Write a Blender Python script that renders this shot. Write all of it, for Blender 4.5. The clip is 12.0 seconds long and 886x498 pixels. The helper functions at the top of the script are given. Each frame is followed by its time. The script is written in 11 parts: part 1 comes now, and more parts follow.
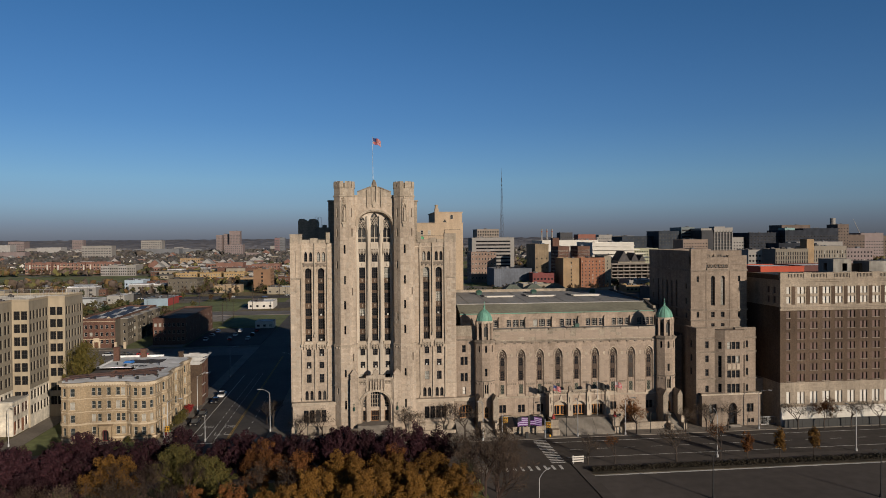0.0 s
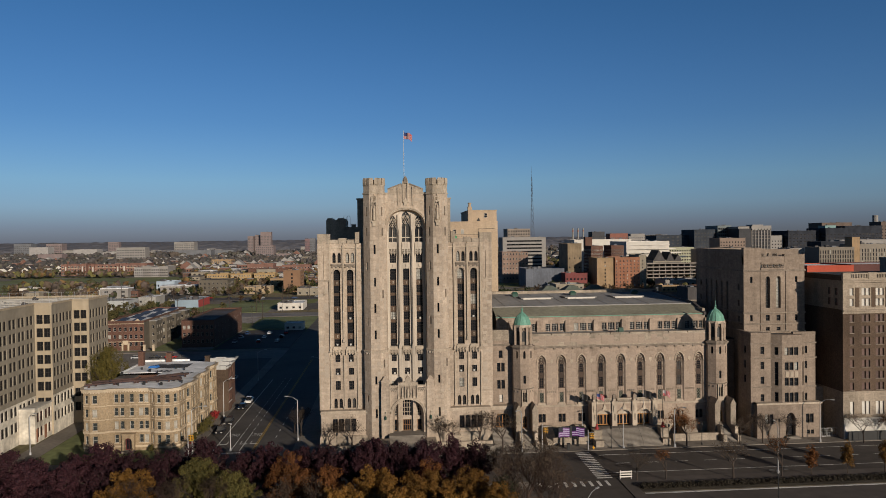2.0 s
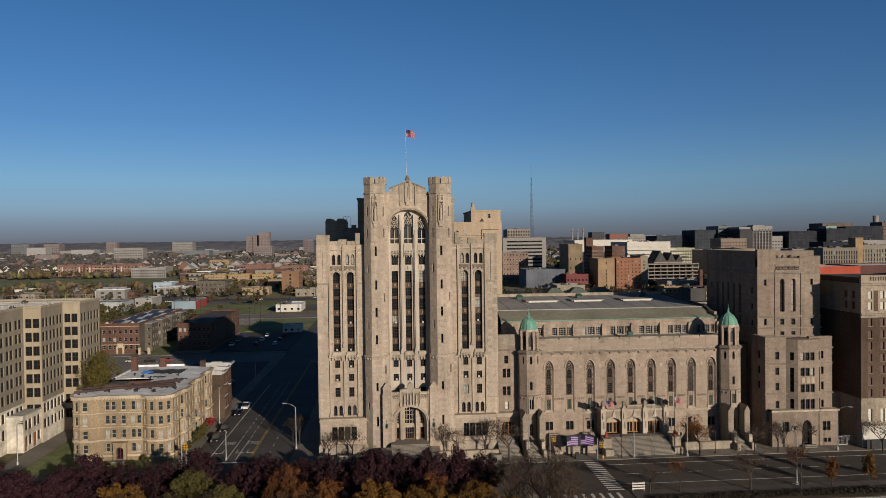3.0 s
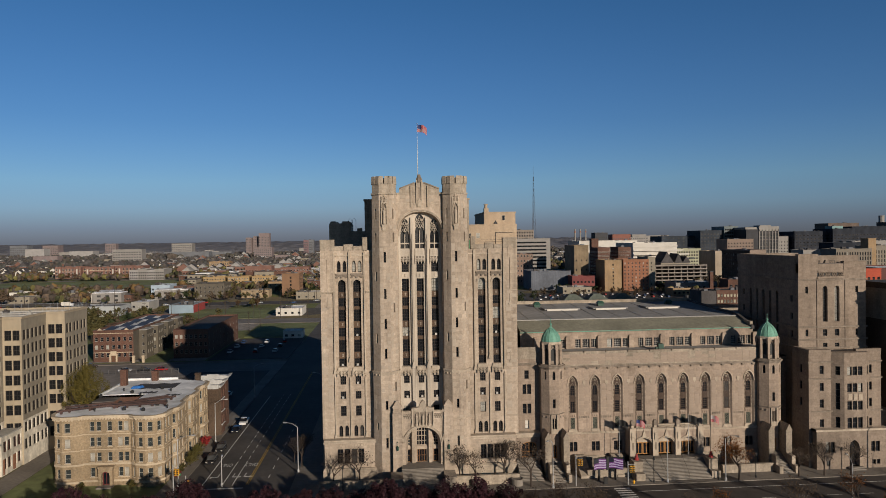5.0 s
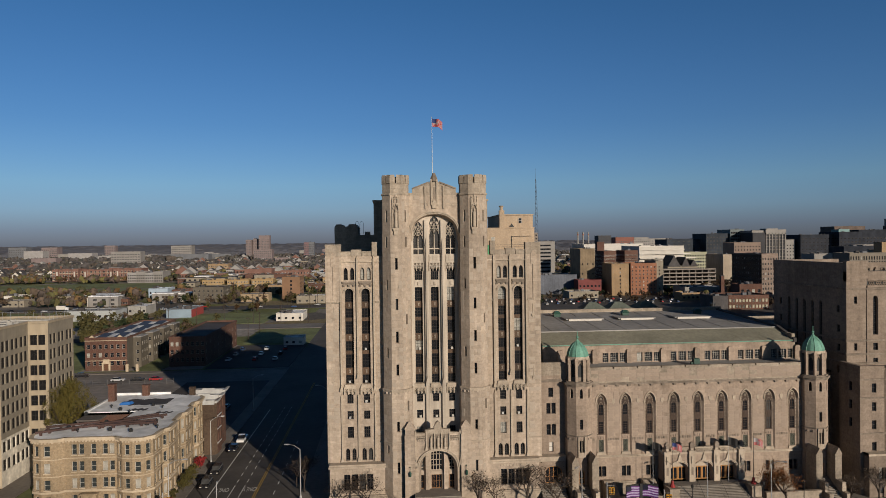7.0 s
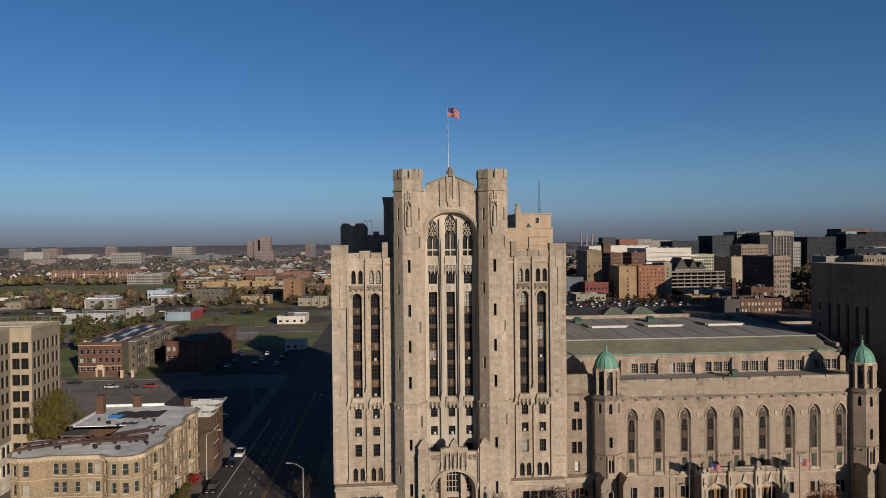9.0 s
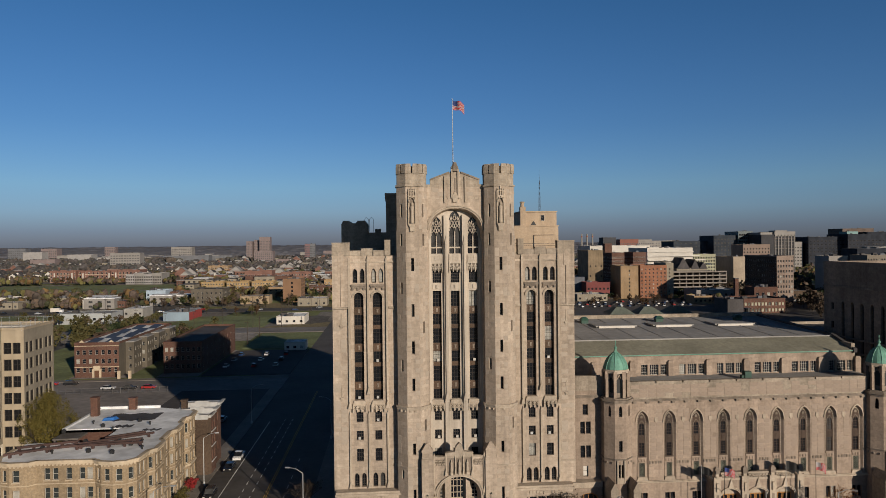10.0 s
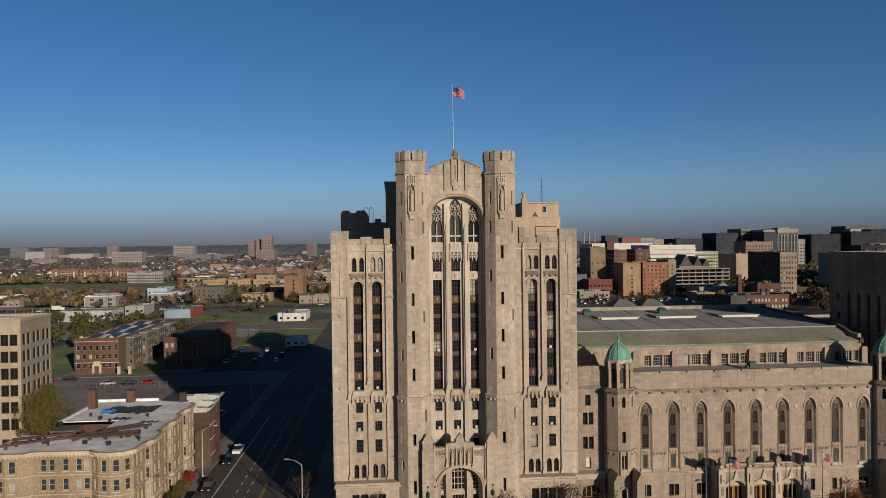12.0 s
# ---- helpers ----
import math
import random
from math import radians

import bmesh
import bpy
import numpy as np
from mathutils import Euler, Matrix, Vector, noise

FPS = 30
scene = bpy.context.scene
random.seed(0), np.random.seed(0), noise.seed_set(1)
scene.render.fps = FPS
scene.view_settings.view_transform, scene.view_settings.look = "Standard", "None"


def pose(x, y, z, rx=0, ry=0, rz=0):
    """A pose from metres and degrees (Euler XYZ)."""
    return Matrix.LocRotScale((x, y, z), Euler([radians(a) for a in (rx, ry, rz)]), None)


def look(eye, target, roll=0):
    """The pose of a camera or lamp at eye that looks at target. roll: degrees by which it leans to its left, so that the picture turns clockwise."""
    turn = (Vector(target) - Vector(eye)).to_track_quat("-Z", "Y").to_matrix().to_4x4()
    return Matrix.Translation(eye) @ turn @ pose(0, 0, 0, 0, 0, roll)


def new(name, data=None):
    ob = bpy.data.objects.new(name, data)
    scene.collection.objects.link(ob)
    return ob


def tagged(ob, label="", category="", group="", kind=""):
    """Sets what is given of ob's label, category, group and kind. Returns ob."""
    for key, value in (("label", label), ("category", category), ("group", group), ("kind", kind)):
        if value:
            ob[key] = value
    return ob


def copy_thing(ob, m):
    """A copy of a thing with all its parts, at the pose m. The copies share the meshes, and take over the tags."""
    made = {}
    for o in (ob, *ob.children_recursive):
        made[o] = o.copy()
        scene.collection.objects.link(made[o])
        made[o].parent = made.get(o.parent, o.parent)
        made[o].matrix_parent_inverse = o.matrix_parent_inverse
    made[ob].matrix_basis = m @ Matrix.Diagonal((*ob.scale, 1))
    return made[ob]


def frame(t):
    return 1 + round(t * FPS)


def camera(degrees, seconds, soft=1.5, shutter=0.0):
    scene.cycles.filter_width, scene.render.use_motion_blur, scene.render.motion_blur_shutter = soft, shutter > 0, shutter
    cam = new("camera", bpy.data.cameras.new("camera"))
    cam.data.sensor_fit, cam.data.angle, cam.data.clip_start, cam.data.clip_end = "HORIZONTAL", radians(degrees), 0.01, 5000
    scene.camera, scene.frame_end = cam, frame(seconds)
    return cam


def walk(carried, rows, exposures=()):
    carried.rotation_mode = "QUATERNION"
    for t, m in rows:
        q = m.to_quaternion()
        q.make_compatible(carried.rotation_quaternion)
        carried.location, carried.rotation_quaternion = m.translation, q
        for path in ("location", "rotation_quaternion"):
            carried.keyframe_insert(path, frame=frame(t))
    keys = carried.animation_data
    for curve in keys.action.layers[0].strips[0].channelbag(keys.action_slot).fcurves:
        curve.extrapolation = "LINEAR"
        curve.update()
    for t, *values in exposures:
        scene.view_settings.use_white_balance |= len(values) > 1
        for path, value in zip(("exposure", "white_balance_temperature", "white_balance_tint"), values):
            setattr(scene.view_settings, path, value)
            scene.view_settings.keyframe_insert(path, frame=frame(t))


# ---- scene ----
cam = camera(64.7, 12.0, soft=0.5)
PATH = [
    (0, (0.373, 0.364, 49.357), (4.993, 40.084, 48.717), -0.4),
    (0.5, (0.348, 2.475, 49.307), (3.468, 42.355, 48.687), -0.5),
    (1, (0.36, 4.732, 49.253), (3.3, 44.612, 48.633), -0.6),
    (1.5, (0.273, 7.199, 49.18), (3.233, 47.099, 48.56), -0.6),
    (2, (0.056, 9.901, 49.184), (3.016, 49.801, 48.564), -0.7),
    (2.5, (-0.283, 12.802, 49.269), (2.737, 52.702, 48.669), -0.7),
    (3, (-0.664, 15.949, 49.396), (2.376, 55.829, 48.796), -0.7),
    (5, (-2.778, 29.409, 50.347), (0.262, 69.289, 49.767), -0.8),
    (5.5, (-3.315, 32.836, 50.511), (-0.275, 72.716, 49.971), -0.8),
    (6, (-3.863, 36.132, 50.654), (-0.823, 76.012, 50.154), -0.7),
    (6.5, (-4.437, 39.454, 50.792), (-1.397, 79.334, 50.312), -0.7),
    (7, (-5.048, 42.57, 50.851), (-2.008, 82.45, 50.411), -0.7),
    (9, (-6.944, 54.244, 50.67), (-3.964, 94.144, 50.33), -0.6),
    (9.5, (-7.317, 56.516, 50.481), (-4.337, 96.396, 50.141), -0.6),
    (10, (-7.474, 58.193, 50.168), (-4.474, 98.073, 49.848), -0.6),
    (10.5, (-7.404, 59.17, 49.734), (-4.464, 99.07, 49.414), -0.6),
    (11, (-7.318, 59.619, 49.204), (-4.398, 99.519, 48.884), -0.6),
    (11.5, (-7.214, 59.758, 48.7), (-4.294, 99.638, 48.38), -0.7),
    (12, (-7.085, 59.772, 48.325), (-4.205, 99.652, 47.965), -0.7),
]
walk(cam, [(t, look(eye, target, roll)) for t, eye, target, roll in PATH])

# ---------------------------------------------------------------- sky and sun
HAZE = [(0.0, (0.315, 0.385, 0.74, 1)), (0.02, (0.335, 0.435, 0.86, 1)), (0.045, (0.415, 0.575, 1.0, 1)), (0.08, (0.45, 0.655, 1.0, 1)), (0.16, (0.345, 0.58, 0.92, 1)), (0.33, (0.265, 0.55, 0.85, 1)), (0.45, (0.11, 0.215, 0.33, 1)), (1.0, (0.06, 0.115, 0.19, 1))]
SUN_TO = Vector((0.459, -0.882, 0.252)).normalized()
world = bpy.data.worlds.new("world")
scene.world = world
world.use_nodes = True
wn = world.node_tree
sky = wn.nodes.new("ShaderNodeTexSky")
sky.sky_type = "NISHITA"
sky.sun_disc = False
sky.sun_elevation = math.asin(SUN_TO.z)
sky.sun_rotation = math.atan2(SUN_TO.x, SUN_TO.y)
sky.altitude = 200
sky.air_density = 1.0
sky.dust_density = 0.6
sky.ozone_density = 2.0
# autumn haze: the sky's own gradient, deepened above and greyed towards the horizon
way = wn.nodes.new("ShaderNodeTexCoord").outputs["Generated"]
high = wn.nodes.new("ShaderNodeSeparateXYZ")
wn.links.new(way, high.inputs[0])
haze = wn.nodes.new("ShaderNodeValToRGB")
stops = haze.color_ramp.elements
stops[0].position, stops[0].color = 0.0, HAZE[0][1]
stops[1].position, stops[1].color = 1.0, HAZE[-1][1]
for pos, c in HAZE[1:-1]:
    stops.new(pos).color = c
wn.links.new(high.outputs["Z"], haze.inputs[0])
deep = wn.nodes.new("ShaderNodeVectorMath")
deep.operation = "MULTIPLY"
wn.links.new(sky.outputs["Color"], deep.inputs[0])
wn.links.new(haze.outputs["Color"], deep.inputs[1])
wn.links.new(deep.outputs[0], wn.nodes["Background"].inputs["Color"])
wn.nodes["Background"].inputs["Strength"].default_value = 0.085

sun = new("sun", bpy.data.lights.new("sun", "SUN"))
sun.data.energy = 4.8
sun.data.angle = radians(0.5)
sun.data.color = (1.0, 0.87, 0.715)
sun.matrix_world = look((0, 0, 300), Vector((0, 0, 300)) - SUN_TO)


# ---------------------------------------------------------------- materials
def nodes_of(name):
    m = bpy.data.materials.new(name)
    m.use_nodes = True
    return m, m.node_tree.nodes, m.node_tree.links, m.node_tree.nodes["Principled BSDF"]


def ramp(nd, lk, fac, lo, hi, a=0.3, b=0.7):
    r = nd.new("ShaderNodeMapRange")
    r.inputs["From Min"].default_value, r.inputs["From Max"].default_value = a, b
    r.inputs["To Min"].default_value, r.inputs["To Max"].default_value = lo, hi
    lk.new(fac, r.inputs["Value"])
    return r.outputs["Result"]


def tint(nd, lk, colour, factor):
    """colour times a grey factor"""
    mx = nd.new("ShaderNodeVectorMath")
    mx.operation = "SCALE"
    lk.new(colour, mx.inputs[0])
    lk.new(factor, mx.inputs["Scale"])
    return mx.outputs[0]


def noise_of(nd, lk, co, scale, detail=4, stretch=None):
    n = nd.new("ShaderNodeTexNoise")
    n.inputs["Scale"].default_value, n.inputs["Detail"].default_value = scale, detail
    if stretch:
        mp = nd.new("ShaderNodeMapping")
        mp.inputs["Scale"].default_value = stretch
        lk.new(co, mp.inputs["Vector"])
        co = mp.outputs["Vector"]
    lk.new(co, n.inputs["Vector"])
    return n.outputs["Fac"]


def surface(name, colour, rough=0.85, fine=1.5, broad=0.12, amount=0.25, metal=0.0, bump=0.02, each=0.0, streak=0.0, spec=0.3):
    """A plain surface with grain, broad stains, optional run-off streaks and a tone of its own for each object."""
    m, nd, lk, p = nodes_of(name)
    co = nd.new("ShaderNodeTexCoord").outputs["Object"]
    rgb = nd.new("ShaderNodeRGB")
    rgb.outputs[0].default_value = (*colour, 1)
    out = tint(nd, lk, rgb.outputs[0], ramp(nd, lk, noise_of(nd, lk, co, fine), 1 - amount * 0.6, 1 + amount * 0.6))
    out = tint(nd, lk, out, ramp(nd, lk, noise_of(nd, lk, co, broad, 3), 1 - amount, 1 + amount))
    if streak:
        out = tint(nd, lk, out, ramp(nd, lk, noise_of(nd, lk, co, 1.0, 3, (0.9, 0.9, 0.06)), 1 - streak, 1 + streak * 0.5))
    if each:
        oi = nd.new("ShaderNodeObjectInfo")
        out = tint(nd, lk, out, ramp(nd, lk, oi.outputs["Random"], 1 - each, 1 + each, 0, 1))
    lk.new(out, p.inputs["Base Color"])
    p.inputs["Roughness"].default_value, p.inputs["Metallic"].default_value = rough, metal
    p.inputs["Specular IOR Level"].default_value = spec
    if bump:
        b = nd.new("ShaderNodeBump")
        b.inputs["Strength"].default_value, b.inputs["Distance"].default_value = 0.5, bump
        lk.new(noise_of(nd, lk, co, fine * 3), b.inputs["Height"])
        lk.new(b.outputs["Normal"], p.inputs["Normal"])
    return m


def masonry(name, one, two, joint, w, h, gap, rough=0.9, stain=0.18, streak=0.12, bump=0.01, spec=0.2):
    """Coursed blocks or bricks of w by h metres, on the metre-true UVs of the walls."""
    m, nd, lk, p = nodes_of(name)
    tc = nd.new("ShaderNodeTexCoord")
    br = nd.new("ShaderNodeTexBrick")
    br.inputs["Scale"].default_value = 1.0
    br.inputs["Brick Width"].default_value, br.inputs["Row Height"].default_value = w, h
    br.inputs["Mortar Size"].default_value, br.inputs["Mortar Smooth"].default_value = gap, 0.3
    br.inputs["Bias"].default_value = 0.0
    for key, c in (("Color1", one), ("Color2", two), ("Mortar", joint)):
        br.inputs[key].default_value = (*c, 1)
    lk.new(tc.outputs["UV"], br.inputs["Vector"])
    co = tc.outputs["Object"]
    out = tint(nd, lk, br.outputs["Color"], ramp(nd, lk, noise_of(nd, lk, co, 0.09, 4), 1 - stain, 1 + stain))
    out = tint(nd, lk, out, ramp(nd, lk, noise_of(nd, lk, co, 2.3, 6), 1 - stain * 0.8, 1 + stain * 0.8))
    out = tint(nd, lk, out, ramp(nd, lk, noise_of(nd, lk, co, 1.0, 4, (0.7, 0.7, 0.05)), 1 - streak, 1 + streak * 0.4))
    lk.new(out, p.inputs["Base Color"])
    p.inputs["Roughness"].default_value = rough
    p.inputs["Specular IOR Level"].default_value = spec
    b = nd.new("ShaderNodeBump")
    b.inputs["Strength"].default_value, b.inputs["Distance"].default_value = 0.6, bump
    lk.new(br.outputs["Fac"], b.inputs["Height"])
    b.invert = True
    lk.new(b.outputs["Normal"], p.inputs["Normal"])
    return m


def glazing(name, dark, pale, share, rough=0.08):
    """Window glass before a dark room; a share of the panes has pale blinds drawn."""
    m, nd, lk, p = nodes_of(name)
    oi = nd.new("ShaderNodeObjectInfo")
    cmp = nd.new("ShaderNodeMath")
    cmp.operation = "LESS_THAN"
    cmp.inputs[1].default_value = share
    lk.new(oi.outputs["Random"], cmp.inputs[0])
    mix = nd.new("ShaderNodeMix")
    mix.data_type = "RGBA"
    mix.inputs["A"].default_value, mix.inputs["B"].default_value = (*dark, 1), (*pale, 1)
    lk.new(cmp.outputs[0], mix.inputs["Factor"])
    co = nd.new("ShaderNodeTexCoord").outputs["Object"]
    out = tint(nd, lk, mix.outputs["Result"], ramp(nd, lk, noise_of(nd, lk, co, 0.8, 3), 0.6, 1.4))
    lk.new(out, p.inputs["Base Color"])
    p.inputs["Roughness"].default_value = rough
    p.inputs["Specular IOR Level"].default_value = 0.22
    return m


def foliage(name, one, two, rough=0.7):
    """Leaves whose tone differs from clump to clump."""
    m, nd, lk, p = nodes_of(name)
    g = nd.new("ShaderNodeNewGeometry")
    mix = nd.new("ShaderNodeMix")
    mix.data_type = "RGBA"
    mix.inputs["A"].default_value, mix.inputs["B"].default_value = (*one, 1), (*two, 1)
    lk.new(g.outputs["Random Per Island"], mix.inputs["Factor"])
    oi = nd.new("ShaderNodeObjectInfo")
    out = tint(nd, lk, mix.outputs["Result"], ramp(nd, lk, oi.outputs["Random"], 0.75, 1.25, 0, 1))
    lk.new(out, p.inputs["Base Color"])
    p.inputs["Roughness"].default_value = rough
    p.inputs["Specular IOR Level"].default_value = 0.2
    return m


LIME = masonry("limestone", (0.388, 0.316, 0.250), (0.314, 0.254, 0.198), (0.284, 0.230, 0.180), 1.3, 0.62, 0.012, stain=0.17, streak=0.26)
# annex stone: the hall's limestone colours, about a quarter darker
LIME_ANNEX = masonry("annex_limestone", (0.232, 0.183, 0.144), (0.192, 0.151, 0.119), (0.168, 0.132, 0.104), 1.3, 0.62, 0.012, stain=0.2, streak=0.2)
LIME_HALL = masonry("hall_limestone", (0.310, 0.243, 0.191), (0.256, 0.199, 0.155), (0.224, 0.174, 0.135), 1.3, 0.62, 0.012, stain=0.17, streak=0.24)
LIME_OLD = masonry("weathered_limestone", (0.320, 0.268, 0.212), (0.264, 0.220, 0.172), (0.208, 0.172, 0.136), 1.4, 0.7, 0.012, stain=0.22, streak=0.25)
TRIM = surface("carved_limestone", (0.352, 0.292, 0.228), amount=0.2, fine=3.0, streak=0.2, bump=0.03)
PALE = surface("pale_window_stone", (0.415, 0.358, 0.294), amount=0.14, fine=2.5, streak=0.3, bump=0.02)
# dark stone for trim, and for shade painted behind tracery and in recesses
TRIM_DARK = surface("dark_trim_and_shade_stone", (0.192, 0.156, 0.124), amount=0.3, fine=2.0, streak=0.25, bump=0.03)
BRONZE = surface("bronze_spandrel", (0.072, 0.043, 0.026), rough=0.6, amount=0.5, fine=6.0, metal=0.0, bump=0.04)
FRAME_DARK = surface("dark_window_metal", (0.05, 0.042, 0.036), rough=0.5, amount=0.2, bump=0)
FRAME_PALE = surface("pale_window_paint", (0.400, 0.376, 0.336), rough=0.6, amount=0.15, bump=0)
# distance haze is put into these base colours for far panes and walls
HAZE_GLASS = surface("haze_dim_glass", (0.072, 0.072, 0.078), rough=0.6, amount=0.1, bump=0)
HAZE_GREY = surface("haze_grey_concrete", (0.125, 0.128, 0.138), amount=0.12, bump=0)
GLASS = glazing("dark_glass", (0.012, 0.013, 0.016), (0.30, 0.29, 0.26), 0.10)
GLASS_PLAIN = glazing("plain_dark_glass", (0.010, 0.011, 0.014), (0.05, 0.05, 0.05), 0.2)
GLASS_BLACK = surface("dusty_black_glass", (0.012, 0.012, 0.013), rough=0.5, amount=0.4, bump=0, spec=0.12)
GLASS_HOTEL = surface("brown_boarded_glass", (0.090, 0.050, 0.040), rough=0.45, amount=0.2, bump=0, each=0.25)
BOARD_WHITE = surface("white_boarding", (0.496, 0.464, 0.416), rough=0.8, amount=0.1, bump=0, each=0.12)
DARK_GREEN = surface("dark_green_paint", (0.02, 0.055, 0.04), rough=0.5, amount=0.2, bump=0)
HALL_BRONZE = surface("brown_bronze", (0.052, 0.031, 0.020), rough=0.6, amount=0.45, fine=6.0, bump=0.04)
BLOCK = surface("tooled_limestone_block", (0.338, 0.283, 0.227), amount=0.14, fine=2.0, broad=0.3, each=0.07, bump=0.02)
BLOCK_HALL = surface("hall_limestone_block", (0.276, 0.217, 0.171), amount=0.14, fine=2.0, broad=0.3, each=0.07, bump=0.02)
COPPER = surface("verdigris_copper", (0.105, 0.235, 0.18), rough=0.65, amount=0.25, fine=2.5, streak=0.2)
OAK = surface("golden_oak_door", (0.336, 0.160, 0.048), rough=0.5, amount=0.2, fine=4)
ROOF_GREY = surface("grey_roof_felt", (0.25, 0.24, 0.228), amount=0.22, fine=0.8, broad=0.06)
ROOF_GREEN = surface("weathered_roof_slates", (0.20, 0.19, 0.145), amount=0.2, fine=2.0, streak=0.15)
ROOF_DARK = surface("dark_roof_tar", (0.06, 0.055, 0.055), amount=0.3, fine=0.8, broad=0.08)
ROOF_WHITE = surface("white_roof_coating", (0.66, 0.66, 0.66), amount=0.28, fine=0.5, broad=0.12)
WORN = surface("worn_asphalt", (0.074, 0.066, 0.059), amount=0.22, fine=0.6, broad=0.06, bump=0.01)
ASPHALT = surface("asphalt", (0.059, 0.051, 0.046), amount=0.25, fine=0.6, broad=0.05, bump=0.01)
LOT = surface("pale_worn_asphalt", (0.077, 0.066, 0.060), amount=0.25, fine=0.4, broad=0.04, bump=0.01)
CONCRETE = surface("pavement_concrete", (0.17, 0.15, 0.128), amount=0.25, fine=1.2, broad=0.1)
OLD_STREET = surface("sun_bleached_asphalt", (0.175, 0.158, 0.144), amount=0.25, fine=0.5, broad=0.05, bump=0.01)
PAINT_WHITE = surface("white_road_paint", (0.55, 0.54, 0.51), amount=0.3, fine=2.5, bump=0)
PAINT_YELLOW = surface("yellow_road_paint", (0.42, 0.26, 0.04), amount=0.3, fine=2.5, bump=0)
STEEL = surface("galvanised_steel", (0.40, 0.40, 0.40), rough=0.5, metal=0.6, amount=0.1, bump=0)
BLACK = surface("black_painted_metal", (0.02, 0.02, 0.02), rough=0.5, amount=0.2, bump=0)
RED_IRON = surface("red_painted_iron", (0.25, 0.03, 0.03), rough=0.5, amount=0.2, bump=0)
SIGNAL = surface("signal_yellow", (0.60, 0.30, 0.02), rough=0.5, amount=0.1, bump=0)
GREEN_SIGN = surface("green_sign", (0.02, 0.20, 0.10), rough=0.5, amount=0.1, bump=0)
BARK = surface("bark", (0.048, 0.036, 0.029), amount=0.35, fine=5, bump=0.03)
BARK_PALE = surface("pale_bark", (0.085, 0.066, 0.053), amount=0.35, fine=5, bump=0.03)
BUFF = masonry("buff_brick", (0.318, 0.238, 0.150), (0.262, 0.190, 0.116), (0.258, 0.208, 0.148), 0.24, 0.085, 0.012, stain=0.25, streak=0.2)
BUFF_BAND = surface("pale_stone_band", (0.416, 0.336, 0.240), amount=0.2, fine=2)
SIDE_TAUPE = surface("dull_taupe_brick", (0.105, 0.090, 0.070), amount=0.14, fine=1.0, streak=0.12)
BROWN_BRICK = masonry("brown_brick", (0.090, 0.060, 0.041), (0.066, 0.043, 0.030), (0.080, 0.060, 0.045), 0.24, 0.085, 0.012, stain=0.25)
RED_BRICK = masonry("red_brick", (0.120, 0.056, 0.040), (0.088, 0.040, 0.029), (0.110, 0.080, 0.063), 0.24, 0.085, 0.012, stain=0.22)
ORANGE_BRICK = masonry("orange_brick", (0.27, 0.115, 0.065), (0.22, 0.092, 0.052), (0.24, 0.14, 0.095), 0.24, 0.085, 0.012, stain=0.15)
TAN_BRICK = masonry("tan_brick", (0.285, 0.190, 0.105), (0.245, 0.162, 0.090), (0.248, 0.188, 0.128), 0.24, 0.085, 0.012, stain=0.18)
HOTEL_STONE = masonry("hotel_cream_stone", (0.275, 0.226, 0.176), (0.24, 0.197, 0.152), (0.17, 0.136, 0.102), 1.1, 0.55, 0.012, stain=0.2, streak=0.2)
CREAM = surface("cream_stucco", (0.318, 0.262, 0.188), amount=0.10, fine=0.8, streak=0.12)
TAUPE = surface("taupe_paint", (0.228, 0.198, 0.153), amount=0.12, fine=0.8, streak=0.12)
WHITEWASH = surface("peeling_whitewash", (0.52, 0.475, 0.40), amount=0.3, fine=1.2, broad=0.25, streak=0.2)
WEEDS = surface("rough_brown_weeds", (0.082, 0.072, 0.036), amount=0.55, fine=0.9, broad=0.12, rough=0.95)
GRASS = surface("lawn", (0.150, 0.168, 0.068), amount=0.35, fine=0.5, broad=0.05, rough=0.95)


def ground_material():
    """Lots, lawns and streets of a flat city that fade into woods far off."""
    m, nd, lk, p = nodes_of("city_ground")
    co = nd.new("ShaderNodeTexCoord").outputs["Object"]
    vo = nd.new("ShaderNodeTexVoronoi")
    vo.distance = "CHEBYCHEV"
    vo.inputs["Scale"].default_value = 0.018
    lk.new(co, vo.inputs["Vector"])
    cr = nd.new("ShaderNodeValToRGB")
    el = cr.color_ramp.elements
    cr.color_ramp.interpolation = "CONSTANT"
    el[0].position, el[0].color = 0.0, (0.15, 0.16, 0.065, 1)
    el[1].position, el[1].color = 0.4, (0.19, 0.17, 0.145, 1)
    for pos, c in ((0.58, (0.11, 0.10, 0.09, 1)), (0.75, (0.20, 0.165, 0.095, 1)), (0.9, (0.26, 0.235, 0.21, 1))):
        e = el.new(pos)
        e.color = c
    sep = nd.new("ShaderNodeSeparateColor")
    lk.new(vo.outputs["Color"], sep.inputs[0])
    lk.new(sep.outputs[0], cr.inputs[0])
    out = tint(nd, lk, cr.outputs["Color"], ramp(nd, lk, noise_of(nd, lk, co, 0.35, 6), 0.7, 1.3))
    out = tint(nd, lk, out, ramp(nd, lk, noise_of(nd, lk, co, 0.012, 4), 0.75, 1.2))
    lk.new(out, p.inputs["Base Color"])
    p.inputs["Roughness"].default_value = 0.95
    p.inputs["Specular IOR Level"].default_value = 0.1
    return m


GROUND = ground_material()


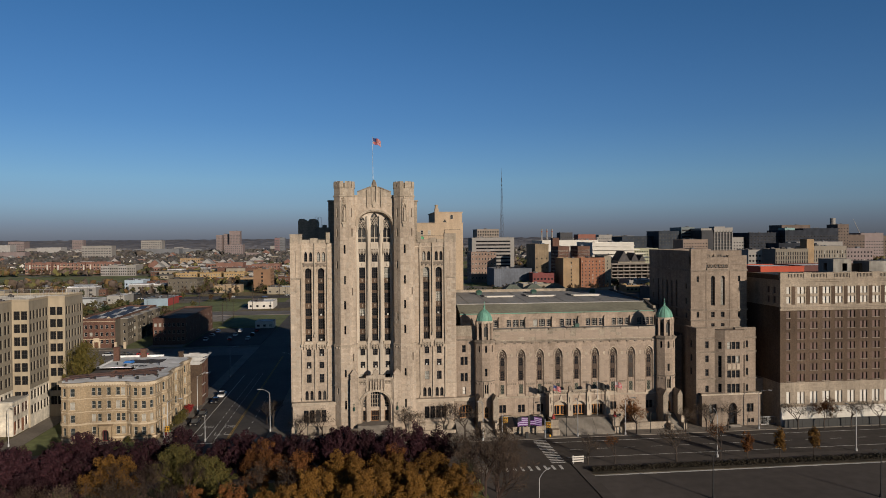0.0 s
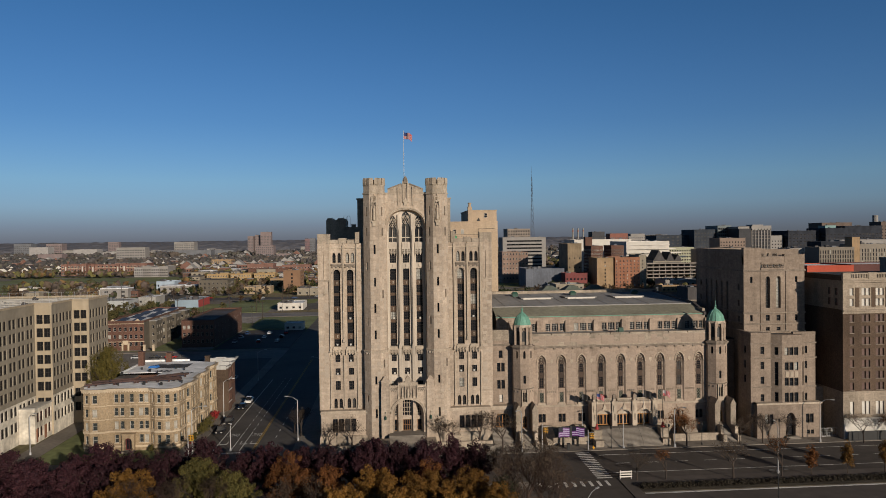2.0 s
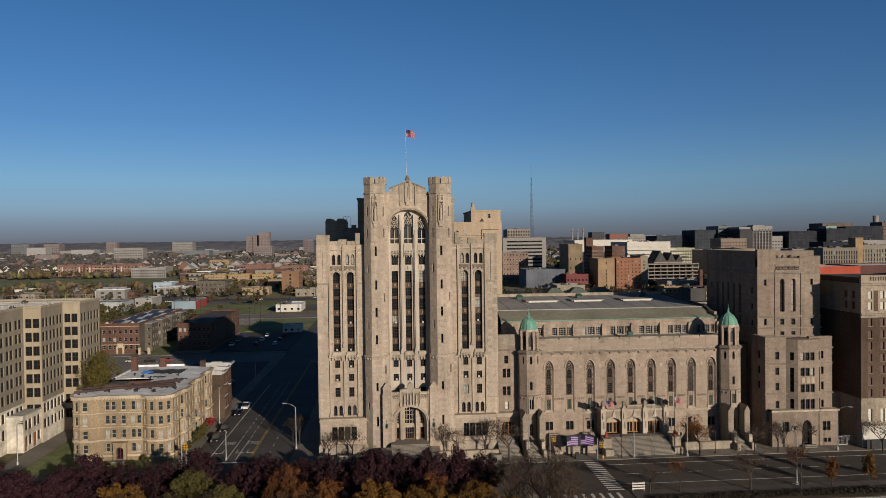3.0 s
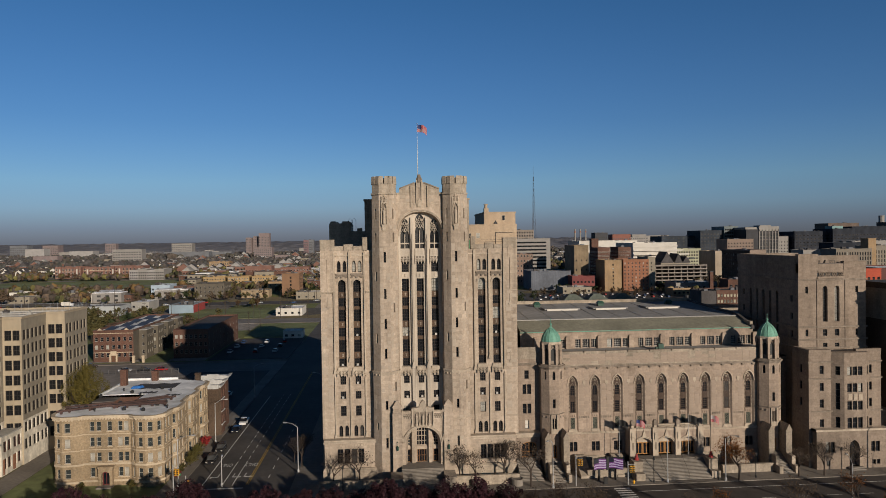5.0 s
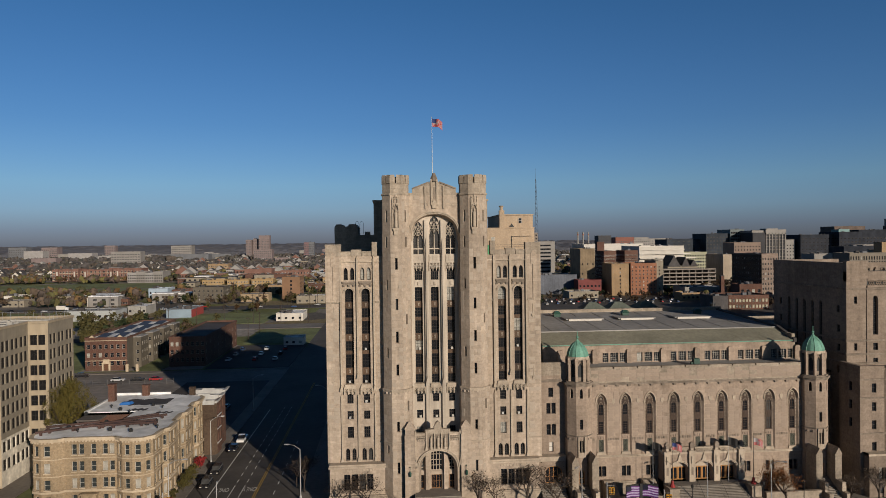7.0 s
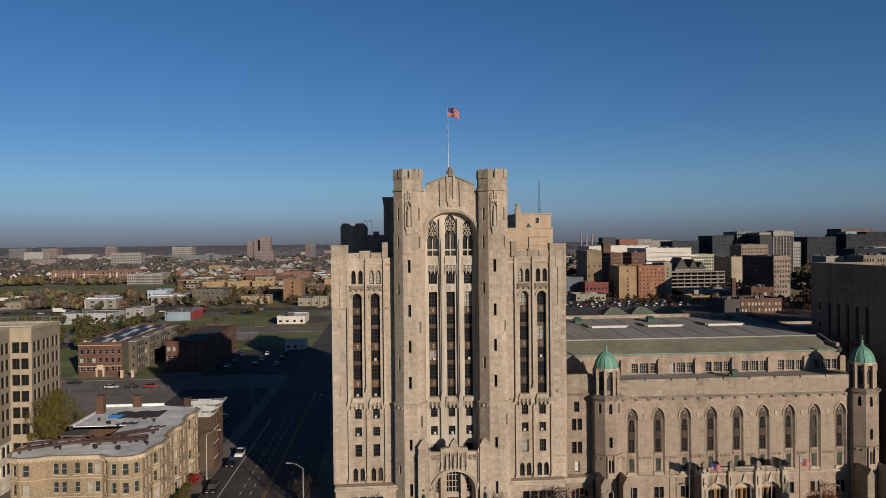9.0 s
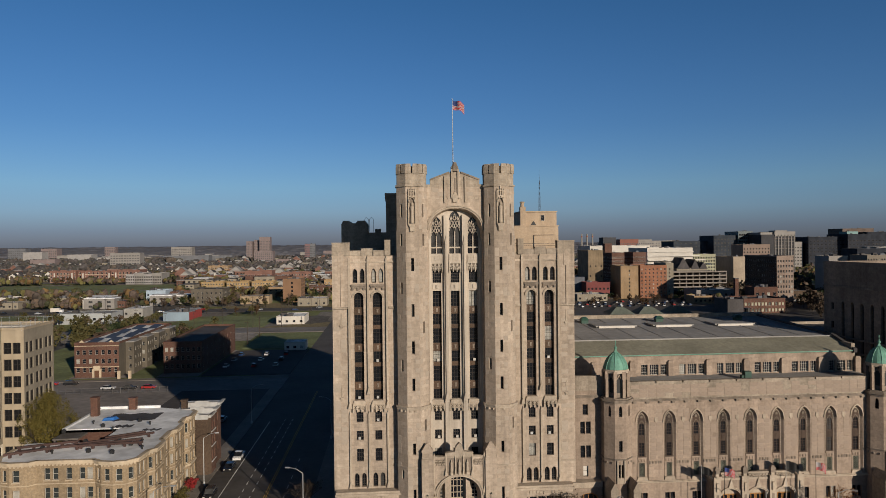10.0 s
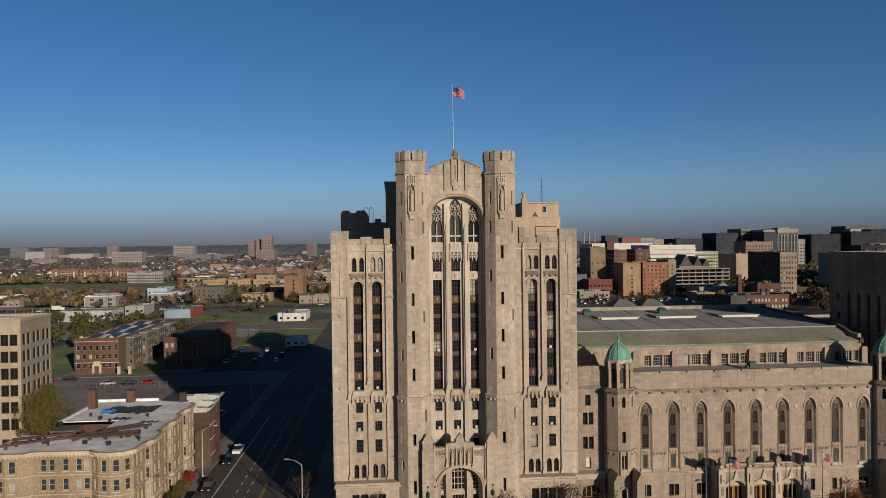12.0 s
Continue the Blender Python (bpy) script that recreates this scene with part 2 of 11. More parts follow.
# ---------------------------------------------------------------- mesh building
class Geo:
    """Collects vertices and faces; slot numbers pick among a mesh's materials."""

    def __init__(self):
        self.v, self.f, self.s = [], [], []

    def face(self, pts, slot=0):
        n = len(self.v)
        self.v.extend(pts)
        self.f.append(tuple(range(n, n + len(pts))))
        self.s.append(slot)

    def box(self, x0, x1, y0, y1, z0, z1, slot=0):
        n = len(self.v)
        self.v.extend([(x0, y0, z0), (x1, y0, z0), (x1, y1, z0), (x0, y1, z0), (x0, y0, z1), (x1, y0, z1), (x1, y1, z1), (x0, y1, z1)])
        for q in ((0, 3, 2, 1), (4, 5, 6, 7), (0, 1, 5, 4), (1, 2, 6, 5), (2, 3, 7, 6), (3, 0, 4, 7)):
            self.f.append(tuple(n + i for i in q))
            self.s.append(slot)
        return self

    def prism(self, pts, z0, z1, top=1.0, slot=0):
        """pts: a counter-clockwise outline in x, y; top: how far the upper outline shrinks about its middle."""
        n, k = len(self.v), len(pts)
        cx, cy = sum(p[0] for p in pts) / k, sum(p[1] for p in pts) / k
        self.v.extend([(x, y, z0) for x, y in pts])
        self.v.extend([(cx + (x - cx) * top, cy + (y - cy) * top, z1) for x, y in pts])
        self.f.append(tuple(n + i for i in range(k))[::-1])
        self.f.append(tuple(n + k + i for i in range(k)))
        self.s += [slot, slot]
        for i in range(k):
            j = (i + 1) % k
            self.f.append((n + i, n + j, n + k + j, n + k + i))
            self.s.append(slot)
        return self

    def plate(self, pts, y0, y1, slot=0):
        """pts: an outline in x, z, counter-clockwise seen from the front (from -y); runs from y0 (front) to y1."""
        n, k = len(self.v), len(pts)
        self.v.extend([(x, y0, z) for x, z in pts] + [(x, y1, z) for x, z in pts])
        self.f.append(tuple(n + i for i in range(k)))
        self.f.append(tuple(n + k + i for i in range(k))[::-1])
        self.s += [slot, slot]
        for i in range(k):
            j = (i + 1) % k
            self.f.append((n + j, n + i, n + k + i, n + k + j))
            self.s.append(slot)
        return self

    def lathe(self, profile, cx=0, cy=0, sides=16, slot=0, turn=0.0):
        """profile: radius, height from below upward."""
        n = len(self.v)
        for r, z in profile:
            for i in range(sides):
                a = turn + 2 * math.pi * i / sides
                self.v.append((cx + r * math.cos(a), cy + r * math.sin(a), z))
        for j in range(len(profile) - 1):
            for i in range(sides):
                k = (i + 1) % sides
                self.f.append((n + j * sides + i, n + j * sides + k, n + (j + 1) * sides + k, n + (j + 1) * sides + i))
                self.s.append(slot)
        self.f.append(tuple(n + i for i in range(sides))[::-1])
        self.f.append(tuple(n + (len(profile) - 1) * sides + i for i in range(sides)))
        self.s += [slot, slot]
        return self

    def tube(self, a, b, r0, r1, sides=5, slot=0):
        a, b = Vector(a), Vector(b)
        d = (b - a).normalized()
        e = d.orthogonal().normalized()
        g = d.cross(e)
        n = len(self.v)
        for c, r in ((a, r0), (b, r1)):
            for i in range(sides):
                t = 2 * math.pi * i / sides
                self.v.append(tuple(c + e * (r * math.cos(t)) + g * (r * math.sin(t))))
        for i in range(sides):
            k = (i + 1) % sides
            self.f.append((n + i, n + k, n + sides + k, n + sides + i))
            self.s.append(slot)
        self.f.append(tuple(n + i for i in range(sides))[::-1])
        self.f.append(tuple(n + sides + i for i in range(sides)))
        self.s += [slot, slot]
        return self

    def wall(self, o, u, width, height, holes=(), depth=0.35, slot=0):
        """A wall face from its lower left corner o (seen from outside) along the unit way u, with holes cut through it and
        reveals. A hole: u0, u1, z0, z1, kind ('rect', 'point', 'round'), spring height, depth, splay."""
        ux, uy = u
        nx, ny = uy, -ux
        ox, oy, oz = o

        def at(a, z, d=0.0):
            return (ox + ux * a - nx * d, oy + uy * a - ny * d, oz + z)

        full = []
        for h in holes:
            h = tuple(h) + ("rect", None, depth, 0.0)[len(h) - 4:]
            full.append(h)
        xs = sorted({0.0, width, *(round(h[0], 4) for h in full), *(round(h[1], 4) for h in full)})
        zs = sorted({0.0, height, *(round(h[2], 4) for h in full), *(round(h[3], 4) for h in full)})
        for i in range(len(xs) - 1):
            run = None
            for j in range(len(zs) - 1):
                a, z = (xs[i] + xs[i + 1]) / 2, (zs[j] + zs[j + 1]) / 2
                if any(h[0] < a < h[1] and h[2] < z < h[3] for h in full):
                    if run is not None:
                        self.face([at(xs[i], run), at(xs[i + 1], run), at(xs[i + 1], zs[j]), at(xs[i], zs[j])], slot)
                    run = None
                elif run is None:
                    run = zs[j]
            if run is not None:
                self.face([at(xs[i], run), at(xs[i + 1], run), at(xs[i + 1], height), at(xs[i], height)], slot)
        for u0, u1, z0, z1, kind, spring, dep, splay in full:
            line = outline(u0, u1, z0, z1, kind, spring)
            if kind != "rect":
                mid = (u0 + u1) / 2
                arc = [p for p in line if p[1] >= (spring if spring is not None else z0) - 1e-6]
                arc = sorted(set(arc))
                left = [p for p in arc if p[0] <= mid + 1e-6]
                right = [p for p in arc if p[0] >= mid - 1e-6]
                for p, q in zip(left, left[1:]):
                    self.face([at(u0, z1), at(*p), at(*q)], slot)
                for p, q in zip(right, right[1:]):
                    self.face([at(u1, z1), at(*p), at(*q)], slot)
            mx, mz = (u0 + u1) / 2, z0
            w = (u1 - u0) / 2
            k = (w - splay) / w
            inner = [(mx + (a - mx) * k, z - splay * 0.6 * ((z - z0) / (z1 - z0))) for a, z in line]
            for i in range(len(line)):
                j = (i + 1) % len(line)
                self.face([at(*line[j]), at(*line[i]), at(*inner[i], dep), at(*inner[j], dep)], slot)
        return self


def ribs(g, line, w, y0, y1, slot=0):
    """Stone or metal bars along a line of x, z points, as one bent bar."""
    for (ax, az), (bx, bz) in zip(line, line[1:]):
        L = math.hypot(bx - ax, bz - az)
        dx, dz = (bx - ax) / L * w / 2, (bz - az) / L * w / 2
        g.plate([(ax - dx + dz, az - dz - dx), (bx + dx + dz, bz + dz - dx), (bx + dx - dz, bz + dz + dx), (ax - dx - dz, az - dz + dx)], y0, y1, slot)
    return g


def arch_band(g, pts, inn, y0, y1):
    """One curved moulding between two matching curves of x, z points."""
    n, k = len(g.v), len(pts)
    for y in (y0, y1):
        g.v.extend([(x, y, z) for x, z in inn] + [(x, y, z) for x, z in pts])
    for i in range(k - 1):
        a, b, c, d = n + i, n + i + 1, n + k + i + 1, n + k + i
        m = 2 * k
        g.f += [(b, a, d, c), (d, d + m, c + m, c), (b, b + m, a + m, a)]
        g.s += [0, 0, 0]
    g.f += [(n, n + 2 * k, n + 3 * k, n + k), (n + k - 1, n + 2 * k - 1, n + 4 * k - 1, n + 3 * k - 1)]
    g.s += [0, 0]
    return g


def outline(u0, u1, z0, z1, kind="rect", spring=None):
    """The edge of an opening, counter-clockwise seen from outside."""
    if kind == "rect":
        return [(u0, z0), (u1, z0), (u1, z1), (u0, z1)]
    mid, half = (u0 + u1) / 2, (u1 - u0) / 2
    sp = spring if spring is not None else z1 - half
    n, e = 6, 1.0 if kind == "round" else 0.72
    top = math.sqrt(1 - (1 - e) ** 2)
    arc = []
    for i in range(n + 1):
        s = i / n
        arc.append((s, sp + (z1 - sp) * math.sqrt(1 - (1 - s * e) ** 2) / top))
    right = [(round(u1 - half * s, 5), round(z, 5)) for s, z in arc]
    left = [(round(u0 + half * s, 5), round(z, 5)) for s, z in arc]
    return [(u0, z0), (u1, z0)] + right + left[::-1][1:]


ORIGIN = {}


def thing(name, label, category, loc=(0, 0, 0), group="", kind=""):
    ob = new(name)
    ob.empty_display_size = 0.5
    ob.location = loc
    ORIGIN[ob.name] = Vector(loc)
    return tagged(ob, label, category, group, kind)


def mesh_of(name, geo, mats, shift=(0, 0, 0), smooth=False):
    me = bpy.data.meshes.new(name)
    if any(shift):
        sx, sy, sz = shift
        vs = [(x - sx, y - sy, z - sz) for x, y, z in geo.v]
    else:
        vs = geo.v
    me.from_pydata(vs, [], geo.f)
    mats = mats if isinstance(mats, (list, tuple)) else [mats]
    for m in mats:
        me.materials.append(m)
    if len(mats) > 1:
        me.polygons.foreach_set("material_index", geo.s)
    # metre-true UVs: along the wall and up, or x and y on flat faces
    no = np.empty(len(me.polygons) * 3)
    me.polygons.foreach_get("normal", no)
    no = no.reshape(-1, 3)
    tot = np.empty(len(me.polygons), dtype=np.int32)
    me.polygons.foreach_get("loop_total", tot)
    li = np.empty(len(me.loops), dtype=np.int32)
    me.loops.foreach_get("vertex_index", li)
    co = np.empty(len(me.vertices) * 3)
    me.vertices.foreach_get("co", co)
    co = co.reshape(-1, 3)[li]
    nl = np.repeat(no, tot, axis=0)
    hor = np.hypot(nl[:, 0], nl[:, 1])
    flat = np.abs(nl[:, 2]) > 0.8
    hs = np.where(hor < 1e-6, 1, hor)
    along = co[:, 0] * (-nl[:, 1] / hs) + co[:, 1] * (nl[:, 0] / hs)
    uv = np.empty((len(li), 2))
    uv[:, 0] = np.where(flat, co[:, 0], along)
    uv[:, 1] = np.where(flat, co[:, 1], co[:, 2])
    layer = me.uv_layers.new(name="metres")
    layer.data.foreach_set("uv", uv.ravel())
    if smooth:
        me.polygons.foreach_set("use_smooth", [True] * len(me.polygons))
    me.update()
    return me


def part(name, geo, mats, parent, label="", smooth=False):
    """One mesh under a thing; geo is given in world metres."""
    me = mesh_of(name, geo, mats, ORIGIN[parent.name], smooth)
    ob = new(name, me)
    ob.parent = parent
    ORIGIN[ob.name] = ORIGIN[parent.name]
    return tagged(ob, label)


def solo(name, geo, mats, label, category, group="", kind="", smooth=False, loc=(0, 0, 0)):
    """A thing, or a piece of the setting, that is one mesh."""
    ob = new(name, mesh_of(name, geo, mats, loc, smooth))
    ob.location = loc
    ORIGIN[ob.name] = Vector(loc)
    return tagged(ob, label, category, group, kind)


WINDOWS = {}


def window(parent, x, y, z, u, w, h, kind="rect", spring=None, cols=1, rows=2, frame_mat=None, glass=None, bar=0.07, label="", name="window", whole=False):
    """A framed window with its pane, its foot's middle at x, y, z in a wall that runs along u."""
    frame_mat, glass = frame_mat or FRAME_DARK, glass or GLASS
    key = (round(w, 2), round(h, 2), kind, spring and round(spring, 2), cols, rows, frame_mat.name, glass.name, bar, whole)
    if key not in WINDOWS:
        line = outline(-w / 2, w / 2, 0, h, kind, spring)
        g = Geo()
        cx, cz = 0, h / 2
        kx, kz = 1 - 2 * bar / w, 1 - 2 * bar / h
        inner = [(cx + (a - cx) * kx, cz + (b - cz) * kz) for a, b in line]
        for i in range(len(line)):
            j = (i + 1) % len(line)
            p, q, r, s = line[i], line[j], inner[j], inner[i]
            g.face([(p[0], 0, p[1]), (q[0], 0, q[1]), (r[0], 0, r[1]), (s[0], 0, s[1])])
            g.face([(s[0], 0, s[1]), (r[0], 0, r[1]), (r[0], 0.08, r[1]), (s[0], 0.08, s[1])])
        sp = h if kind == "rect" else (spring if spring is not None else h - w / 2)
        for c in range(1, cols):
            a = -w / 2 + w * c / cols
            g.box(a - bar / 3, a + bar / 3, 0.01, 0.07, bar, sp - bar * 0.5 if kind == "rect" else sp + (h - sp) * 0.6)
        for r in range(1, rows):
            b = sp * r / rows
            g.box(-w / 2 + bar, w / 2 - bar, 0.01, 0.07, b - bar / 3, b + bar / 3)
        pane = g if whole else Geo()
        k = 1 - bar / w
        pane.plate([(a * k, bar * 0.5 + b * (1 - bar / h)) for a, b in line], 0.06, 0.1, 1 if whole else 0)
        WINDOWS[key] = (mesh_of("window", g, [frame_mat, glass] if whole else frame_mat), None if whole else mesh_of("pane", pane, glass))
    fm, pm = WINDOWS[key]
    ob = new(name, fm)
    ob.parent = parent
    o = ORIGIN[parent.name]
    ob.location = (x - o.x, y - o.y, z - o.z)
    ob.rotation_euler = (0, 0, math.atan2(u[1], u[0]))
    if pm:
        pn = new("pane", pm)
        pn.parent = ob
    return tagged(ob, label)


def row_spans(width, n, w, margin):
    """Starts of n openings of width w spread over a wall."""
    if n == 1:
        return [(width - w) / 2]
    return [margin + (width - 2 * margin - w) * i / (n - 1) for i in range(n)]


def facade(parent, geo, o, u, width, height, starts, levels, w, h, depth=0.25, slot=0, extra=(), **win):
    """A wall with a grid of equal windows: starts along the wall, levels of the sills."""
    holes = [(a, a + w, z, z + h) for a in starts for z in levels]
    geo.wall(o, u, width, height, [*holes, *extra], depth, slot)
    nx, ny = u[1], -u[0]
    d = depth - 0.04
    for a, b, z, t in holes:
        m = (a + b) / 2
        window(parent, o[0] + u[0] * m - nx * d, o[1] + u[1] * m - ny * d, o[2] + z, u, w, h, **win)


SOUTH, EAST, WEST, NORTH = (1, 0), (0, 1), (0, -1), (-1, 0)


FOOT = []


def far_window(geo, o, u, a, z, w, h):
    """A small framed pane a hand proud of a far wall: frame rails round a set-back pane."""
    nx, ny = u[1], -u[0]

    def at(s, q, d):
        return (o[0] + u[0] * s + nx * d, o[1] + u[1] * s + ny * d, o[2] + q)

    e = min(0.16, w * 0.1)
    rim, inn = [(a, z), (a + w, z), (a + w, z + h), (a, z + h)], [(a + e, z + e), (a + w - e, z + e), (a + w - e, z + h - e), (a + e, z + h - e)]
    for i in range(4):
        j = (i + 1) % 4
        geo.face([at(*rim[i], 0.12), at(*rim[j], 0.12), at(*inn[j], 0.12), at(*inn[i], 0.12)], 0)
        geo.face([at(*rim[j], 0.12), at(*rim[i], 0.12), at(*rim[i], 0.0), at(*rim[j], 0.0)], 0)
    geo.face([at(*p, 0.04) for p in inn], 1)



def block(name, label, category, x0, x1, y0, y1, z1, wall_mat, roof_mat, south=None, east=None, west=None, parapet=0.8, z0=0.0, group="", side_mat=None, glass=None, frame_mat=None, band=None):
    """A flat-roofed building. south, east, west: (columns, storeys, window width, height, first sill, storey height)."""
    t = thing(name, label, category, ((x0 + x1) / 2, (y0 + y1) / 2, z0), group)
    FOOT.append((x0, x1, y0, y1))
    mats = [wall_mat, side_mat or wall_mat]
    g, tiny = Geo(), Geo()
    H = z1 - z0
    for spec, o, u, W, slot in ((south, (x0, y0, z0), SOUTH, x1 - x0, 0), (east, (x1, y0, z0), EAST, y1 - y0, 1), (west, (x0, y1, z0), WEST, y1 - y0, 1), (None, (x1, y1, z0), NORTH, x1 - x0, 1)):
        if spec and y0 > 690:
            n, k, w, h, first, storey = spec
            g.wall(o, u, W, H, (), 0.2, slot)
            for a in row_spans(W, n, w, max(0.6, W / n * 0.28)):
                for z in (first + storey * i for i in range(k)):
                    if z + h < H - 0.3:
                        far_window(tiny, o, u, a, z, w, h)
        elif spec:
            n, k, w, h, first, storey = spec
            facade(t, g, o, u, W, H, row_spans(W, n, w, max(0.6, W / n * 0.28)), [first + storey * i for i in range(k)], w, h, 0.22, slot, rows=2, glass=glass, frame_mat=frame_mat, whole=y0 > 330)
        else:
            g.wall(o, u, W, H, (), 0.2, slot)
    part("wall", g, mats, t)
    if tiny.v:
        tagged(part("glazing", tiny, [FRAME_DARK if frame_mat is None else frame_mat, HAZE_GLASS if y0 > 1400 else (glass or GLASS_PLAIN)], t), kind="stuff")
    r = Geo()
    r.box(x0 + 0.05, x1 - 0.05, y0 + 0.05, y1 - 0.05, z1 - 0.5, z1 - 0.1)
    part("roof", r, roof_mat, t)
    if y0 > 480 and x1 - x0 > 9:
        rng = random.Random(int(x0 * 7 + y0))
        for k in range(2 + int((x1 - x0) / 16)):
            w, a, b = rng.uniform(1.2, 3.6), rng.uniform(x0 + 1, x1 - 5), rng.uniform(y0 + 2, (y0 + y1) / 2)
            part("roof_unit", Geo().box(a, a + w, b, b + w * 0.8, z1 - 0.1, z1 + rng.uniform(1.0, 2.4)), HAZE_GREY if k % 2 else ROOF_DARK, t)
    if parapet:
        c = Geo()
        e = 0.12
        c.box(x0 - e, x1 + e, y0 - e, y0 + 0.35, z1, z1 + parapet)
        c.box(x0 - e, x1 + e, y1 - 0.35, y1 + e, z1, z1 + parapet)
        c.box(x0 - e, x0 + 0.35, y0 + 0.35, y1 - 0.35, z1, z1 + parapet)
        c.box(x1 - 0.35, x1 + e, y0 + 0.35, y1 - 0.35, z1, z1 + parapet)
        part("parapet", c, band or wall_mat, t)
    return t


# ---------------------------------------------------------------- ground, streets, pavements
def slab(name, label, category, mat, x0, x1, y0, y1, z0, z1):
    if y0 > 460 and category != "parking lot":
        FOOT.append((x0, x1, y0, y1))
    return solo(name, Geo().box(x0, x1, y0, y1, z0, z1), mat, label, category, kind="structure", loc=((x0 + x1) / 2, (y0 + y1) / 2, z0))


gg = Geo()
gg.face([(-4800, -1500, -0.16), (4800, -1500, -0.16), (4800, 4800, -0.16), (-4800, 4800, -0.16)])
solo("ground", gg, GROUND, "flat autumn city ground of lots, lawns and streets", "ground", kind="structure")

slab("road", "dark asphalt street with faded lane lines", "road", ASPHALT, -260, 260, 148.0, 166.6, -0.155, 0.0)
slab("road", "dark asphalt avenue running past the stone tower", "road", WORN, -46.5, -23.6, 166.6, 900, -0.155, 0.0)
slab("road", "asphalt side street beside the parking lot", "road", ASPHALT, 27.0, 45.2, -60, 148.0, -0.155, 0.0)
slab("road", "asphalt cross street behind the apartments", "road", OLD_STREET, -260, -46.5, 306.0, 327.0, -0.155, 0.0)
slab("pavement", "grey concrete pavement before the stone hall", "pavement", CONCRETE, -23.6, 260, 166.6, 182.0, -0.15, 0.14)
slab("pavement", "grey concrete pavement along the avenue", "pavement", CONCRETE, -23.6, -17.0, 182.0, 320, -0.15, 0.14)
slab("pavement", "grey concrete pavement beside the apartment house", "pavement", CONCRETE, -50.0, -46.5, 166.6, 306, -0.15, 0.14)
slab("pavement", "grey concrete pavement before the apartment house", "pavement", CONCRETE, -260, -50.0, 166.6, 169.4, -0.15, 0.14)
# asphalt tone here covers brown ground and painted-in tree shade
slab("pavement", "narrow brown pavement beside the parking lot, darkened for tree shade", "pavement", LOT, 45.2, 260, 144.4, 148.0, -0.15, 0.14)
slab("pavement", "narrow pavement beside the side street", "pavement", LOT, 45.2, 47.6, -60, 144.4, -0.15, 0.13)
slab("pavement", "worn pavement along the park corner", "pavement", LOT, 24.0, 27.0, -60, 144.0, -0.15, 0.13)
slab("pavement", "narrow concrete pavement along the park", "pavement", CONCRETE, -200, 27.0, 144.0, 148.0, -0.15, 0.14)
slab("lawn", "shaded grass of the park under the trees", "lawn", GRASS, -200, 24.0, -60, 144.0, -0.15, 0.10)
slab("lawn", "strip of grass round the apartment house", "lawn", GRASS, -81.0, -50.0, 169.4, 222.0, -0.15, 0.10)
slab("lawn", "rough brown weeds beside the beige block", "lawn", WEEDS, -140.0, -81.0, 169.4, 222.0, -0.15, 0.06)
slab("parking_lot", "worn brown asphalt lot behind the apartment house", "parking lot", surface("brown_worn_asphalt", (0.20, 0.176, 0.155), amount=0.3, fine=0.4, broad=0.05), -140.0, -80.0, 222.0, 306.0, -0.15, 0.03)
slab("pavement", "concrete pavement before the brick apartments", "pavement", CONCRETE, -260, -46.5, 327.0, 331.0, -0.15, 0.14)
slab("lawn", "mown grass round the brick apartments", "lawn", GRASS, -109.0, -98.0, 331.0, 400.0, -0.15, 0.03)
slab("lawn", "mown grass beside the brick apartments", "lawn", GRASS, -170.0, -131.0, 331.0, 420.0, -0.15, 0.03)
slab("parking_lot", "worn pale asphalt parking lot", "parking lot", LOT, 47.6, 260, -60, 139.8, -0.15, 0.03)
slab("parking_lot", "shaded asphalt parking lot behind the tower", "parking lot", ASPHALT, -80.0, -50.0, 222.0, 306.0, -0.15, 0.03)
slab("lawn", "mown grass field beyond the cross street", "lawn", GRASS, -80.0, -46.5, 404.0, 464.0, -0.15, 0.02)
slab("road", "pale worn cross street beyond the brick apartments", "road", OLD_STREET, -300.0, -46.5, 467.0, 490.0, -0.155, 0.0)
slab("lawn", "mown grass lot beside the white building", "lawn", GRASS, -150.0, -86.0, 496.0, 566.0, -0.15, 0.02)
slab("road", "broad asphalt road crossing the district", "road", WORN, -520.0, -46.5, 598.0, 626.0, -0.155, 0.0)
slab("lawn", "strip of grass along the broad road", "lawn", GRASS, -400.0, -236.0, 548.0, 592.0, -0.15, 0.02)
slab("parking_lot", "dark asphalt parking lots behind the hall", "parking lot", WORN, 96, 345, 440, 656, -0.155, -0.1)
slab("parking_lot", "shaded asphalt car park beyond the cross street", "parking lot", ASPHALT, -81.0, -47.0, 334.0, 398.0, -0.15, 0.02)
slab("road", "pale road across the playing field", "road", CONCRETE, -500.0, -240.0, 872.0, 884.0, -0.155, 0.055)
slab("lawn", "green playing field in the distance", "lawn", GRASS, -500.0, -250.0, 774.0, 1000.0, -0.15, 0.05)

# line markings, each a thin coat on the asphalt
def stripe(name, label, mat, x0, x1, y0, y1):
    return solo(name, Geo().box(x0, x1, y0, y1, 0.0, 0.006), mat, label, "road marking", group="road markings", kind="structure", loc=((x0 + x1) / 2, (y0 + y1) / 2, 0))


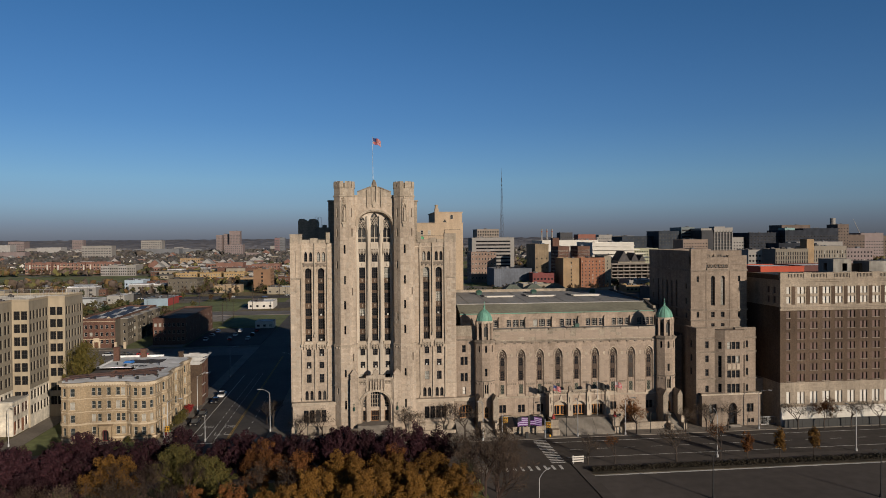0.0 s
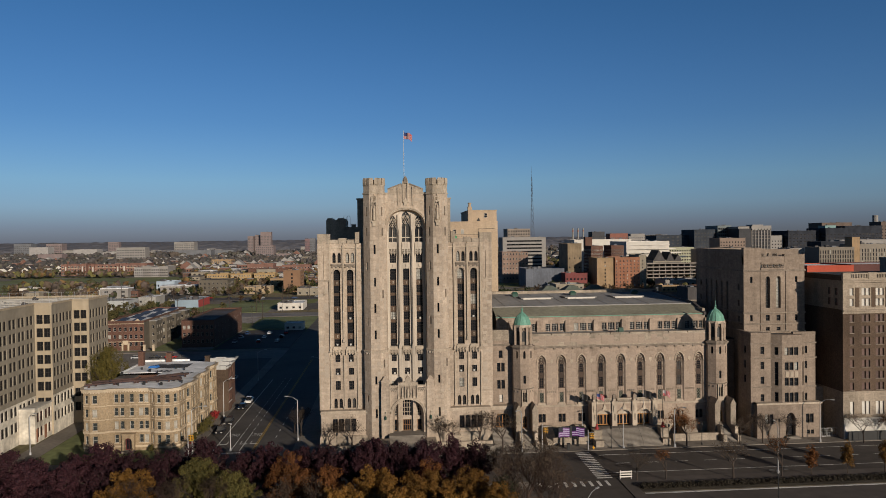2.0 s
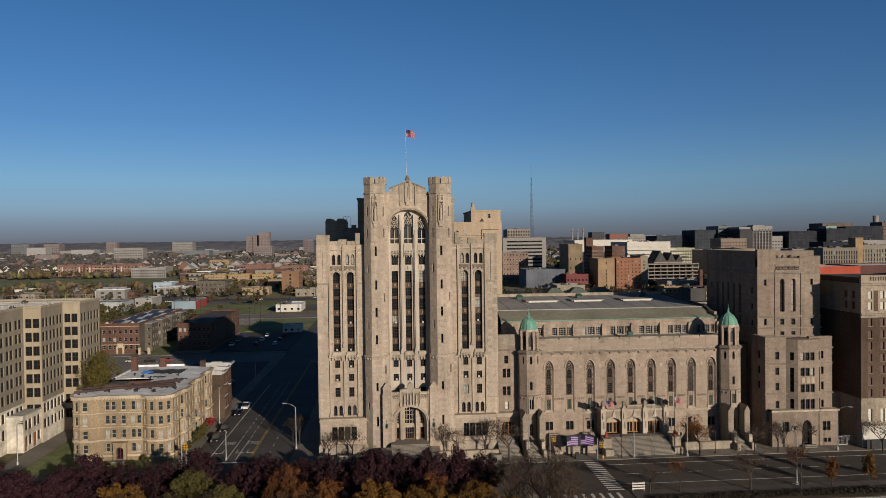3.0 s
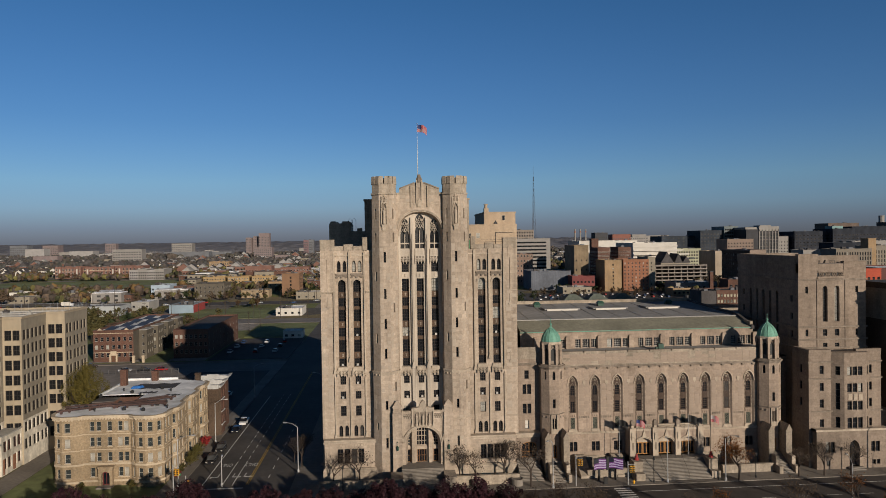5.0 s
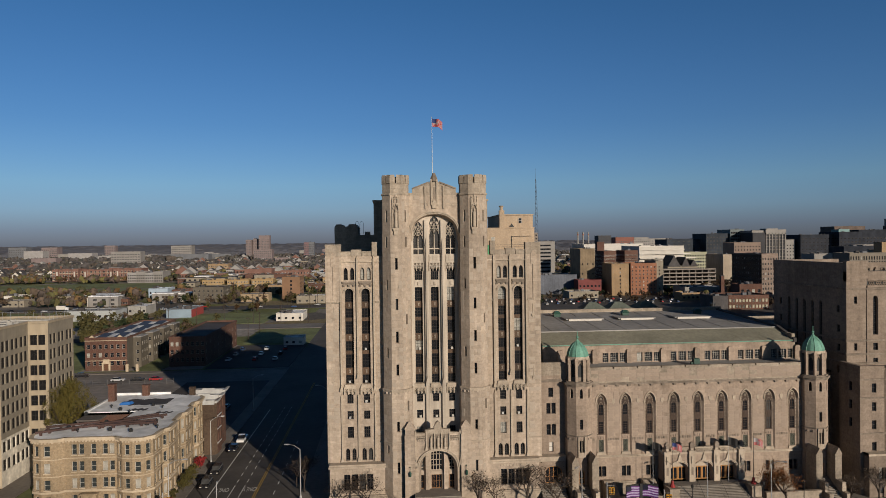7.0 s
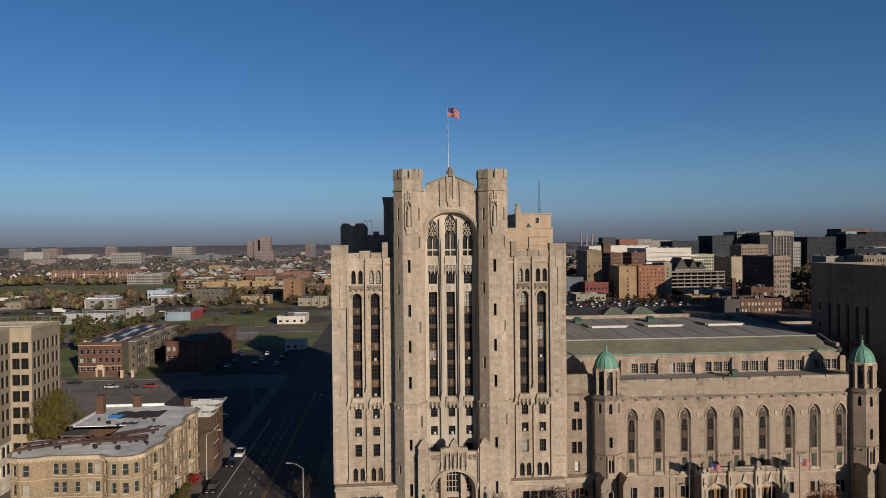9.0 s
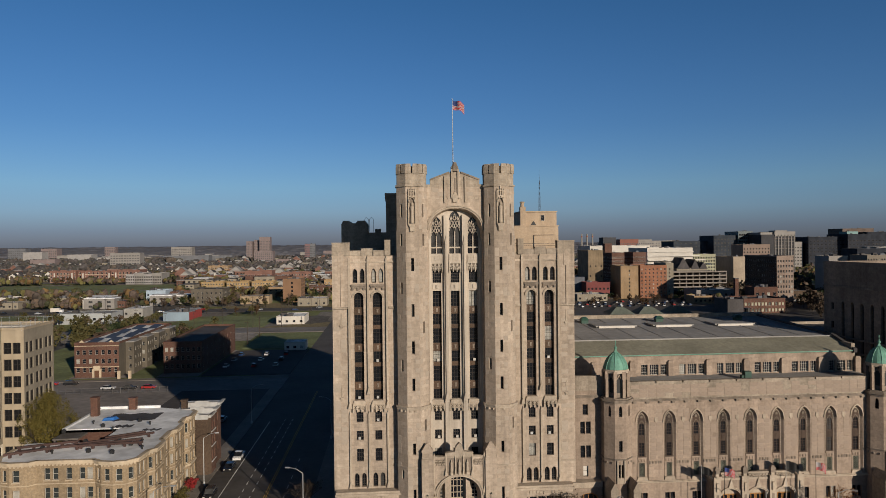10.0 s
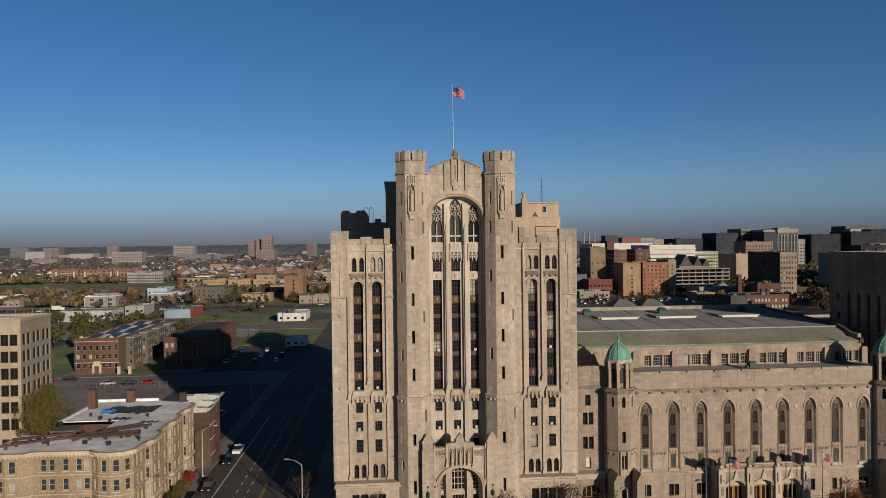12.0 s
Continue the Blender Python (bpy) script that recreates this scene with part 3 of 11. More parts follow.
stripe("lane_line", "solid white edge line on the avenue", PAINT_WHITE, -42.3, -42.1, 176, 260)
for x in (-38.1, -36.0):
    stripe("lane_line", "solid white turn lane line", PAINT_WHITE, x - 0.08, x + 0.08, 176, 192)
    for k in range(16):
        stripe("lane_dash", "short white lane dash on the avenue", PAINT_WHITE, x - 0.08, x + 0.08, 194 + 4.4 * k, 196 + 4.4 * k)
stripe("centre_line", "double yellow centre line of the avenue", PAINT_YELLOW, -33.25, -33.1, 176, 300)
stripe("centre_line", "double yellow centre line of the avenue", PAINT_YELLOW, -32.85, -32.7, 176, 300)
for k in range(8):
    stripe("lane_dash", "short white lane dash on the avenue", PAINT_WHITE, -29.3, -29.15, 180 + 6 * k, 182.2 + 6 * k)
stripe("stop_line", "white stop line at the crossing", PAINT_WHITE, -42, -33.4, 174.2, 174.7)
for k in range(15):
    stripe("crosswalk_bar", "white bar of the pedestrian crossing", PAINT_WHITE, 41.2, 44.4, 148.6 + 1.18 * k, 149.1 + 1.18 * k)
for k in range(9):
    stripe("crosswalk_bar", "white bar of the pedestrian crossing", PAINT_WHITE, 28.6 + 1.7 * k, 29.2 + 1.7 * k, 144.4, 147.2)
for y, x0, x1 in ((163.4, 45.5, 240), (151.6, 45.5, 240)):
    stripe("lane_line", "long white lane line along the street", PAINT_WHITE, x0, x1, y - 0.07, y + 0.07)
for k in range(30):
    stripe("lane_dash", "white dash down the street", PAINT_WHITE, 48 + 6.5 * k, 51 + 6.5 * k, 157.4, 157.52)
stripe("lot_line", "white kerb line along the parking lot", PAINT_WHITE, 47.8, 260, 139.2, 139.75).location.z += 0.032



def letter_word(word, x, y, size, turn, mat):
    cu = bpy.data.curves.new("road_word", "FONT")
    cu.body, cu.size, cu.extrude, cu.align_x = word, size, 0.004, "CENTER"
    ob = new("road_word", cu)
    ob.location, ob.rotation_euler, ob.scale = (x, y, 0.006), (0, 0, turn), (0.62, 1.9, 1)
    cu.materials.append(mat)
    return tagged(ob, "white word ONLY painted on the asphalt", "road marking", kind="structure")


letter_word("ONLY", -40.2, 190.6, 1.7, math.pi, PAINT_WHITE)
letter_word("ONLY", -34.6, 190.6, 1.7, math.pi, PAINT_WHITE)
for x, s in ((-40.2, -1), (-34.6, 1), (-37.05, 1)):
    g = Geo()
    g.box(x - 0.1, x + 0.1, 181.5, 184.0, 0, 0.006)
    g.box(min(x, x + s * 1.2), max(x, x + s * 1.2), 181.3, 181.7, 0.0, 0.006)
    g.face([(x + s * 1.2, 180.9, 0.005), (x + s * 1.9, 181.5, 0.005), (x + s * 1.2, 182.1, 0.005)][::s])
    solo("turn_arrow", g, PAINT_WHITE, "white turn arrow painted on the asphalt", "road marking", group="road markings", kind="structure", loc=(x, 182, 0))


# ---------------------------------------------------------------- the limestone tower
X0 = 3.6
tower = thing("stone_tower", "tall gothic limestone tower with twin octagonal turrets and a gabled front", "tower", (X0, 185, 0))


def octagon(cx, cy, ap):
    r = ap / math.cos(math.pi / 8)
    return [(cx + r * math.cos(math.pi / 8 + k * math.pi / 4), cy + r * math.sin(math.pi / 8 + k * math.pi / 4)) for k in range(8)]


# glass levels of the tall window strips, the carved spandrels between, and the thin transoms
STRIP_GLASS = ((23.3, 25.0), (26.35, 29.0), (29.7, 31.6), (32.95, 35.5), (36.15, 38.0), (39.25, 41.9))
STRIP_CARVED = ((25.0, 26.35), (31.6, 32.95), (38.0, 39.25))
STRIP_THIN = ((29.0, 29.7), (35.5, 36.15))


STRIP_FRAME = surface("dark_bronze_frame", (0.024, 0.017, 0.013), rough=0.5, amount=0.3, bump=0)


def strip(parent, x, y, w, arched=True, top=41.9):
    """A tall strip of windows and bronze spandrels in one deep slot."""
    for z0, z1 in STRIP_GLASS:
        last = z1 > 41
        window(parent, x, y, z0, SOUTH, w, (top if last else z1) - z0, "round" if last and arched else "rect", cols=3, rows=4 if z1 - z0 > 2.2 else 3, bar=0.075, frame_mat=STRIP_FRAME)
    for z0, z1 in STRIP_CARVED:
        g = Geo().box(x - w / 2, x + w / 2, y - 0.06, y + 0.1, z0, z1)
        for k in range(4):
            a = x - w / 2 + w * (k + 0.5) / 4
            g.box(a - w * 0.09, a + w * 0.09, y - 0.12, y - 0.06, z0 + 0.12, z1 - 0.12)
        part("spandrel", g, BRONZE, parent, "carved bronze spandrel")
        d = Geo().plate([(x - 0.16, z0 + 0.35), (x + 0.16, z0 + 0.35), (x + 0.1, (z0 + z1) / 2), (x + 0.2, z1 - 0.3), (x - 0.2, z1 - 0.3), (x - 0.1, (z0 + z1) / 2)], y - 0.17, y - 0.1)
        part("emblem", d, TRIM_DARK, parent, "small worn emblem")
    for z0, z1 in STRIP_THIN:
        g = Geo().box(x - w / 2, x + w / 2, y - 0.05, y + 0.1, z0, z1)
        for k in range(5):
            a = x - w / 2 + w * (k + 0.5) / 5
            g.box(a - w * 0.06, a + w * 0.06, y - 0.1, y - 0.05, z0 + 0.1, z1 - 0.1)
        part("spandrel", g, BRONZE, parent, "thin bronze spandrel")


def canopy(parent, x, y, w, z0, z1):
    """Carved hood over a window: a chamfered block above a fringe of pierced tracery."""
    m = z0 + 1.25
    g = Geo().plate([(x - w / 2 - 0.06, m), (x + w / 2 + 0.06, m), (x + w / 2 - 0.14, z1 + 0.12), (x - w / 2 + 0.14, z1 + 0.12)], y - 0.34, y)
    g.box(x - w / 2 - 0.1, x + w / 2 + 0.1, y - 0.46, y, m - 0.1, m + 0.06)
    # dark back plate: shade between the tracery bars, put in as colour
    g.box(x - w / 2 + 0.05, x + w / 2 - 0.05, y - 0.14, y, z0 + 0.45, m - 0.1, 1)
    n = 3
    p = w / n
    for k in range(n):
        a = x - w / 2 + p * (k + 0.5)
        ribs(g, [(a - p / 2, m - 0.1), (a, z0 + 0.62), (a + p / 2, m - 0.1)], 0.1, y - 0.4, y - 0.14)
        ribs(g, [(a - p / 2, z0 + 0.62), (a, m - 0.1), (a + p / 2, z0 + 0.62)], 0.1, y - 0.38, y - 0.14)
        ribs(g, [(a - p / 2, z0 + 0.15), (a - p * 0.36, z0 + 0.5), (a, z0 + 0.68), (a + p * 0.36, z0 + 0.5), (a + p / 2, z0 + 0.15)], 0.13, y - 0.42, y - 0.14)
    for k in range(n + 1):
        a = x - w / 2 + p * k
        g.prism([(a - 0.1, y - 0.5), (a + 0.1, y - 0.5), (a + 0.1, y - 0.14), (a - 0.1, y - 0.14)], z0 + 0.05, m - 0.05)
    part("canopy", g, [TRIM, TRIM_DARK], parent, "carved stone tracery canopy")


def shaft(parent, x, y, z0, z1, w=0.3, d=0.4, name="buttress"):
    """A slim buttress with a gabled foot and a pointed finial."""
    g = Geo()
    g.box(x - w / 2, x + w / 2, y - d, y, z0, z1)
    g.prism([(x - w / 2, y - d), (x + w / 2, y - d), (x + w / 2, y), (x - w / 2, y)], z1, z1 + w * 2.2, 0.05)
    g.plate([(x - w, z0), (x + w, z0), (x + w * 0.6, z0 + 0.7), (x, z0 + 1.3), (x - w * 0.6, z0 + 0.7)], y - d - 0.12, y)
    part(name, g, TRIM, parent)


def string_course(parent, x0, x1, y, z, h=0.3, d=0.22, mat=None):
    g = Geo()
    g.box(x0, x1, y - d, y, z, z + h * 0.55)
    g.box(x0, x1, y - d * 0.55, y, z + h * 0.55, z + h)
    part("string_course", g, mat or TRIM, parent)


# wings of the tower
WY = 179.2
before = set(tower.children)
for side in (-1, 1):
    xa, xb = (X0 - 21.1, X0 - 9.6) if side < 0 else (X0 + 9.6, X0 + 21.1)
    cols = sorted(X0 + side * c for c in (16.62, 13.42))
    holes = []
    for c in cols:
        holes.append((c - 0.82 - xa, c + 0.82 - xa, 23.3, 41.95, "round", 41.1, 0.85, 0.0))
        for z, h in ((19.5, 1.85), (16.4, 1.65), (12.75, 2.2)):
            holes.append((c - 0.6 - xa, c + 0.6 - xa, z, z + h))
        for dx in (-0.62, 0.62):
            holes.append((c + dx - 0.43 - xa, c + dx + 0.43 - xa, 43.55, 46.0, "point", 45.3, 0.45, 0.08))
            holes.append((c + dx - 0.44 - xa, c + dx + 0.44 - xa, 8.35, 10.75, "point", 10.1, 0.45, 0.08))
    g = Geo().wall((xa, WY, 0), SOUTH, xb - xa, 48.2, holes, 0.4)
    part("wall", g, LIME, tower)
    for c in cols:
        strip(tower, c, WY + 0.75, 1.6)
        for z, h in ((19.5, 1.85), (16.4, 1.65), (12.75, 2.2)):
            window(tower, c, WY + 0.32, z, SOUTH, 1.2, h, cols=3, rows=3)
        for dx in (-0.62, 0.62):
            window(tower, c + dx, WY + 0.4, 43.6, SOUTH, 0.72, 2.33, "point", 1.6, cols=1, rows=3)
            window(tower, c + dx, WY + 0.4, 8.4, SOUTH, 0.74, 2.28, "point", 1.6, cols=2, rows=4, glass=GLASS_PLAIN)
        canopy(tower, c, WY, 2.2, 21.3, 23.15)
        # hood mould over the arched top
        hood = Geo()
        for rr, dd in ((0.98, 0.14), (1.16, 0.22)):
            pts = [(c + rr * math.cos(a), 41.05 + rr * 1.02 * math.sin(a)) for a in [math.pi * k / 12 for k in range(13)]]
            inn = [(c + (rr - 0.15) * math.cos(a), 41.05 + (rr - 0.15) * 1.02 * math.sin(a)) for a in [math.pi * k / 12 for k in range(13)]]
            arch_band(hood, pts, inn, WY - dd, WY + 0.02)
        part("hood_mould", hood, TRIM, tower)
        lip = Geo().box(c - 1.25, c + 1.25, WY - 0.4, WY, 42.95, 43.3).box(c - 1.1, c + 1.1, WY - 0.25, WY, 42.65, 42.95)
        for k in (-1, 0, 1):
            lip.prism([(c + k - 0.2, WY - 0.35), (c + k + 0.2, WY - 0.35), (c + k + 0.2, WY), (c + k - 0.2, WY)], 42.35, 42.65)
        part("balcony_lip", lip, TRIM_DARK, tower)
    for bx in (cols[0] - 1.62, (cols[0] + cols[1]) / 2, cols[1] + 1.62):
        shaft(tower, bx, WY, 24.4 if abs(bx - sum(cols) / 2) < 0.2 else 22.0, 47.6, 0.34, 0.42)
        shaft(tower, bx, WY, 8.2, 20.9, 0.3, 0.34)
    string_course(tower, xa, xb, WY, 47.0)
    string_course(tower, xa, cols[0] - 1.9, WY, 39.1, 0.35, 0.3)
    string_course(tower, cols[1] + 1.9, xb, WY, 39.1, 0.35, 0.3)
    string_course(tower, xa, cols[0] - 1.7, WY, 11.7, 0.25, 0.15)
    string_course(tower, cols[1] + 1.7, xb, WY, 11.7, 0.25, 0.15)
    # parapet with notched merlons, and the tall outer pier
    for k, (a, b, z) in enumerate(((0.0, 3.0, 50.3), (3.0, 4.9, 48.9), (5.0, 6.9, 49.25), (7.0, 9.0, 48.9), (9.0, 10.0, 50.7))):
        lo, hi = (xa + a, xa + b) if side < 0 else (xb - b, xb - a)
        g = Geo().box(lo, hi, WY - (0.35 if a in (0.0, 9.0) else 0.08), WY + 1.2, 48.2, z)
        g.box(lo - 0.03, hi + 0.03, WY - 0.42 if a in (0.0, 9.0) else WY - 0.14, WY + 1.25, z, z + 0.22)
        part("merlon", g, LIME_OLD, tower, "weathered parapet block")
    lo, hi = (xa, xa + 3.0) if side < 0 else (xb - 3.0, xb)
    g = Geo().box(lo, hi, WY - 0.35, WY, 39.4, 48.2)
    mid = (lo + hi) / 2
    g.plate([(mid - 0.45, 46.2), (mid + 0.45, 46.2), (mid + 0.45, 48.4), (mid, 49.1), (mid - 0.45, 48.4)], WY - 0.43, WY - 0.35)
    g.box(mid - 0.06, mid + 0.06, WY - 0.5, WY - 0.35, 39.6, 46.2)
    part("corner_pier", g, LIME, tower)
    for z in (24.0, 36.4):
        g = Geo().box(mid - 0.1, mid + 0.1, WY - 0.08, WY, z, z + 1.9).box(mid - 0.3, mid + 0.3, WY - 0.2, WY, z - 0.4, z - 0.12).box(mid - 0.18, mid + 0.18, WY - 0.12, WY, z - 0.75, z - 0.4)
        part("carved_panel", g, TRIM, tower)
    for c, z in ((cols[0], 23.45), (cols[1], 23.45), (cols[1], 29.8), (cols[0], 16.5), (cols[1], 19.6)) if side < 0 else ((cols[1], 29.8), (cols[0], 16.5), (cols[1], 16.5)):
        part("air_conditioner", Geo().box(c - 0.3, c + 0.12, WY + (0.1 if z < 22 else 0.45), WY + 0.75, z, z + 0.42).box(c - 0.26, c + 0.08, WY + (0.07 if z < 22 else 0.42), WY + 0.5, z + 0.05, z + 0.37, 1), [FRAME_PALE, STEEL], tower, "white window air conditioner")
# wings set almost level with the turrets by scaling about the camera's end position
CAM_END, AHEAD = Vector((-7.1, 59.8, 48.3)), 0.985
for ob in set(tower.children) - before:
    ob.location = ob.location * AHEAD + (CAM_END - tower.location) * (1 - AHEAD)
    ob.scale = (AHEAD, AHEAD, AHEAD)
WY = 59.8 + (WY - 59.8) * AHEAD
WEDGE, EEDGE = -17.34, 24.22

for side in (-1, 1):
    # podium bay before the wing
    pa, pb = (-16.9, -6.2) if side < 0 else (13.4, 23.3)
    g = Geo()
    wx = (pa + pb) / 2 + (0.1 if side < 0 else 0.3)
    W = pb - pa
    c0 = wx - 2.8 - pa
    holes = [(c0 + 1.45 * k, c0 + 1.45 * k + 1.2, 3.7, 6.75) for k in range(4)]
    g.wall((pa, 175.9, 0), SOUTH, W, 7.95, holes, 0.4)
    g.wall((pb, 175.9, 0), EAST, WY - 175.9, 7.95)
    g.wall((pa, WY, 0), WEST, WY - 175.9, 7.95)
    part("podium_wall", g, LIME, tower)
    for k in range(4):
        window(tower, pa + c0 + 1.45 * k + 0.6, 176.22, 3.7, SOUTH, 1.2, 3.1, cols=2, rows=3, glass=GLASS_PLAIN)
    g = Geo().box(pa - 0.25, pb + 0.25, 175.6, WY, 7.95, 8.3).box(pa - 0.1, pb + 0.1, 175.75, WY, 8.3, 8.65)
    for k in range(10):
        a = wx - 2.9 + 0.62 * k
        g.box(a, a + 0.42, 175.8, 175.9, 7.3, 7.75)
    part("podium_coping", g, TRIM, tower)
    g = Geo().box(pa - 0.3, pb + 0.3, 175.4, 175.9, 0, 2.5).box(pa - 0.2, pb + 0.2, 175.55, 175.9, 2.5, 2.8)
    part("podium_plinth", g, LIME_OLD, tower)

# body of the tower behind the front
g = Geo()
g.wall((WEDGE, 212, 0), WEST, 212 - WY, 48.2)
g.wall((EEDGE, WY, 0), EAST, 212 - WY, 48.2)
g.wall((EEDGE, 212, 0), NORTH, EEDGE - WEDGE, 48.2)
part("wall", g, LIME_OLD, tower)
part("roof", Geo().box(WEDGE + 0.1, EEDGE - 0.1, 180.3, 211.9, 47.2, 47.6), ROOF_DARK, tower)
g = Geo().box(X0 - 11.8, X0 + 11.4, 185, 205, 47.6, 59.0)
g.box(X0 - 12.0, X0 + 11.6, 184.8, 205.2, 59.0, 59.35)
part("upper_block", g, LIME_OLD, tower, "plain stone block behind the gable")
g = Geo().plate([(-17.2, 47.6), (-12.0, 47.6), (-12.0, 54.2), (-12.5, 54.9), (-14.0, 54.9), (-14.3, 54.4), (-15.4, 54.4), (-15.7, 54.9), (-16.8, 54.9), (-17.2, 54.2)], 199, 210).box(-12.0, -6, 199, 210, 47.6, 52.5)
g.box(-10.5, -9.3, 198.9, 200.0, 52.5, 53.2)
part("penthouse", g, LIME_OLD, tower, "stone penthouse with worn top corners")
for k, xx in enumerate((-12.2, -11.2)):
    g = Geo()
    for j in range(8):
        a0, a1 = math.pi * j / 8, math.pi * (j + 1) / 8
        g.tube((xx + 0.4 * math.cos(a0), 199.3, 54.9 + 0.6 * math.sin(a0)), (xx + 0.4 * math.cos(a1), 199.3, 54.9 + 0.6 * math.sin(a1)), 0.05, 0.05, 4)
    g.tube((xx + 0.4, 199.3, 52.6), (xx + 0.4, 199.3, 54.9), 0.05, 0.05, 4).tube((xx - 0.4, 199.3, 52.6), (xx - 0.4, 199.3, 54.9), 0.05, 0.05, 4)
    part("ladder_hoop", g, STEEL, tower)
# rear stage house with its brick penthouse
rear = thing("rear_block", "plain tan brick service block behind the tower", "building", (23, 216, 0))
TAN_STONE = masonry("tan_service_brick", (0.40, 0.305, 0.215), (0.35, 0.265, 0.185), (0.33, 0.26, 0.19), 0.3, 0.1, 0.012, stain=0.12)
part("wall", Geo().box(17.5, 33.0, 224.5, 250, 0, 54.0).box(17.4, 33.1, 224.4, 250, 54.0, 54.25), TAN_STONE, rear)
part("penthouse", Geo().box(24.2, 32.95, 226, 249, 54.25, 57.5).box(24.0, 33.1, 225.8, 249.2, 57.5, 57.8), TAN_STONE, rear)
part("chimney", Geo().box(23.9, 25.2, 225.2, 226.6, 53.0, 58.8).lathe([(0.45, 58.8), (0.45, 59.8), (0.6, 59.8), (0.6, 60.0), (0.3, 60.1)], 24.5, 225.9, 10), TAN_STONE, rear)
for x, z in ((29.5, 55.4), (19.6, 50.4), (22.0, 50.4)):
    window(rear, x, 224.4 if z < 53 else 225.9, z, SOUTH, 0.9, 1.4, rows=2, frame_mat=FRAME_PALE)
part("vent", Geo().plate([(26.6, 54.4), (27.9, 54.4), (27.25, 55.4)], 225.8, 226), BLACK, rear)
part("conduit", Geo().box(26.9, 27.0, 224.3, 224.4, 48.5, 52.0).box(26.9, 32.0, 224.3, 224.4, 51.9, 52.0), BLACK, rear)
part("tank", Geo().lathe([(0.9, 47.4), (0.9, 49.6), (0.5, 49.9)], 18.0, 209, 12).box(15.5, 17.2, 208, 210, 47.4, 48.9), surface("green_metal", (0.05, 0.22, 0.10), rough=0.5, amount=0.2, bump=0), tower, "green metal plant on the roof")
part("railing", Geo().tube((14, 180.6, 50.0), (24, 180.6, 50.0), 0.04, 0.04, 4).tube((14, 180.6, 49.6), (24, 180.6, 49.6), 0.03, 0.03, 4), BLACK, tower)

# twin turrets: three stages of octagonal wall with slit windows
def turret(cx):
    cy = 177.15
    slits = {0: [(7.0, 2.2), (15.0, 1.9), (21.3, 1.6), (25.6, 2.1), (31.8, 2.1), (38.0, 2.1), (45.6, 2.2)],
             7: [(10.8, 1.5), (28.8, 1.9), (41.8, 1.9)], 1: [(18.8, 1.9), (35.2, 1.9)]}
    for z0, z1, ap in ((0, 22.8, 2.75), (22.8, 52.4, 2.62), (52.4, 59.9, 2.55)):
        pts = octagon(cx, cy, ap)
        g = Geo()
        for k in range(8):
            a, b = pts[k], pts[(k + 1) % 8]
            w = math.hypot(b[0] - a[0], b[1] - a[1])
            u = ((b[0] - a[0]) / w, (b[1] - a[1]) / w)
            ny = -u[0]
            face_id = {True: 0}.get(ny < -0.95, 7 if ny < -0.3 and u[1] < 0 else (1 if ny < -0.3 else None))
            hs = []
            if face_id is not None:
                for z, h in slits[face_id]:
                    if z0 + 0.3 < z and z + h < z1 - 0.3:
                        hs.append((w / 2 - 0.24, w / 2 + 0.24, z - z0, z - z0 + h))
                if z0 > 50 and face_id:
                    hs.append((w / 2 - 0.2, w / 2 + 0.2, 2.2, 4.4))
                if z0 == 22.8 and face_id:
                    hs.append((w / 2 - 0.22, w / 2 + 0.22, 27.0, 29.0))
            g.wall((*a, z0), u, w, z1 - z0, hs, 0.5)
            for h in hs:
                m = w / 2
                nx = u[1]
                window(tower, a[0] + u[0] * m - nx * 0.46, a[1] + u[1] * m - ny * 0.46, z0 + h[2], u, 0.48, h[3] - h[2], cols=1, rows=2, bar=0.05, glass=GLASS_PLAIN)
        part("turret_wall", g, LIME, tower)
    g = Geo()
    g.prism(octagon(cx, cy, 2.92), 22.72, 22.98).prism(octagon(cx, cy, 2.82), 22.4, 22.72)
    for k in range(20):
        a = 2 * math.pi * k / 20 + 0.1
        g.box(cx + 2.8 * math.cos(a) - 0.16, cx + 2.8 * math.cos(a) + 0.16, cy + 2.8 * math.sin(a) - 0.12, cy + 2.8 * math.sin(a) + 0.12, 22.1, 22.45)
    part("turret_band", g, TRIM, tower)
    g = Geo()
    g.prism(octagon(cx, cy, 2.85), 12.7, 12.95)
    part("turret_band", g, TRIM, tower)
    g = Geo()
    g.prism(octagon(cx, cy, 2.72), 59.7, 60.0).prism(octagon(cx, cy, 2.5), 60.0, 61.9)
    part("turret_head", g, LIME_OLD, tower)
    pts, inn = octagon(cx, cy, 2.62), octagon(cx, cy, 2.0)
    for k in range(8):
        a, b, c, d = pts[k], pts[(k + 1) % 8], inn[(k + 1) % 8], inn[k]
        for s0, s1, top in ((0.0, 0.44, 63.5), (0.56, 1.0, 63.5)):
            q = [(a[0] + (b[0] - a[0]) * s0, a[1] + (b[1] - a[1]) * s0), (a[0] + (b[0] - a[0]) * s1, a[1] + (b[1] - a[1]) * s1),
                 (d[0] + (c[0] - d[0]) * s1, d[1] + (c[1] - d[1]) * s1), (d[0] + (c[0] - d[0]) * s0, d[1] + (c[1] - d[1]) * s0)]
            if top > 62:
                part("merlon", Geo().prism(q, 61.9, top - 0.5).prism(q, top - 0.5, top, 0.8), LIME_OLD, tower)
    # dark core added so the slots between the merlons read as shaded
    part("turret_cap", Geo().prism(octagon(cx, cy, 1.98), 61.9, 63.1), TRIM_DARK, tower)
    # niche with its canopy, corbel and side shafts on the front face
    fy = cy - 2.58
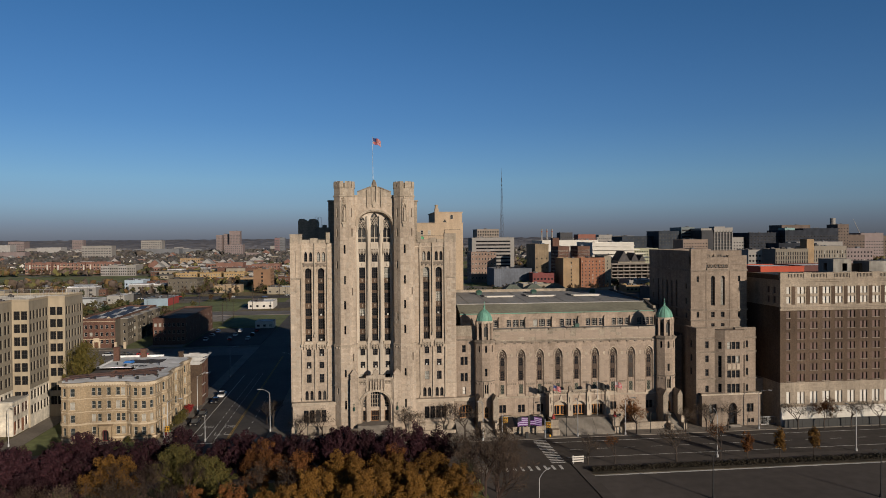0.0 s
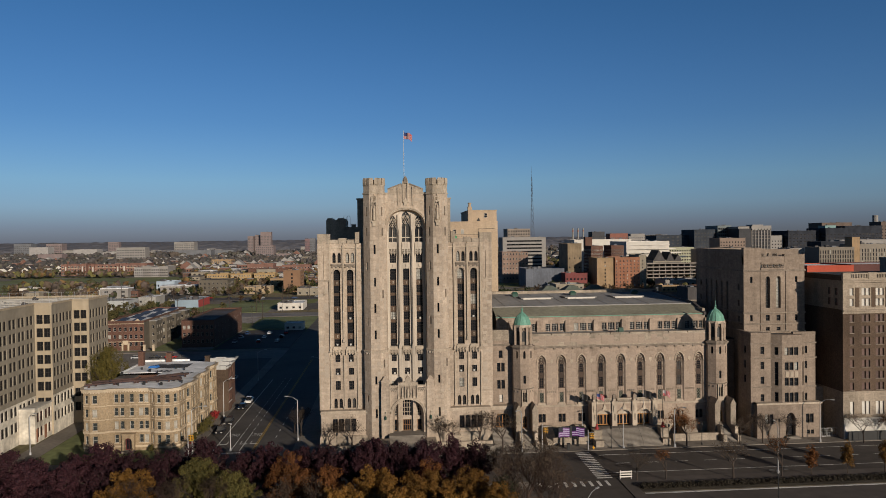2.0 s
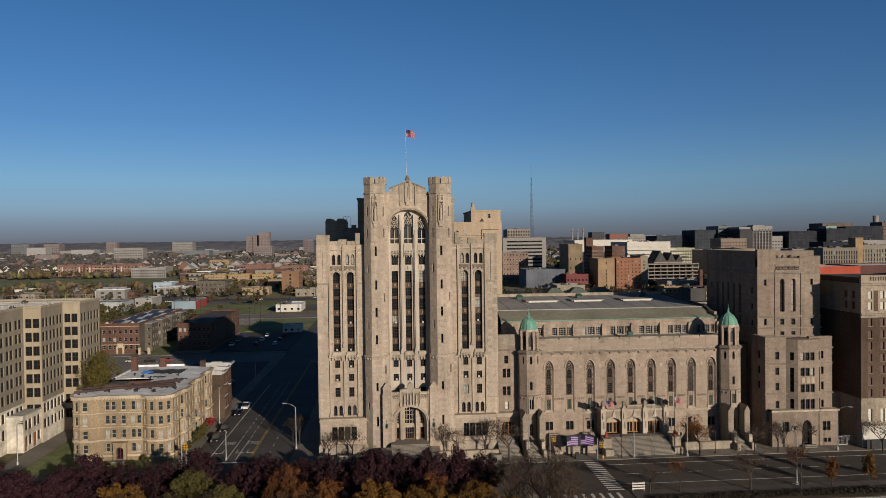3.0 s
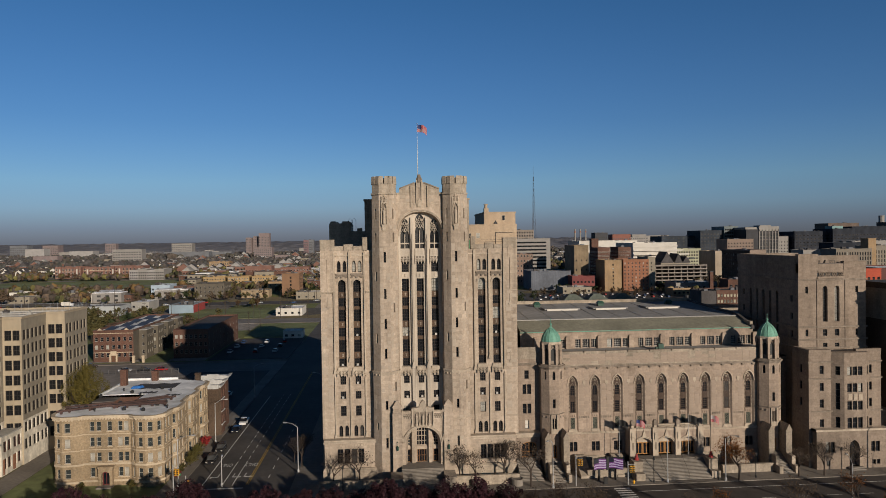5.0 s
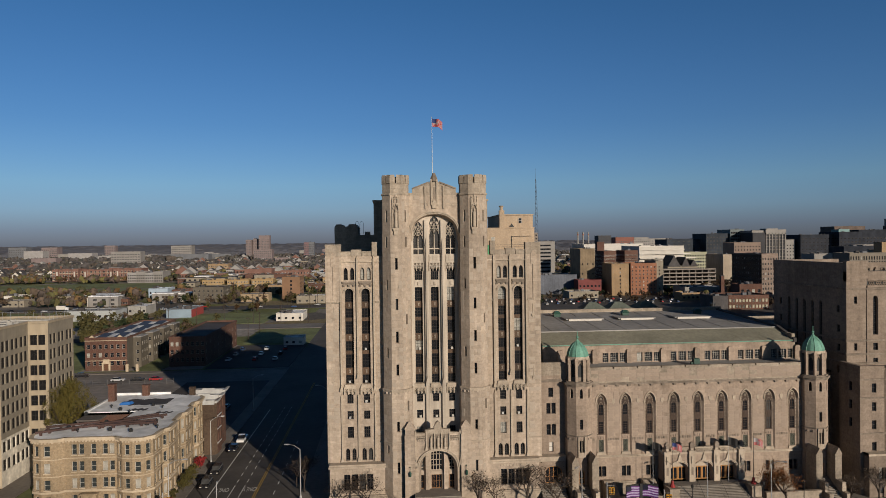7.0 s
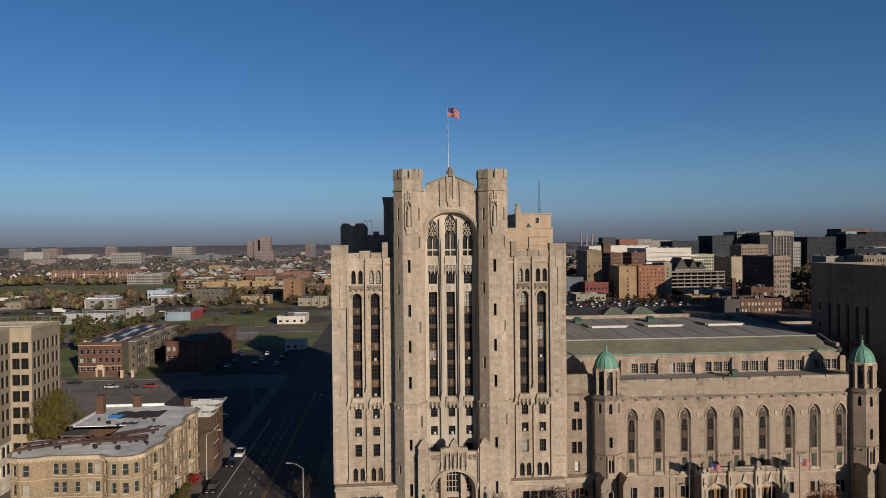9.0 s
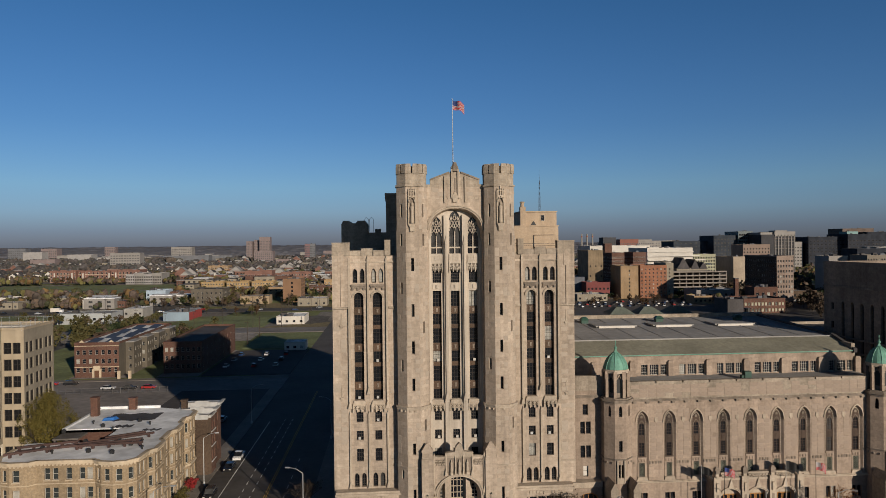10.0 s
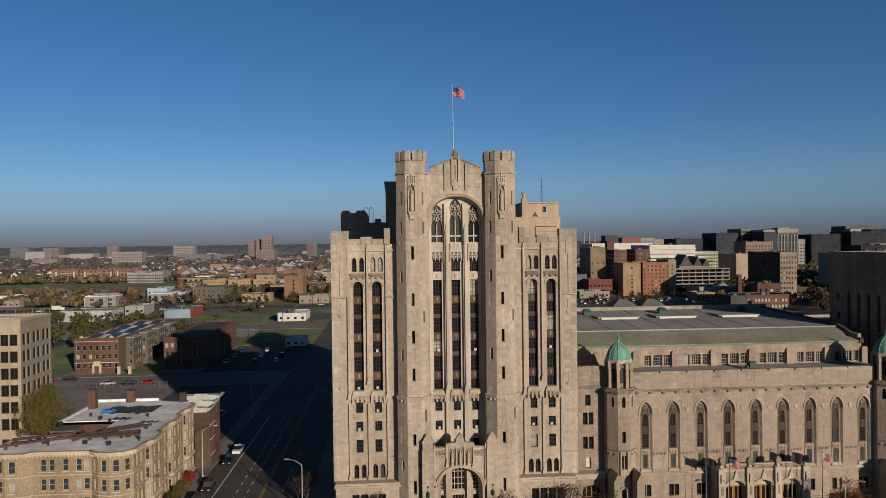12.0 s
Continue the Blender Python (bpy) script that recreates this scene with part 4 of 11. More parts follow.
    g = Geo().box(cx - 0.5, cx + 0.5, fy - 0.42, fy, 53.0, 53.5).prism([(cx - 0.4, fy - 0.34), (cx + 0.4, fy - 0.34), (cx + 0.4, fy), (cx - 0.4, fy)], 52.2, 53.0)
    for k in (-1, 1):
        g.box(cx + k * 0.58 - 0.09, cx + k * 0.58 + 0.09, fy - 0.26, fy, 53.2, 58.6)
        g.prism([(cx + k * 0.58 - 0.12, fy - 0.3), (cx + k * 0.58 + 0.12, fy - 0.3), (cx + k * 0.58 + 0.12, fy), (cx + k * 0.58 - 0.12, fy)], 58.6, 59.4, 0.1)
    part("niche", g, TRIM, tower, "carved stone niche")
    # shade of the niche, painted as a dark plate
    part("niche_back", Geo().box(cx - 0.49, cx + 0.49, fy - 0.05, fy + 0.02, 53.5, 57.6), TRIM_DARK, tower)
    g = ribs(Geo(), [(cx - 0.5, 57.1), (cx - 0.38, 57.55), (cx, 57.9), (cx + 0.38, 57.55), (cx + 0.5, 57.1)], 0.16, fy - 0.4, fy)
    g.box(cx - 0.5, cx + 0.5, fy - 0.3, fy, 57.85, 58.15)
    for k in (-0.3, 0.0, 0.3):
        g.box(cx + k - 0.07, cx + k + 0.07, fy - 0.2, fy, 58.15, 59.3 if k else 59.8)
        ribs(g, [(cx + k - 0.15, 58.9), (cx + k, 59.2), (cx + k + 0.15, 58.9)], 0.07, fy - 0.22, fy)
    part("niche_canopy", g, TRIM, tower, "carved stone canopy")
    st = Geo().lathe([(0.34, 53.5), (0.36, 53.9), (0.29, 54.9), (0.27, 55.4), (0.36, 56.1), (0.3, 56.35), (0.12, 56.45), (0.16, 56.6), (0.19, 56.8), (0.12, 57.02), (0.03, 57.08)], cx, fy - 0.2, 10)
    solo("statue", st, TRIM, "weathered stone figure standing in a turret niche", "statue", group="turret statues", smooth=True, loc=(cx, fy - 0.22, 53.5))


turret(X0 - 7.42)
turret(X0 + 7.42)

# gabled centre with the great arch
GY = 176.9
holes = [(0.25, 9.65, 9.0, 56.1, "round", 52.4, 1.3, 0.35)]
g = Geo().wall((X0 - 4.95, GY, 3.5), SOUTH, 9.9, 56.2, [(a, b, c - 3.5, d - 3.5, k, s - 3.5, e, f) for a, b, c, d, k, s, e, f in holes], 1.0)
part("gable_wall", g, LIME, tower)
gp = [(-4.95, 59.7), (4.95, 59.7), (4.95, 60.2), (4.2, 60.2), (4.2, 60.9), (1.0, 62.1), (0.6, 62.6), (0.6, 63.2), (-0.6, 63.2), (-0.6, 62.6), (-1.0, 62.1), (-4.2, 60.9), (-4.2, 60.2), (-4.95, 60.2)]
part("gable", Geo().plate([(X0 + a, b) for a, b in gp], GY, GY + 1.3), LIME_OLD, tower)
part("gable_coping", Geo().plate([(X0 + a, b) for a, b in ((1.0, 62.1), (4.2, 60.9), (4.25, 61.15), (1.0, 62.4))], GY - 0.15, GY + 1.4).plate([(X0 + a, b) for a, b in ((-4.2, 60.9), (-1.0, 62.1), (-1.0, 62.4), (-4.25, 61.15))], GY - 0.15, GY + 1.4), TRIM_DARK, tower)
part("gable_back", Geo().box(X0 - 9, X0 + 9, 180.6, 185, 47.4, 59.6), LIME_OLD, tower)
for dx in (-1.75, -0.55, 0.55, 1.75):
    part("gable_shaft", Geo().box(X0 + dx - 0.13, X0 + dx + 0.13, GY - 0.3, GY, 57.2 if abs(dx) > 1 else 57.8, 61.6 if abs(dx) > 1 else 62.8), TRIM, tower)
part("gable_boss", Geo().box(X0 - 0.42, X0 + 0.42, GY - 0.34, GY, 57.2, 58.3).prism([(X0 - 0.42, GY - 0.34), (X0 + 0.42, GY - 0.34), (X0 + 0.42, GY), (X0 - 0.42, GY)], 58.3, 58.9, 0.3), TRIM, tower)
# no opening here: a flat dark strip gives the slit its shade
part("gable_slit", Geo().box(X0 - 0.12, X0 + 0.12, GY - 0.03, GY + 0.02, 58.9, 61.3), TRIM_DARK, tower)
part("gable_finial", Geo().prism(octagon(X0, GY + 0.3, 0.7), 62.4, 63.3, 0.8).prism(octagon(X0, GY + 0.3, 0.5), 63.3, 64.0, 0.5), TRIM_DARK, tower)
g = Geo()
for k in range(14):
    a = X0 - 4.3 + 8.6 * k / 13
    if abs(a - X0) > 0.7:
        g.box(a - 0.26, a + 0.26, GY - 0.07, GY, 57.72, 57.95)
part("carved_frieze", g, TRIM, tower)
# mouldings round the great arch
g = Geo()
for rr, dd in ((4.75, 0.18), (5.0, 0.32)):
    pts = [(X0 + rr * math.cos(math.pi * k / 24), 52.5 + (rr - 0.85) * math.sin(math.pi * k / 24)) for k in range(25)]
    inn = [(X0 + (rr - 0.2) * math.cos(math.pi * k / 24), 52.5 + (rr - 1.05) * math.sin(math.pi * k / 24)) for k in range(25)]
    arch_band(g, pts, inn, GY - dd, GY + 0.02)
part("arch_mould", g, TRIM, tower)
# inner window wall of the centre
IY = 178.25
cw = 1.5
holes = []
for c in (-3.15, 0, 3.15):
    u0 = c + 4.7 - cw / 2
    big = 1.9 if c == 0 else 1.84
    holes.append((c + 4.7 - big / 2, c + 4.7 + big / 2, 48.4, 55.75 if c == 0 else 54.75, "point", 54.3 if c == 0 else 53.1, 0.35, 0.0))
    holes.append((u0, u0 + cw, 43.4, 45.5))
    holes.append((u0, u0 + cw, 23.35, 42.0, "rect", None, 0.75, 0.0))
    for z, h in ((19.7, 1.65), (16.5, 1.6), (12.6, 2.3)):
        holes.append((u0 + 0.15, u0 + cw - 0.15, z, z + h))
g = Geo().wall((X0 - 4.7, IY, 0), SOUTH, 9.4, 56.3, holes, 0.35)
part("window_wall", g, PALE, tower)
for c, z in ((-3.15, 29.8), (3.15, 29.8), (-3.15, 16.6), (3.15, 16.6), (0, 16.6)):
    part("air_conditioner", Geo().box(X0 + c - 0.1, X0 + c + 0.32, IY + (0.05 if z < 22 else 0.35), IY + 0.7, z, z + 0.42), FRAME_PALE, tower, "white window air conditioner")
for c in (-3.15, 0, 3.15):
    x = X0 + c
    big, top, lift = (1.9, 55.75, 0.0) if c == 0 else (1.84, 54.75, -1.1)
    window(tower, x, IY + 0.34, 48.4, SOUTH, big, top - 48.4, "point", 5.9 + lift, cols=4, rows=8, bar=0.05, glass=GLASS_PLAIN)
    g = Geo()
    s = big / 2
    zl = 52.35 + lift * 0.75
    ribs(g, [(x, 48.4), (x, zl + 1.0)], 0.17, IY + 0.02, IY + 0.33)
    ribs(g, [(x - s, 49.45), (x + s, 49.45)], 0.24, IY - 0.02, IY + 0.33)
    for q in (-1, 1):
        m = x + q * s / 2
        # lancet head, then flowing bars that part and meet again above it
        ribs(g, [(m - s / 2, zl), (m - s * 0.42, zl + 0.36), (m - s * 0.2, zl + 0.64), (m, zl + 0.8), (m + s * 0.2, zl + 0.64), (m + s * 0.42, zl + 0.36), (m + s / 2, zl)], 0.16, IY + 0.02, IY + 0.33)
        ribs(g, [(m, zl + 0.8), (m - q * s * 0.2, zl + 1.15), (m - q * s * 0.2, zl + 1.45), (m, zl + 1.75), (m, zl + 2.2)], 0.14, IY + 0.03, IY + 0.33)
        ribs(g, [(m, zl + 0.8), (m + q * s * 0.24, zl + 1.15), (m + q * s * 0.24, zl + 1.45), (m, zl + 1.75)], 0.14, IY + 0.03, IY + 0.33)
        ribs(g, [(x, zl + 0.95), (x + q * s * 0.25, zl + 1.3), (x, zl + 1.75), (x + q * s * 0.3, zl + 2.1), (x + q * s * 0.12, zl + 2.6), (x, zl + 3.0)], 0.13, IY + 0.03, IY + 0.33)
        ribs(g, [(m + q * s * 0.46, zl + 0.5), (m + q * s * 0.44, zl + 1.5), (m + q * s * 0.1, zl + 2.35)], 0.13, IY + 0.03, IY + 0.33)
    ring_pts = [(x + 0.24 * math.cos(a), zl + 2.15 + 0.26 * math.sin(a)) for a in [math.pi * k / 5 for k in range(11)]]
    ribs(g, ring_pts, 0.11, IY + 0.04, IY + 0.33)
    part("tracery", g, PALE, tower, "pale stone window tracery")
    window(tower, x, IY + 0.3, 43.4, SOUTH, cw, 2.1, cols=4, rows=4)
    g = Geo().box(x - 1.0, x + 1.0, IY - 0.24, IY, 46.95, 48.3)
    for k in range(4):
        g.box(x - 0.84 + 0.45 * k, x - 0.5 + 0.45 * k, IY - 0.3, IY - 0.24, 47.25, 48.05)
    part("sill_panel", g, PALE, tower)
    # dark plate behind the bars carries the shade of the band's openings
    g = Geo().box(x - 0.98, x + 0.98, IY - 0.05, IY, 45.5, 46.8, 1).box(x - 1.05, x + 1.05, IY - 0.34, IY, 46.7, 47.0)
    for k in range(3):
        a = x - 0.65 + 0.65 * k
        ribs(g, [(a - 0.32, 46.7), (a - 0.1, 46.1), (a, 45.6), (a + 0.1, 46.1), (a + 0.32, 46.7)], 0.11, IY - 0.28, IY - 0.05)
        ribs(g, [(a - 0.32, 45.5), (a - 0.2, 46.0), (a, 46.35), (a + 0.2, 46.0), (a + 0.32, 45.5)], 0.1, IY - 0.26, IY - 0.05)
    for k in range(4):
        a = x - 0.98 + 0.653 * k
        g.box(a - 0.07, a + 0.07, IY - 0.32, IY - 0.05, 45.2, 46.7)
    part("tracery_band", g, [PALE, TRIM_DARK], tower)
    strip(tower, x, IY + 0.65, cw, False, 42.0)
    part("carved_sill", Geo().box(x - 0.75, x + 0.75, IY - 0.1, IY, 42.3, 43.2).prism(octagon(x, IY - 0.05, 0.25), 42.45, 43.05), PALE, tower)
    for z, h in ((19.7, 1.65), (16.5, 1.6), (12.6, 2.3)):
        window(tower, x, IY + 0.3, z, SOUTH, 1.2, h, cols=3, rows=3)
    canopy(tower, x, IY - 0.15, 2.1, 21.35, 23.2)
for dx in (-4.55, -1.58, 1.58, 4.55):
    g = Geo().box(X0 + dx - 0.36, X0 + dx + 0.36, IY - 0.55, IY, 11.0, 51.0 if abs(dx) > 2 else 55.0)
    g.box(X0 + dx - 0.14, X0 + dx + 0.14, IY - 0.85, IY - 0.55, 24.0, 50.0)
    g.prism([(X0 + dx - 0.2, IY - 0.9), (X0 + dx + 0.2, IY - 0.9), (X0 + dx + 0.2, IY - 0.5), (X0 + dx - 0.2, IY - 0.5)], 50.0, 51.5, 0.1)
    g.plate([(X0 + dx - 0.4, 23.0), (X0 + dx + 0.4, 23.0), (X0 + dx + 0.3, 23.8), (X0 + dx, 24.8), (X0 + dx - 0.3, 23.8)], IY - 0.95, IY - 0.5)
    part("pier", g, PALE, tower)

# entrance porch with its steps
PY = 171.6
before, figures = set(tower.children), []
PX = 3.35
holes = [(2.5, 9.7, 0.0, 8.45, "round", 5.4, 1.6, 0.5)]
g = Geo().wall((PX - 6.1, PY, 3.6), SOUTH, 12.2, 11.6, holes, 1.5)
g.wall((PX + 6.1, PY, 3.6), EAST, 4.5, 11.6)
g.wall((PX - 6.1, PY + 4.5, 3.6), WEST, 4.5, 11.6)
porch = part("porch", g, LIME, tower, "projecting stone entrance porch with a great arch")
part("porch_roof", Geo().box(PX - 6.0, PX + 6.0, PY + 0.1, 177.6, 14.2, 14.5), ROOF_DARK, tower)
g = Geo()
for rr, dd in ((3.75, 0.2), (4.05, 0.35)):
    pts = [(PX + rr * math.cos(math.pi * k / 20), 9.0 + (rr - 0.45) * math.sin(math.pi * k / 20)) for k in range(21)]
    inn = [(PX + (rr - 0.22) * math.cos(math.pi * k / 20), 9.0 + (rr - 0.67) * math.sin(math.pi * k / 20)) for k in range(21)]
    arch_band(g, pts, inn, PY - dd, PY + 0.02)
part("porch_arch_mould", g, TRIM, tower)
g = Geo().box(PX - 6.2, PX + 6.2, PY - 0.15, PY + 0.6, 15.2, 15.45)
g.plate([(PX - 2.3, 15.45), (PX + 2.3, 15.45), (PX + 2.3, 16.0), (PX + 0.75, 16.2), (PX + 0.5, 17.1), (PX, 17.6), (PX - 0.5, 17.1), (PX - 0.75, 16.2), (PX - 2.3, 16.0)], PY - 0.22, PY + 0.6)
part("porch_parapet", g, LIME_OLD, tower, "stepped porch parapet with a carved crest")
for s in (-1, 1):
    # dark ground of the carving: shade put in as a darker plate
    g = Geo().box(PX + s * 3.15 - 0.85, PX + s * 3.15 + 0.85, PY - 0.06, PY, 13.9, 14.9, 1)
    for k in range(4):
        a = PX + s * 3.15 - 0.62 + 0.41 * k
        ribs(g, [(a - 0.18, 14.0), (a, 14.75), (a + 0.18, 14.0)], 0.09, PY - 0.16, PY - 0.06)
        ribs(g, [(a - 0.18, 14.8), (a, 14.3), (a + 0.18, 14.8)], 0.09, PY - 0.16, PY - 0.06)
    part("carved_panel", g, [TRIM, TRIM_DARK], tower, "carved foliage panel")
    for q in (2.15, 4.1):
        shaft(tower, PX + s * q, PY, 9.4 if q > 3 else 12.3, 15.6, 0.24, 0.26, "porch_shaft")
for q in (-0.65, 0.65):
    shaft(tower, PX + q, PY, 12.4, 15.4, 0.16, 0.3, "porch_shaft")
# flat dark sheet painted as shade behind the figures
part("statue_recess", Geo().box(PX - 1.95, PX + 1.95, PY - 0.02, PY + 0.01, 12.7, 15.2), TRIM_DARK, tower)
for dx in (-5.2, 5.2):
    g = Geo().box(PX + dx - 0.95, PX + dx + 0.95, PY - 0.6, PY + 1.0, 2.8, 15.2)
    g.prism([(PX + dx - 0.85, PY - 0.5), (PX + dx + 0.85, PY - 0.5), (PX + dx + 0.85, PY + 0.9), (PX + dx - 0.85, PY + 0.9)], 15.2, 16.4, 1.0)
    g.prism([(PX + dx - 1.0, PY - 0.65), (PX + dx + 1.0, PY - 0.65), (PX + dx + 1.0, PY + 1.05), (PX + dx - 1.0, PY + 1.05)], 16.4, 17.6, 0.15)
    part("porch_pier", g, LIME, tower)
    part("lantern", Geo().lathe([(0.08, 7.7), (0.2, 7.8), (0.22, 8.35), (0.24, 8.4), (0.06, 8.7), (0.025, 8.75), (0.025, 9.35)], PX + dx, PY - 0.95, 8).box(PX + dx - 0.05, PX + dx + 0.05, PY - 1.0, PY - 0.55, 9.3, 9.5), DARK_GREEN, tower, "verdigris iron lantern")
for dx in (-1.3, 0, 1.3):
    st = Geo().lathe([(0.24, 12.9), (0.26, 13.3), (0.18, 13.9), (0.25, 14.35), (0.22, 14.5), (0.09, 14.58), (0.13, 14.75), (0.08, 14.92)], PX + dx, PY - 0.26, 9)
    figures.append(solo("statue", st, TRIM, "small stone figure over the entrance arch", "statue", group="porch statues", smooth=True, loc=(PX + dx, PY - 0.3, 12.9)))
    part("statue_corbel", Geo().prism(octagon(PX + dx, PY - 0.24, 0.28), 12.5, 12.9), TRIM, tower)
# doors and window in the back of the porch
# porch front set back the same way, scaled about the camera's end position
CAM_END, BACK = Vector((-7.1, 59.8, 48.3)), 1.02
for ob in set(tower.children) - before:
    ob.location = ob.location * BACK + (CAM_END - tower.location) * (1 - BACK)
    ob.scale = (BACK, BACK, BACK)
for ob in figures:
    ob.location = ob.location * BACK + CAM_END * (1 - BACK)
DY = 175.6
DOOR_BROWN = surface("brown_oak_door", (0.17, 0.085, 0.035), rough=0.5, amount=0.25, fine=4)
part("porch_back", Geo().wall((PX - 4.5, DY, 3.6), SOUTH, 9, 10, [(0.9, 2.1, 0, 2.7), (3.5, 5.5, 0, 2.7), (6.9, 8.1, 0, 2.7), (3.3, 5.7, 3.4, 7.6), (0.9, 2.2, 3.4, 6.0), (6.8, 8.1, 3.4, 6.0)], 0.3), LIME, tower)
for a, w, n in ((-3.0, 1.2, 1), (0, 2.0, 2), (3.0, 1.2, 1)):
    window(tower, PX + a, DY + 0.25, 3.6, SOUTH, w, 2.7, cols=n * 2, rows=2, frame_mat=DOOR_BROWN, bar=0.14, glass=GLASS_PLAIN, name="door", label="brown oak glazed entrance door")
for a, w, h, n in ((0, 2.4, 4.2, 4), (-2.95, 1.3, 2.6, 2), (2.95, 1.3, 2.6, 2)):
    window(tower, PX + a, DY + 0.22, 7.0, SOUTH, w, h, cols=n, rows=4, glass=GLASS_PLAIN, frame_mat=TRIM, bar=0.2)
for dx in (-1.75, 1.75):
    part("porch_column", Geo().box(PX + dx - 0.35, PX + dx + 0.35, DY - 0.6, DY, 3.6, 12.0), LIME, tower)
n = 18
for k in range(n):
    part("step", Geo().box(PX - 4.3, PX + 4.3, 166.9 + 0.26 * k, PY + 4.2, 0.14 + 0.192 * k, 0.14 + 0.192 * (k + 1) - 0.002), CONCRETE, tower)
for dx in (-1, 1):
    g = Geo().box(PX + dx * 5.3 - 1.0, PX + dx * 5.3 + 1.0, 166.7, 170.9, 0.1, 2.9).box(PX + dx * 5.3 - 1.15, PX + dx * 5.3 + 1.15, 166.55, 171.0, 2.9, 3.15)
    part("step_pedestal", g, LIME_OLD, tower)
part("lawn_wall", Geo().box(8.9, 23.0, 170.2, 170.7, 0.1, 1.9).box(8.9, 23.0, 170.1, 170.8, 1.9, 2.1), LIME_OLD, tower)
part("lawn_wall", Geo().box(-17.6, -3.0, 170.6, 171.1, 0.1, 1.6).box(-17.6, -3.0, 170.5, 171.2, 1.6, 1.8), LIME_OLD, tower)

# flag and pole on the gable
def flag_mesh(name, x, y, z, w, h, droop, mats, canton=True):
    """A waving flag: thirteen stripes and a dark corner, from its hoist at x, y, z (top)."""
    g = Geo()
    nx = 12
    for r in range(13):
        for c in range(nx):
            q = []
            for a, b in ((c, r + 1), (c + 1, r + 1), (c + 1, r), (c, r)):
                s = a / nx
                q.append((x + w * s, y + 0.12 * w * math.sin(s * 8), z - h * b / 13 - droop * s * s - 0.05 * h * math.sin(s * 7)))
            g.face(q, 2 if canton and r < 7 and c < 5 else (0 if r % 2 == 0 else 1))
    return g


FLAG_RED = surface("flag_red", (0.34, 0.015, 0.02), amount=0.1, bump=0)
FLAG_WHITE = surface("flag_white", (0.29, 0.265, 0.265), amount=0.05, bump=0)
FLAG_BLUE = surface("flag_blue", (0.03, 0.045, 0.14), amount=0.1, bump=0)


def flagpole(x, y, z, top, label, mats, w, h, droop, base_mat, gp=None):
    t = thing("flagpole", label, "flagpole", (x, y, z), gp or "")
    g = Geo().lathe([(0.08, z), (0.055, (z + top) / 2), (0.035, top), (0.08, top + 0.04), (0.08, top + 0.14), (0.03, top + 0.2)], x, y, 8)
    part("pole", g, STEEL if base_mat is None else BLACK, t)
    if base_mat:
        part("pole_base", Geo().lathe([(0.5, z), (0.5, z + 0.3), (0.3, z + 0.6), (0.22, z + 1.2)], x, y, 10), base_mat, t, "red iron pole base")
    part("flag", flag_mesh("flag", x + 0.06, y, top - 0.1, w, h, droop, mats), mats, t, "flag flying from its hoist")
    return t


flagpole(3.35, 177.4, 63.6, 74.7, "tall white flagpole with a striped flag on the tower gable", [FLAG_RED, FLAG_WHITE, FLAG_BLUE], 2.0, 1.55, 0.75, None)


# ---------------------------------------------------------------- the long hall
hall = thing("stone_hall", "long limestone hall with nine pointed windows, portal and copper-edged roof", "hall", (56, 200, 0))
HY, HX0, HX1 = 177.85, 33.9, 77.8
AX = [36.3 + 4.94 * k for k in range(9)]
holes = []
for i, x in enumerate(AX):
    holes.append((x - 1.17 - HX0, x + 1.17 - HX0, 8.0, 20.3, "point", 18.3, 0.42, 0.36))
    if i not in (3, 4, 5):
        for dx in (-0.47, 0.47):
            holes.append((x + dx - 0.42 - HX0, x + dx + 0.42 - HX0, 3.85, 5.9))
g = Geo().wall((HX0, HY, 0), SOUTH, HX1 - HX0, 25.2, holes, 0.35)
part("wall", g, LIME_HALL, hall)
GRILLE_GREEN = surface("grey_green_metal", (0.12, 0.125, 0.095), rough=0.6, amount=0.3, bump=0)
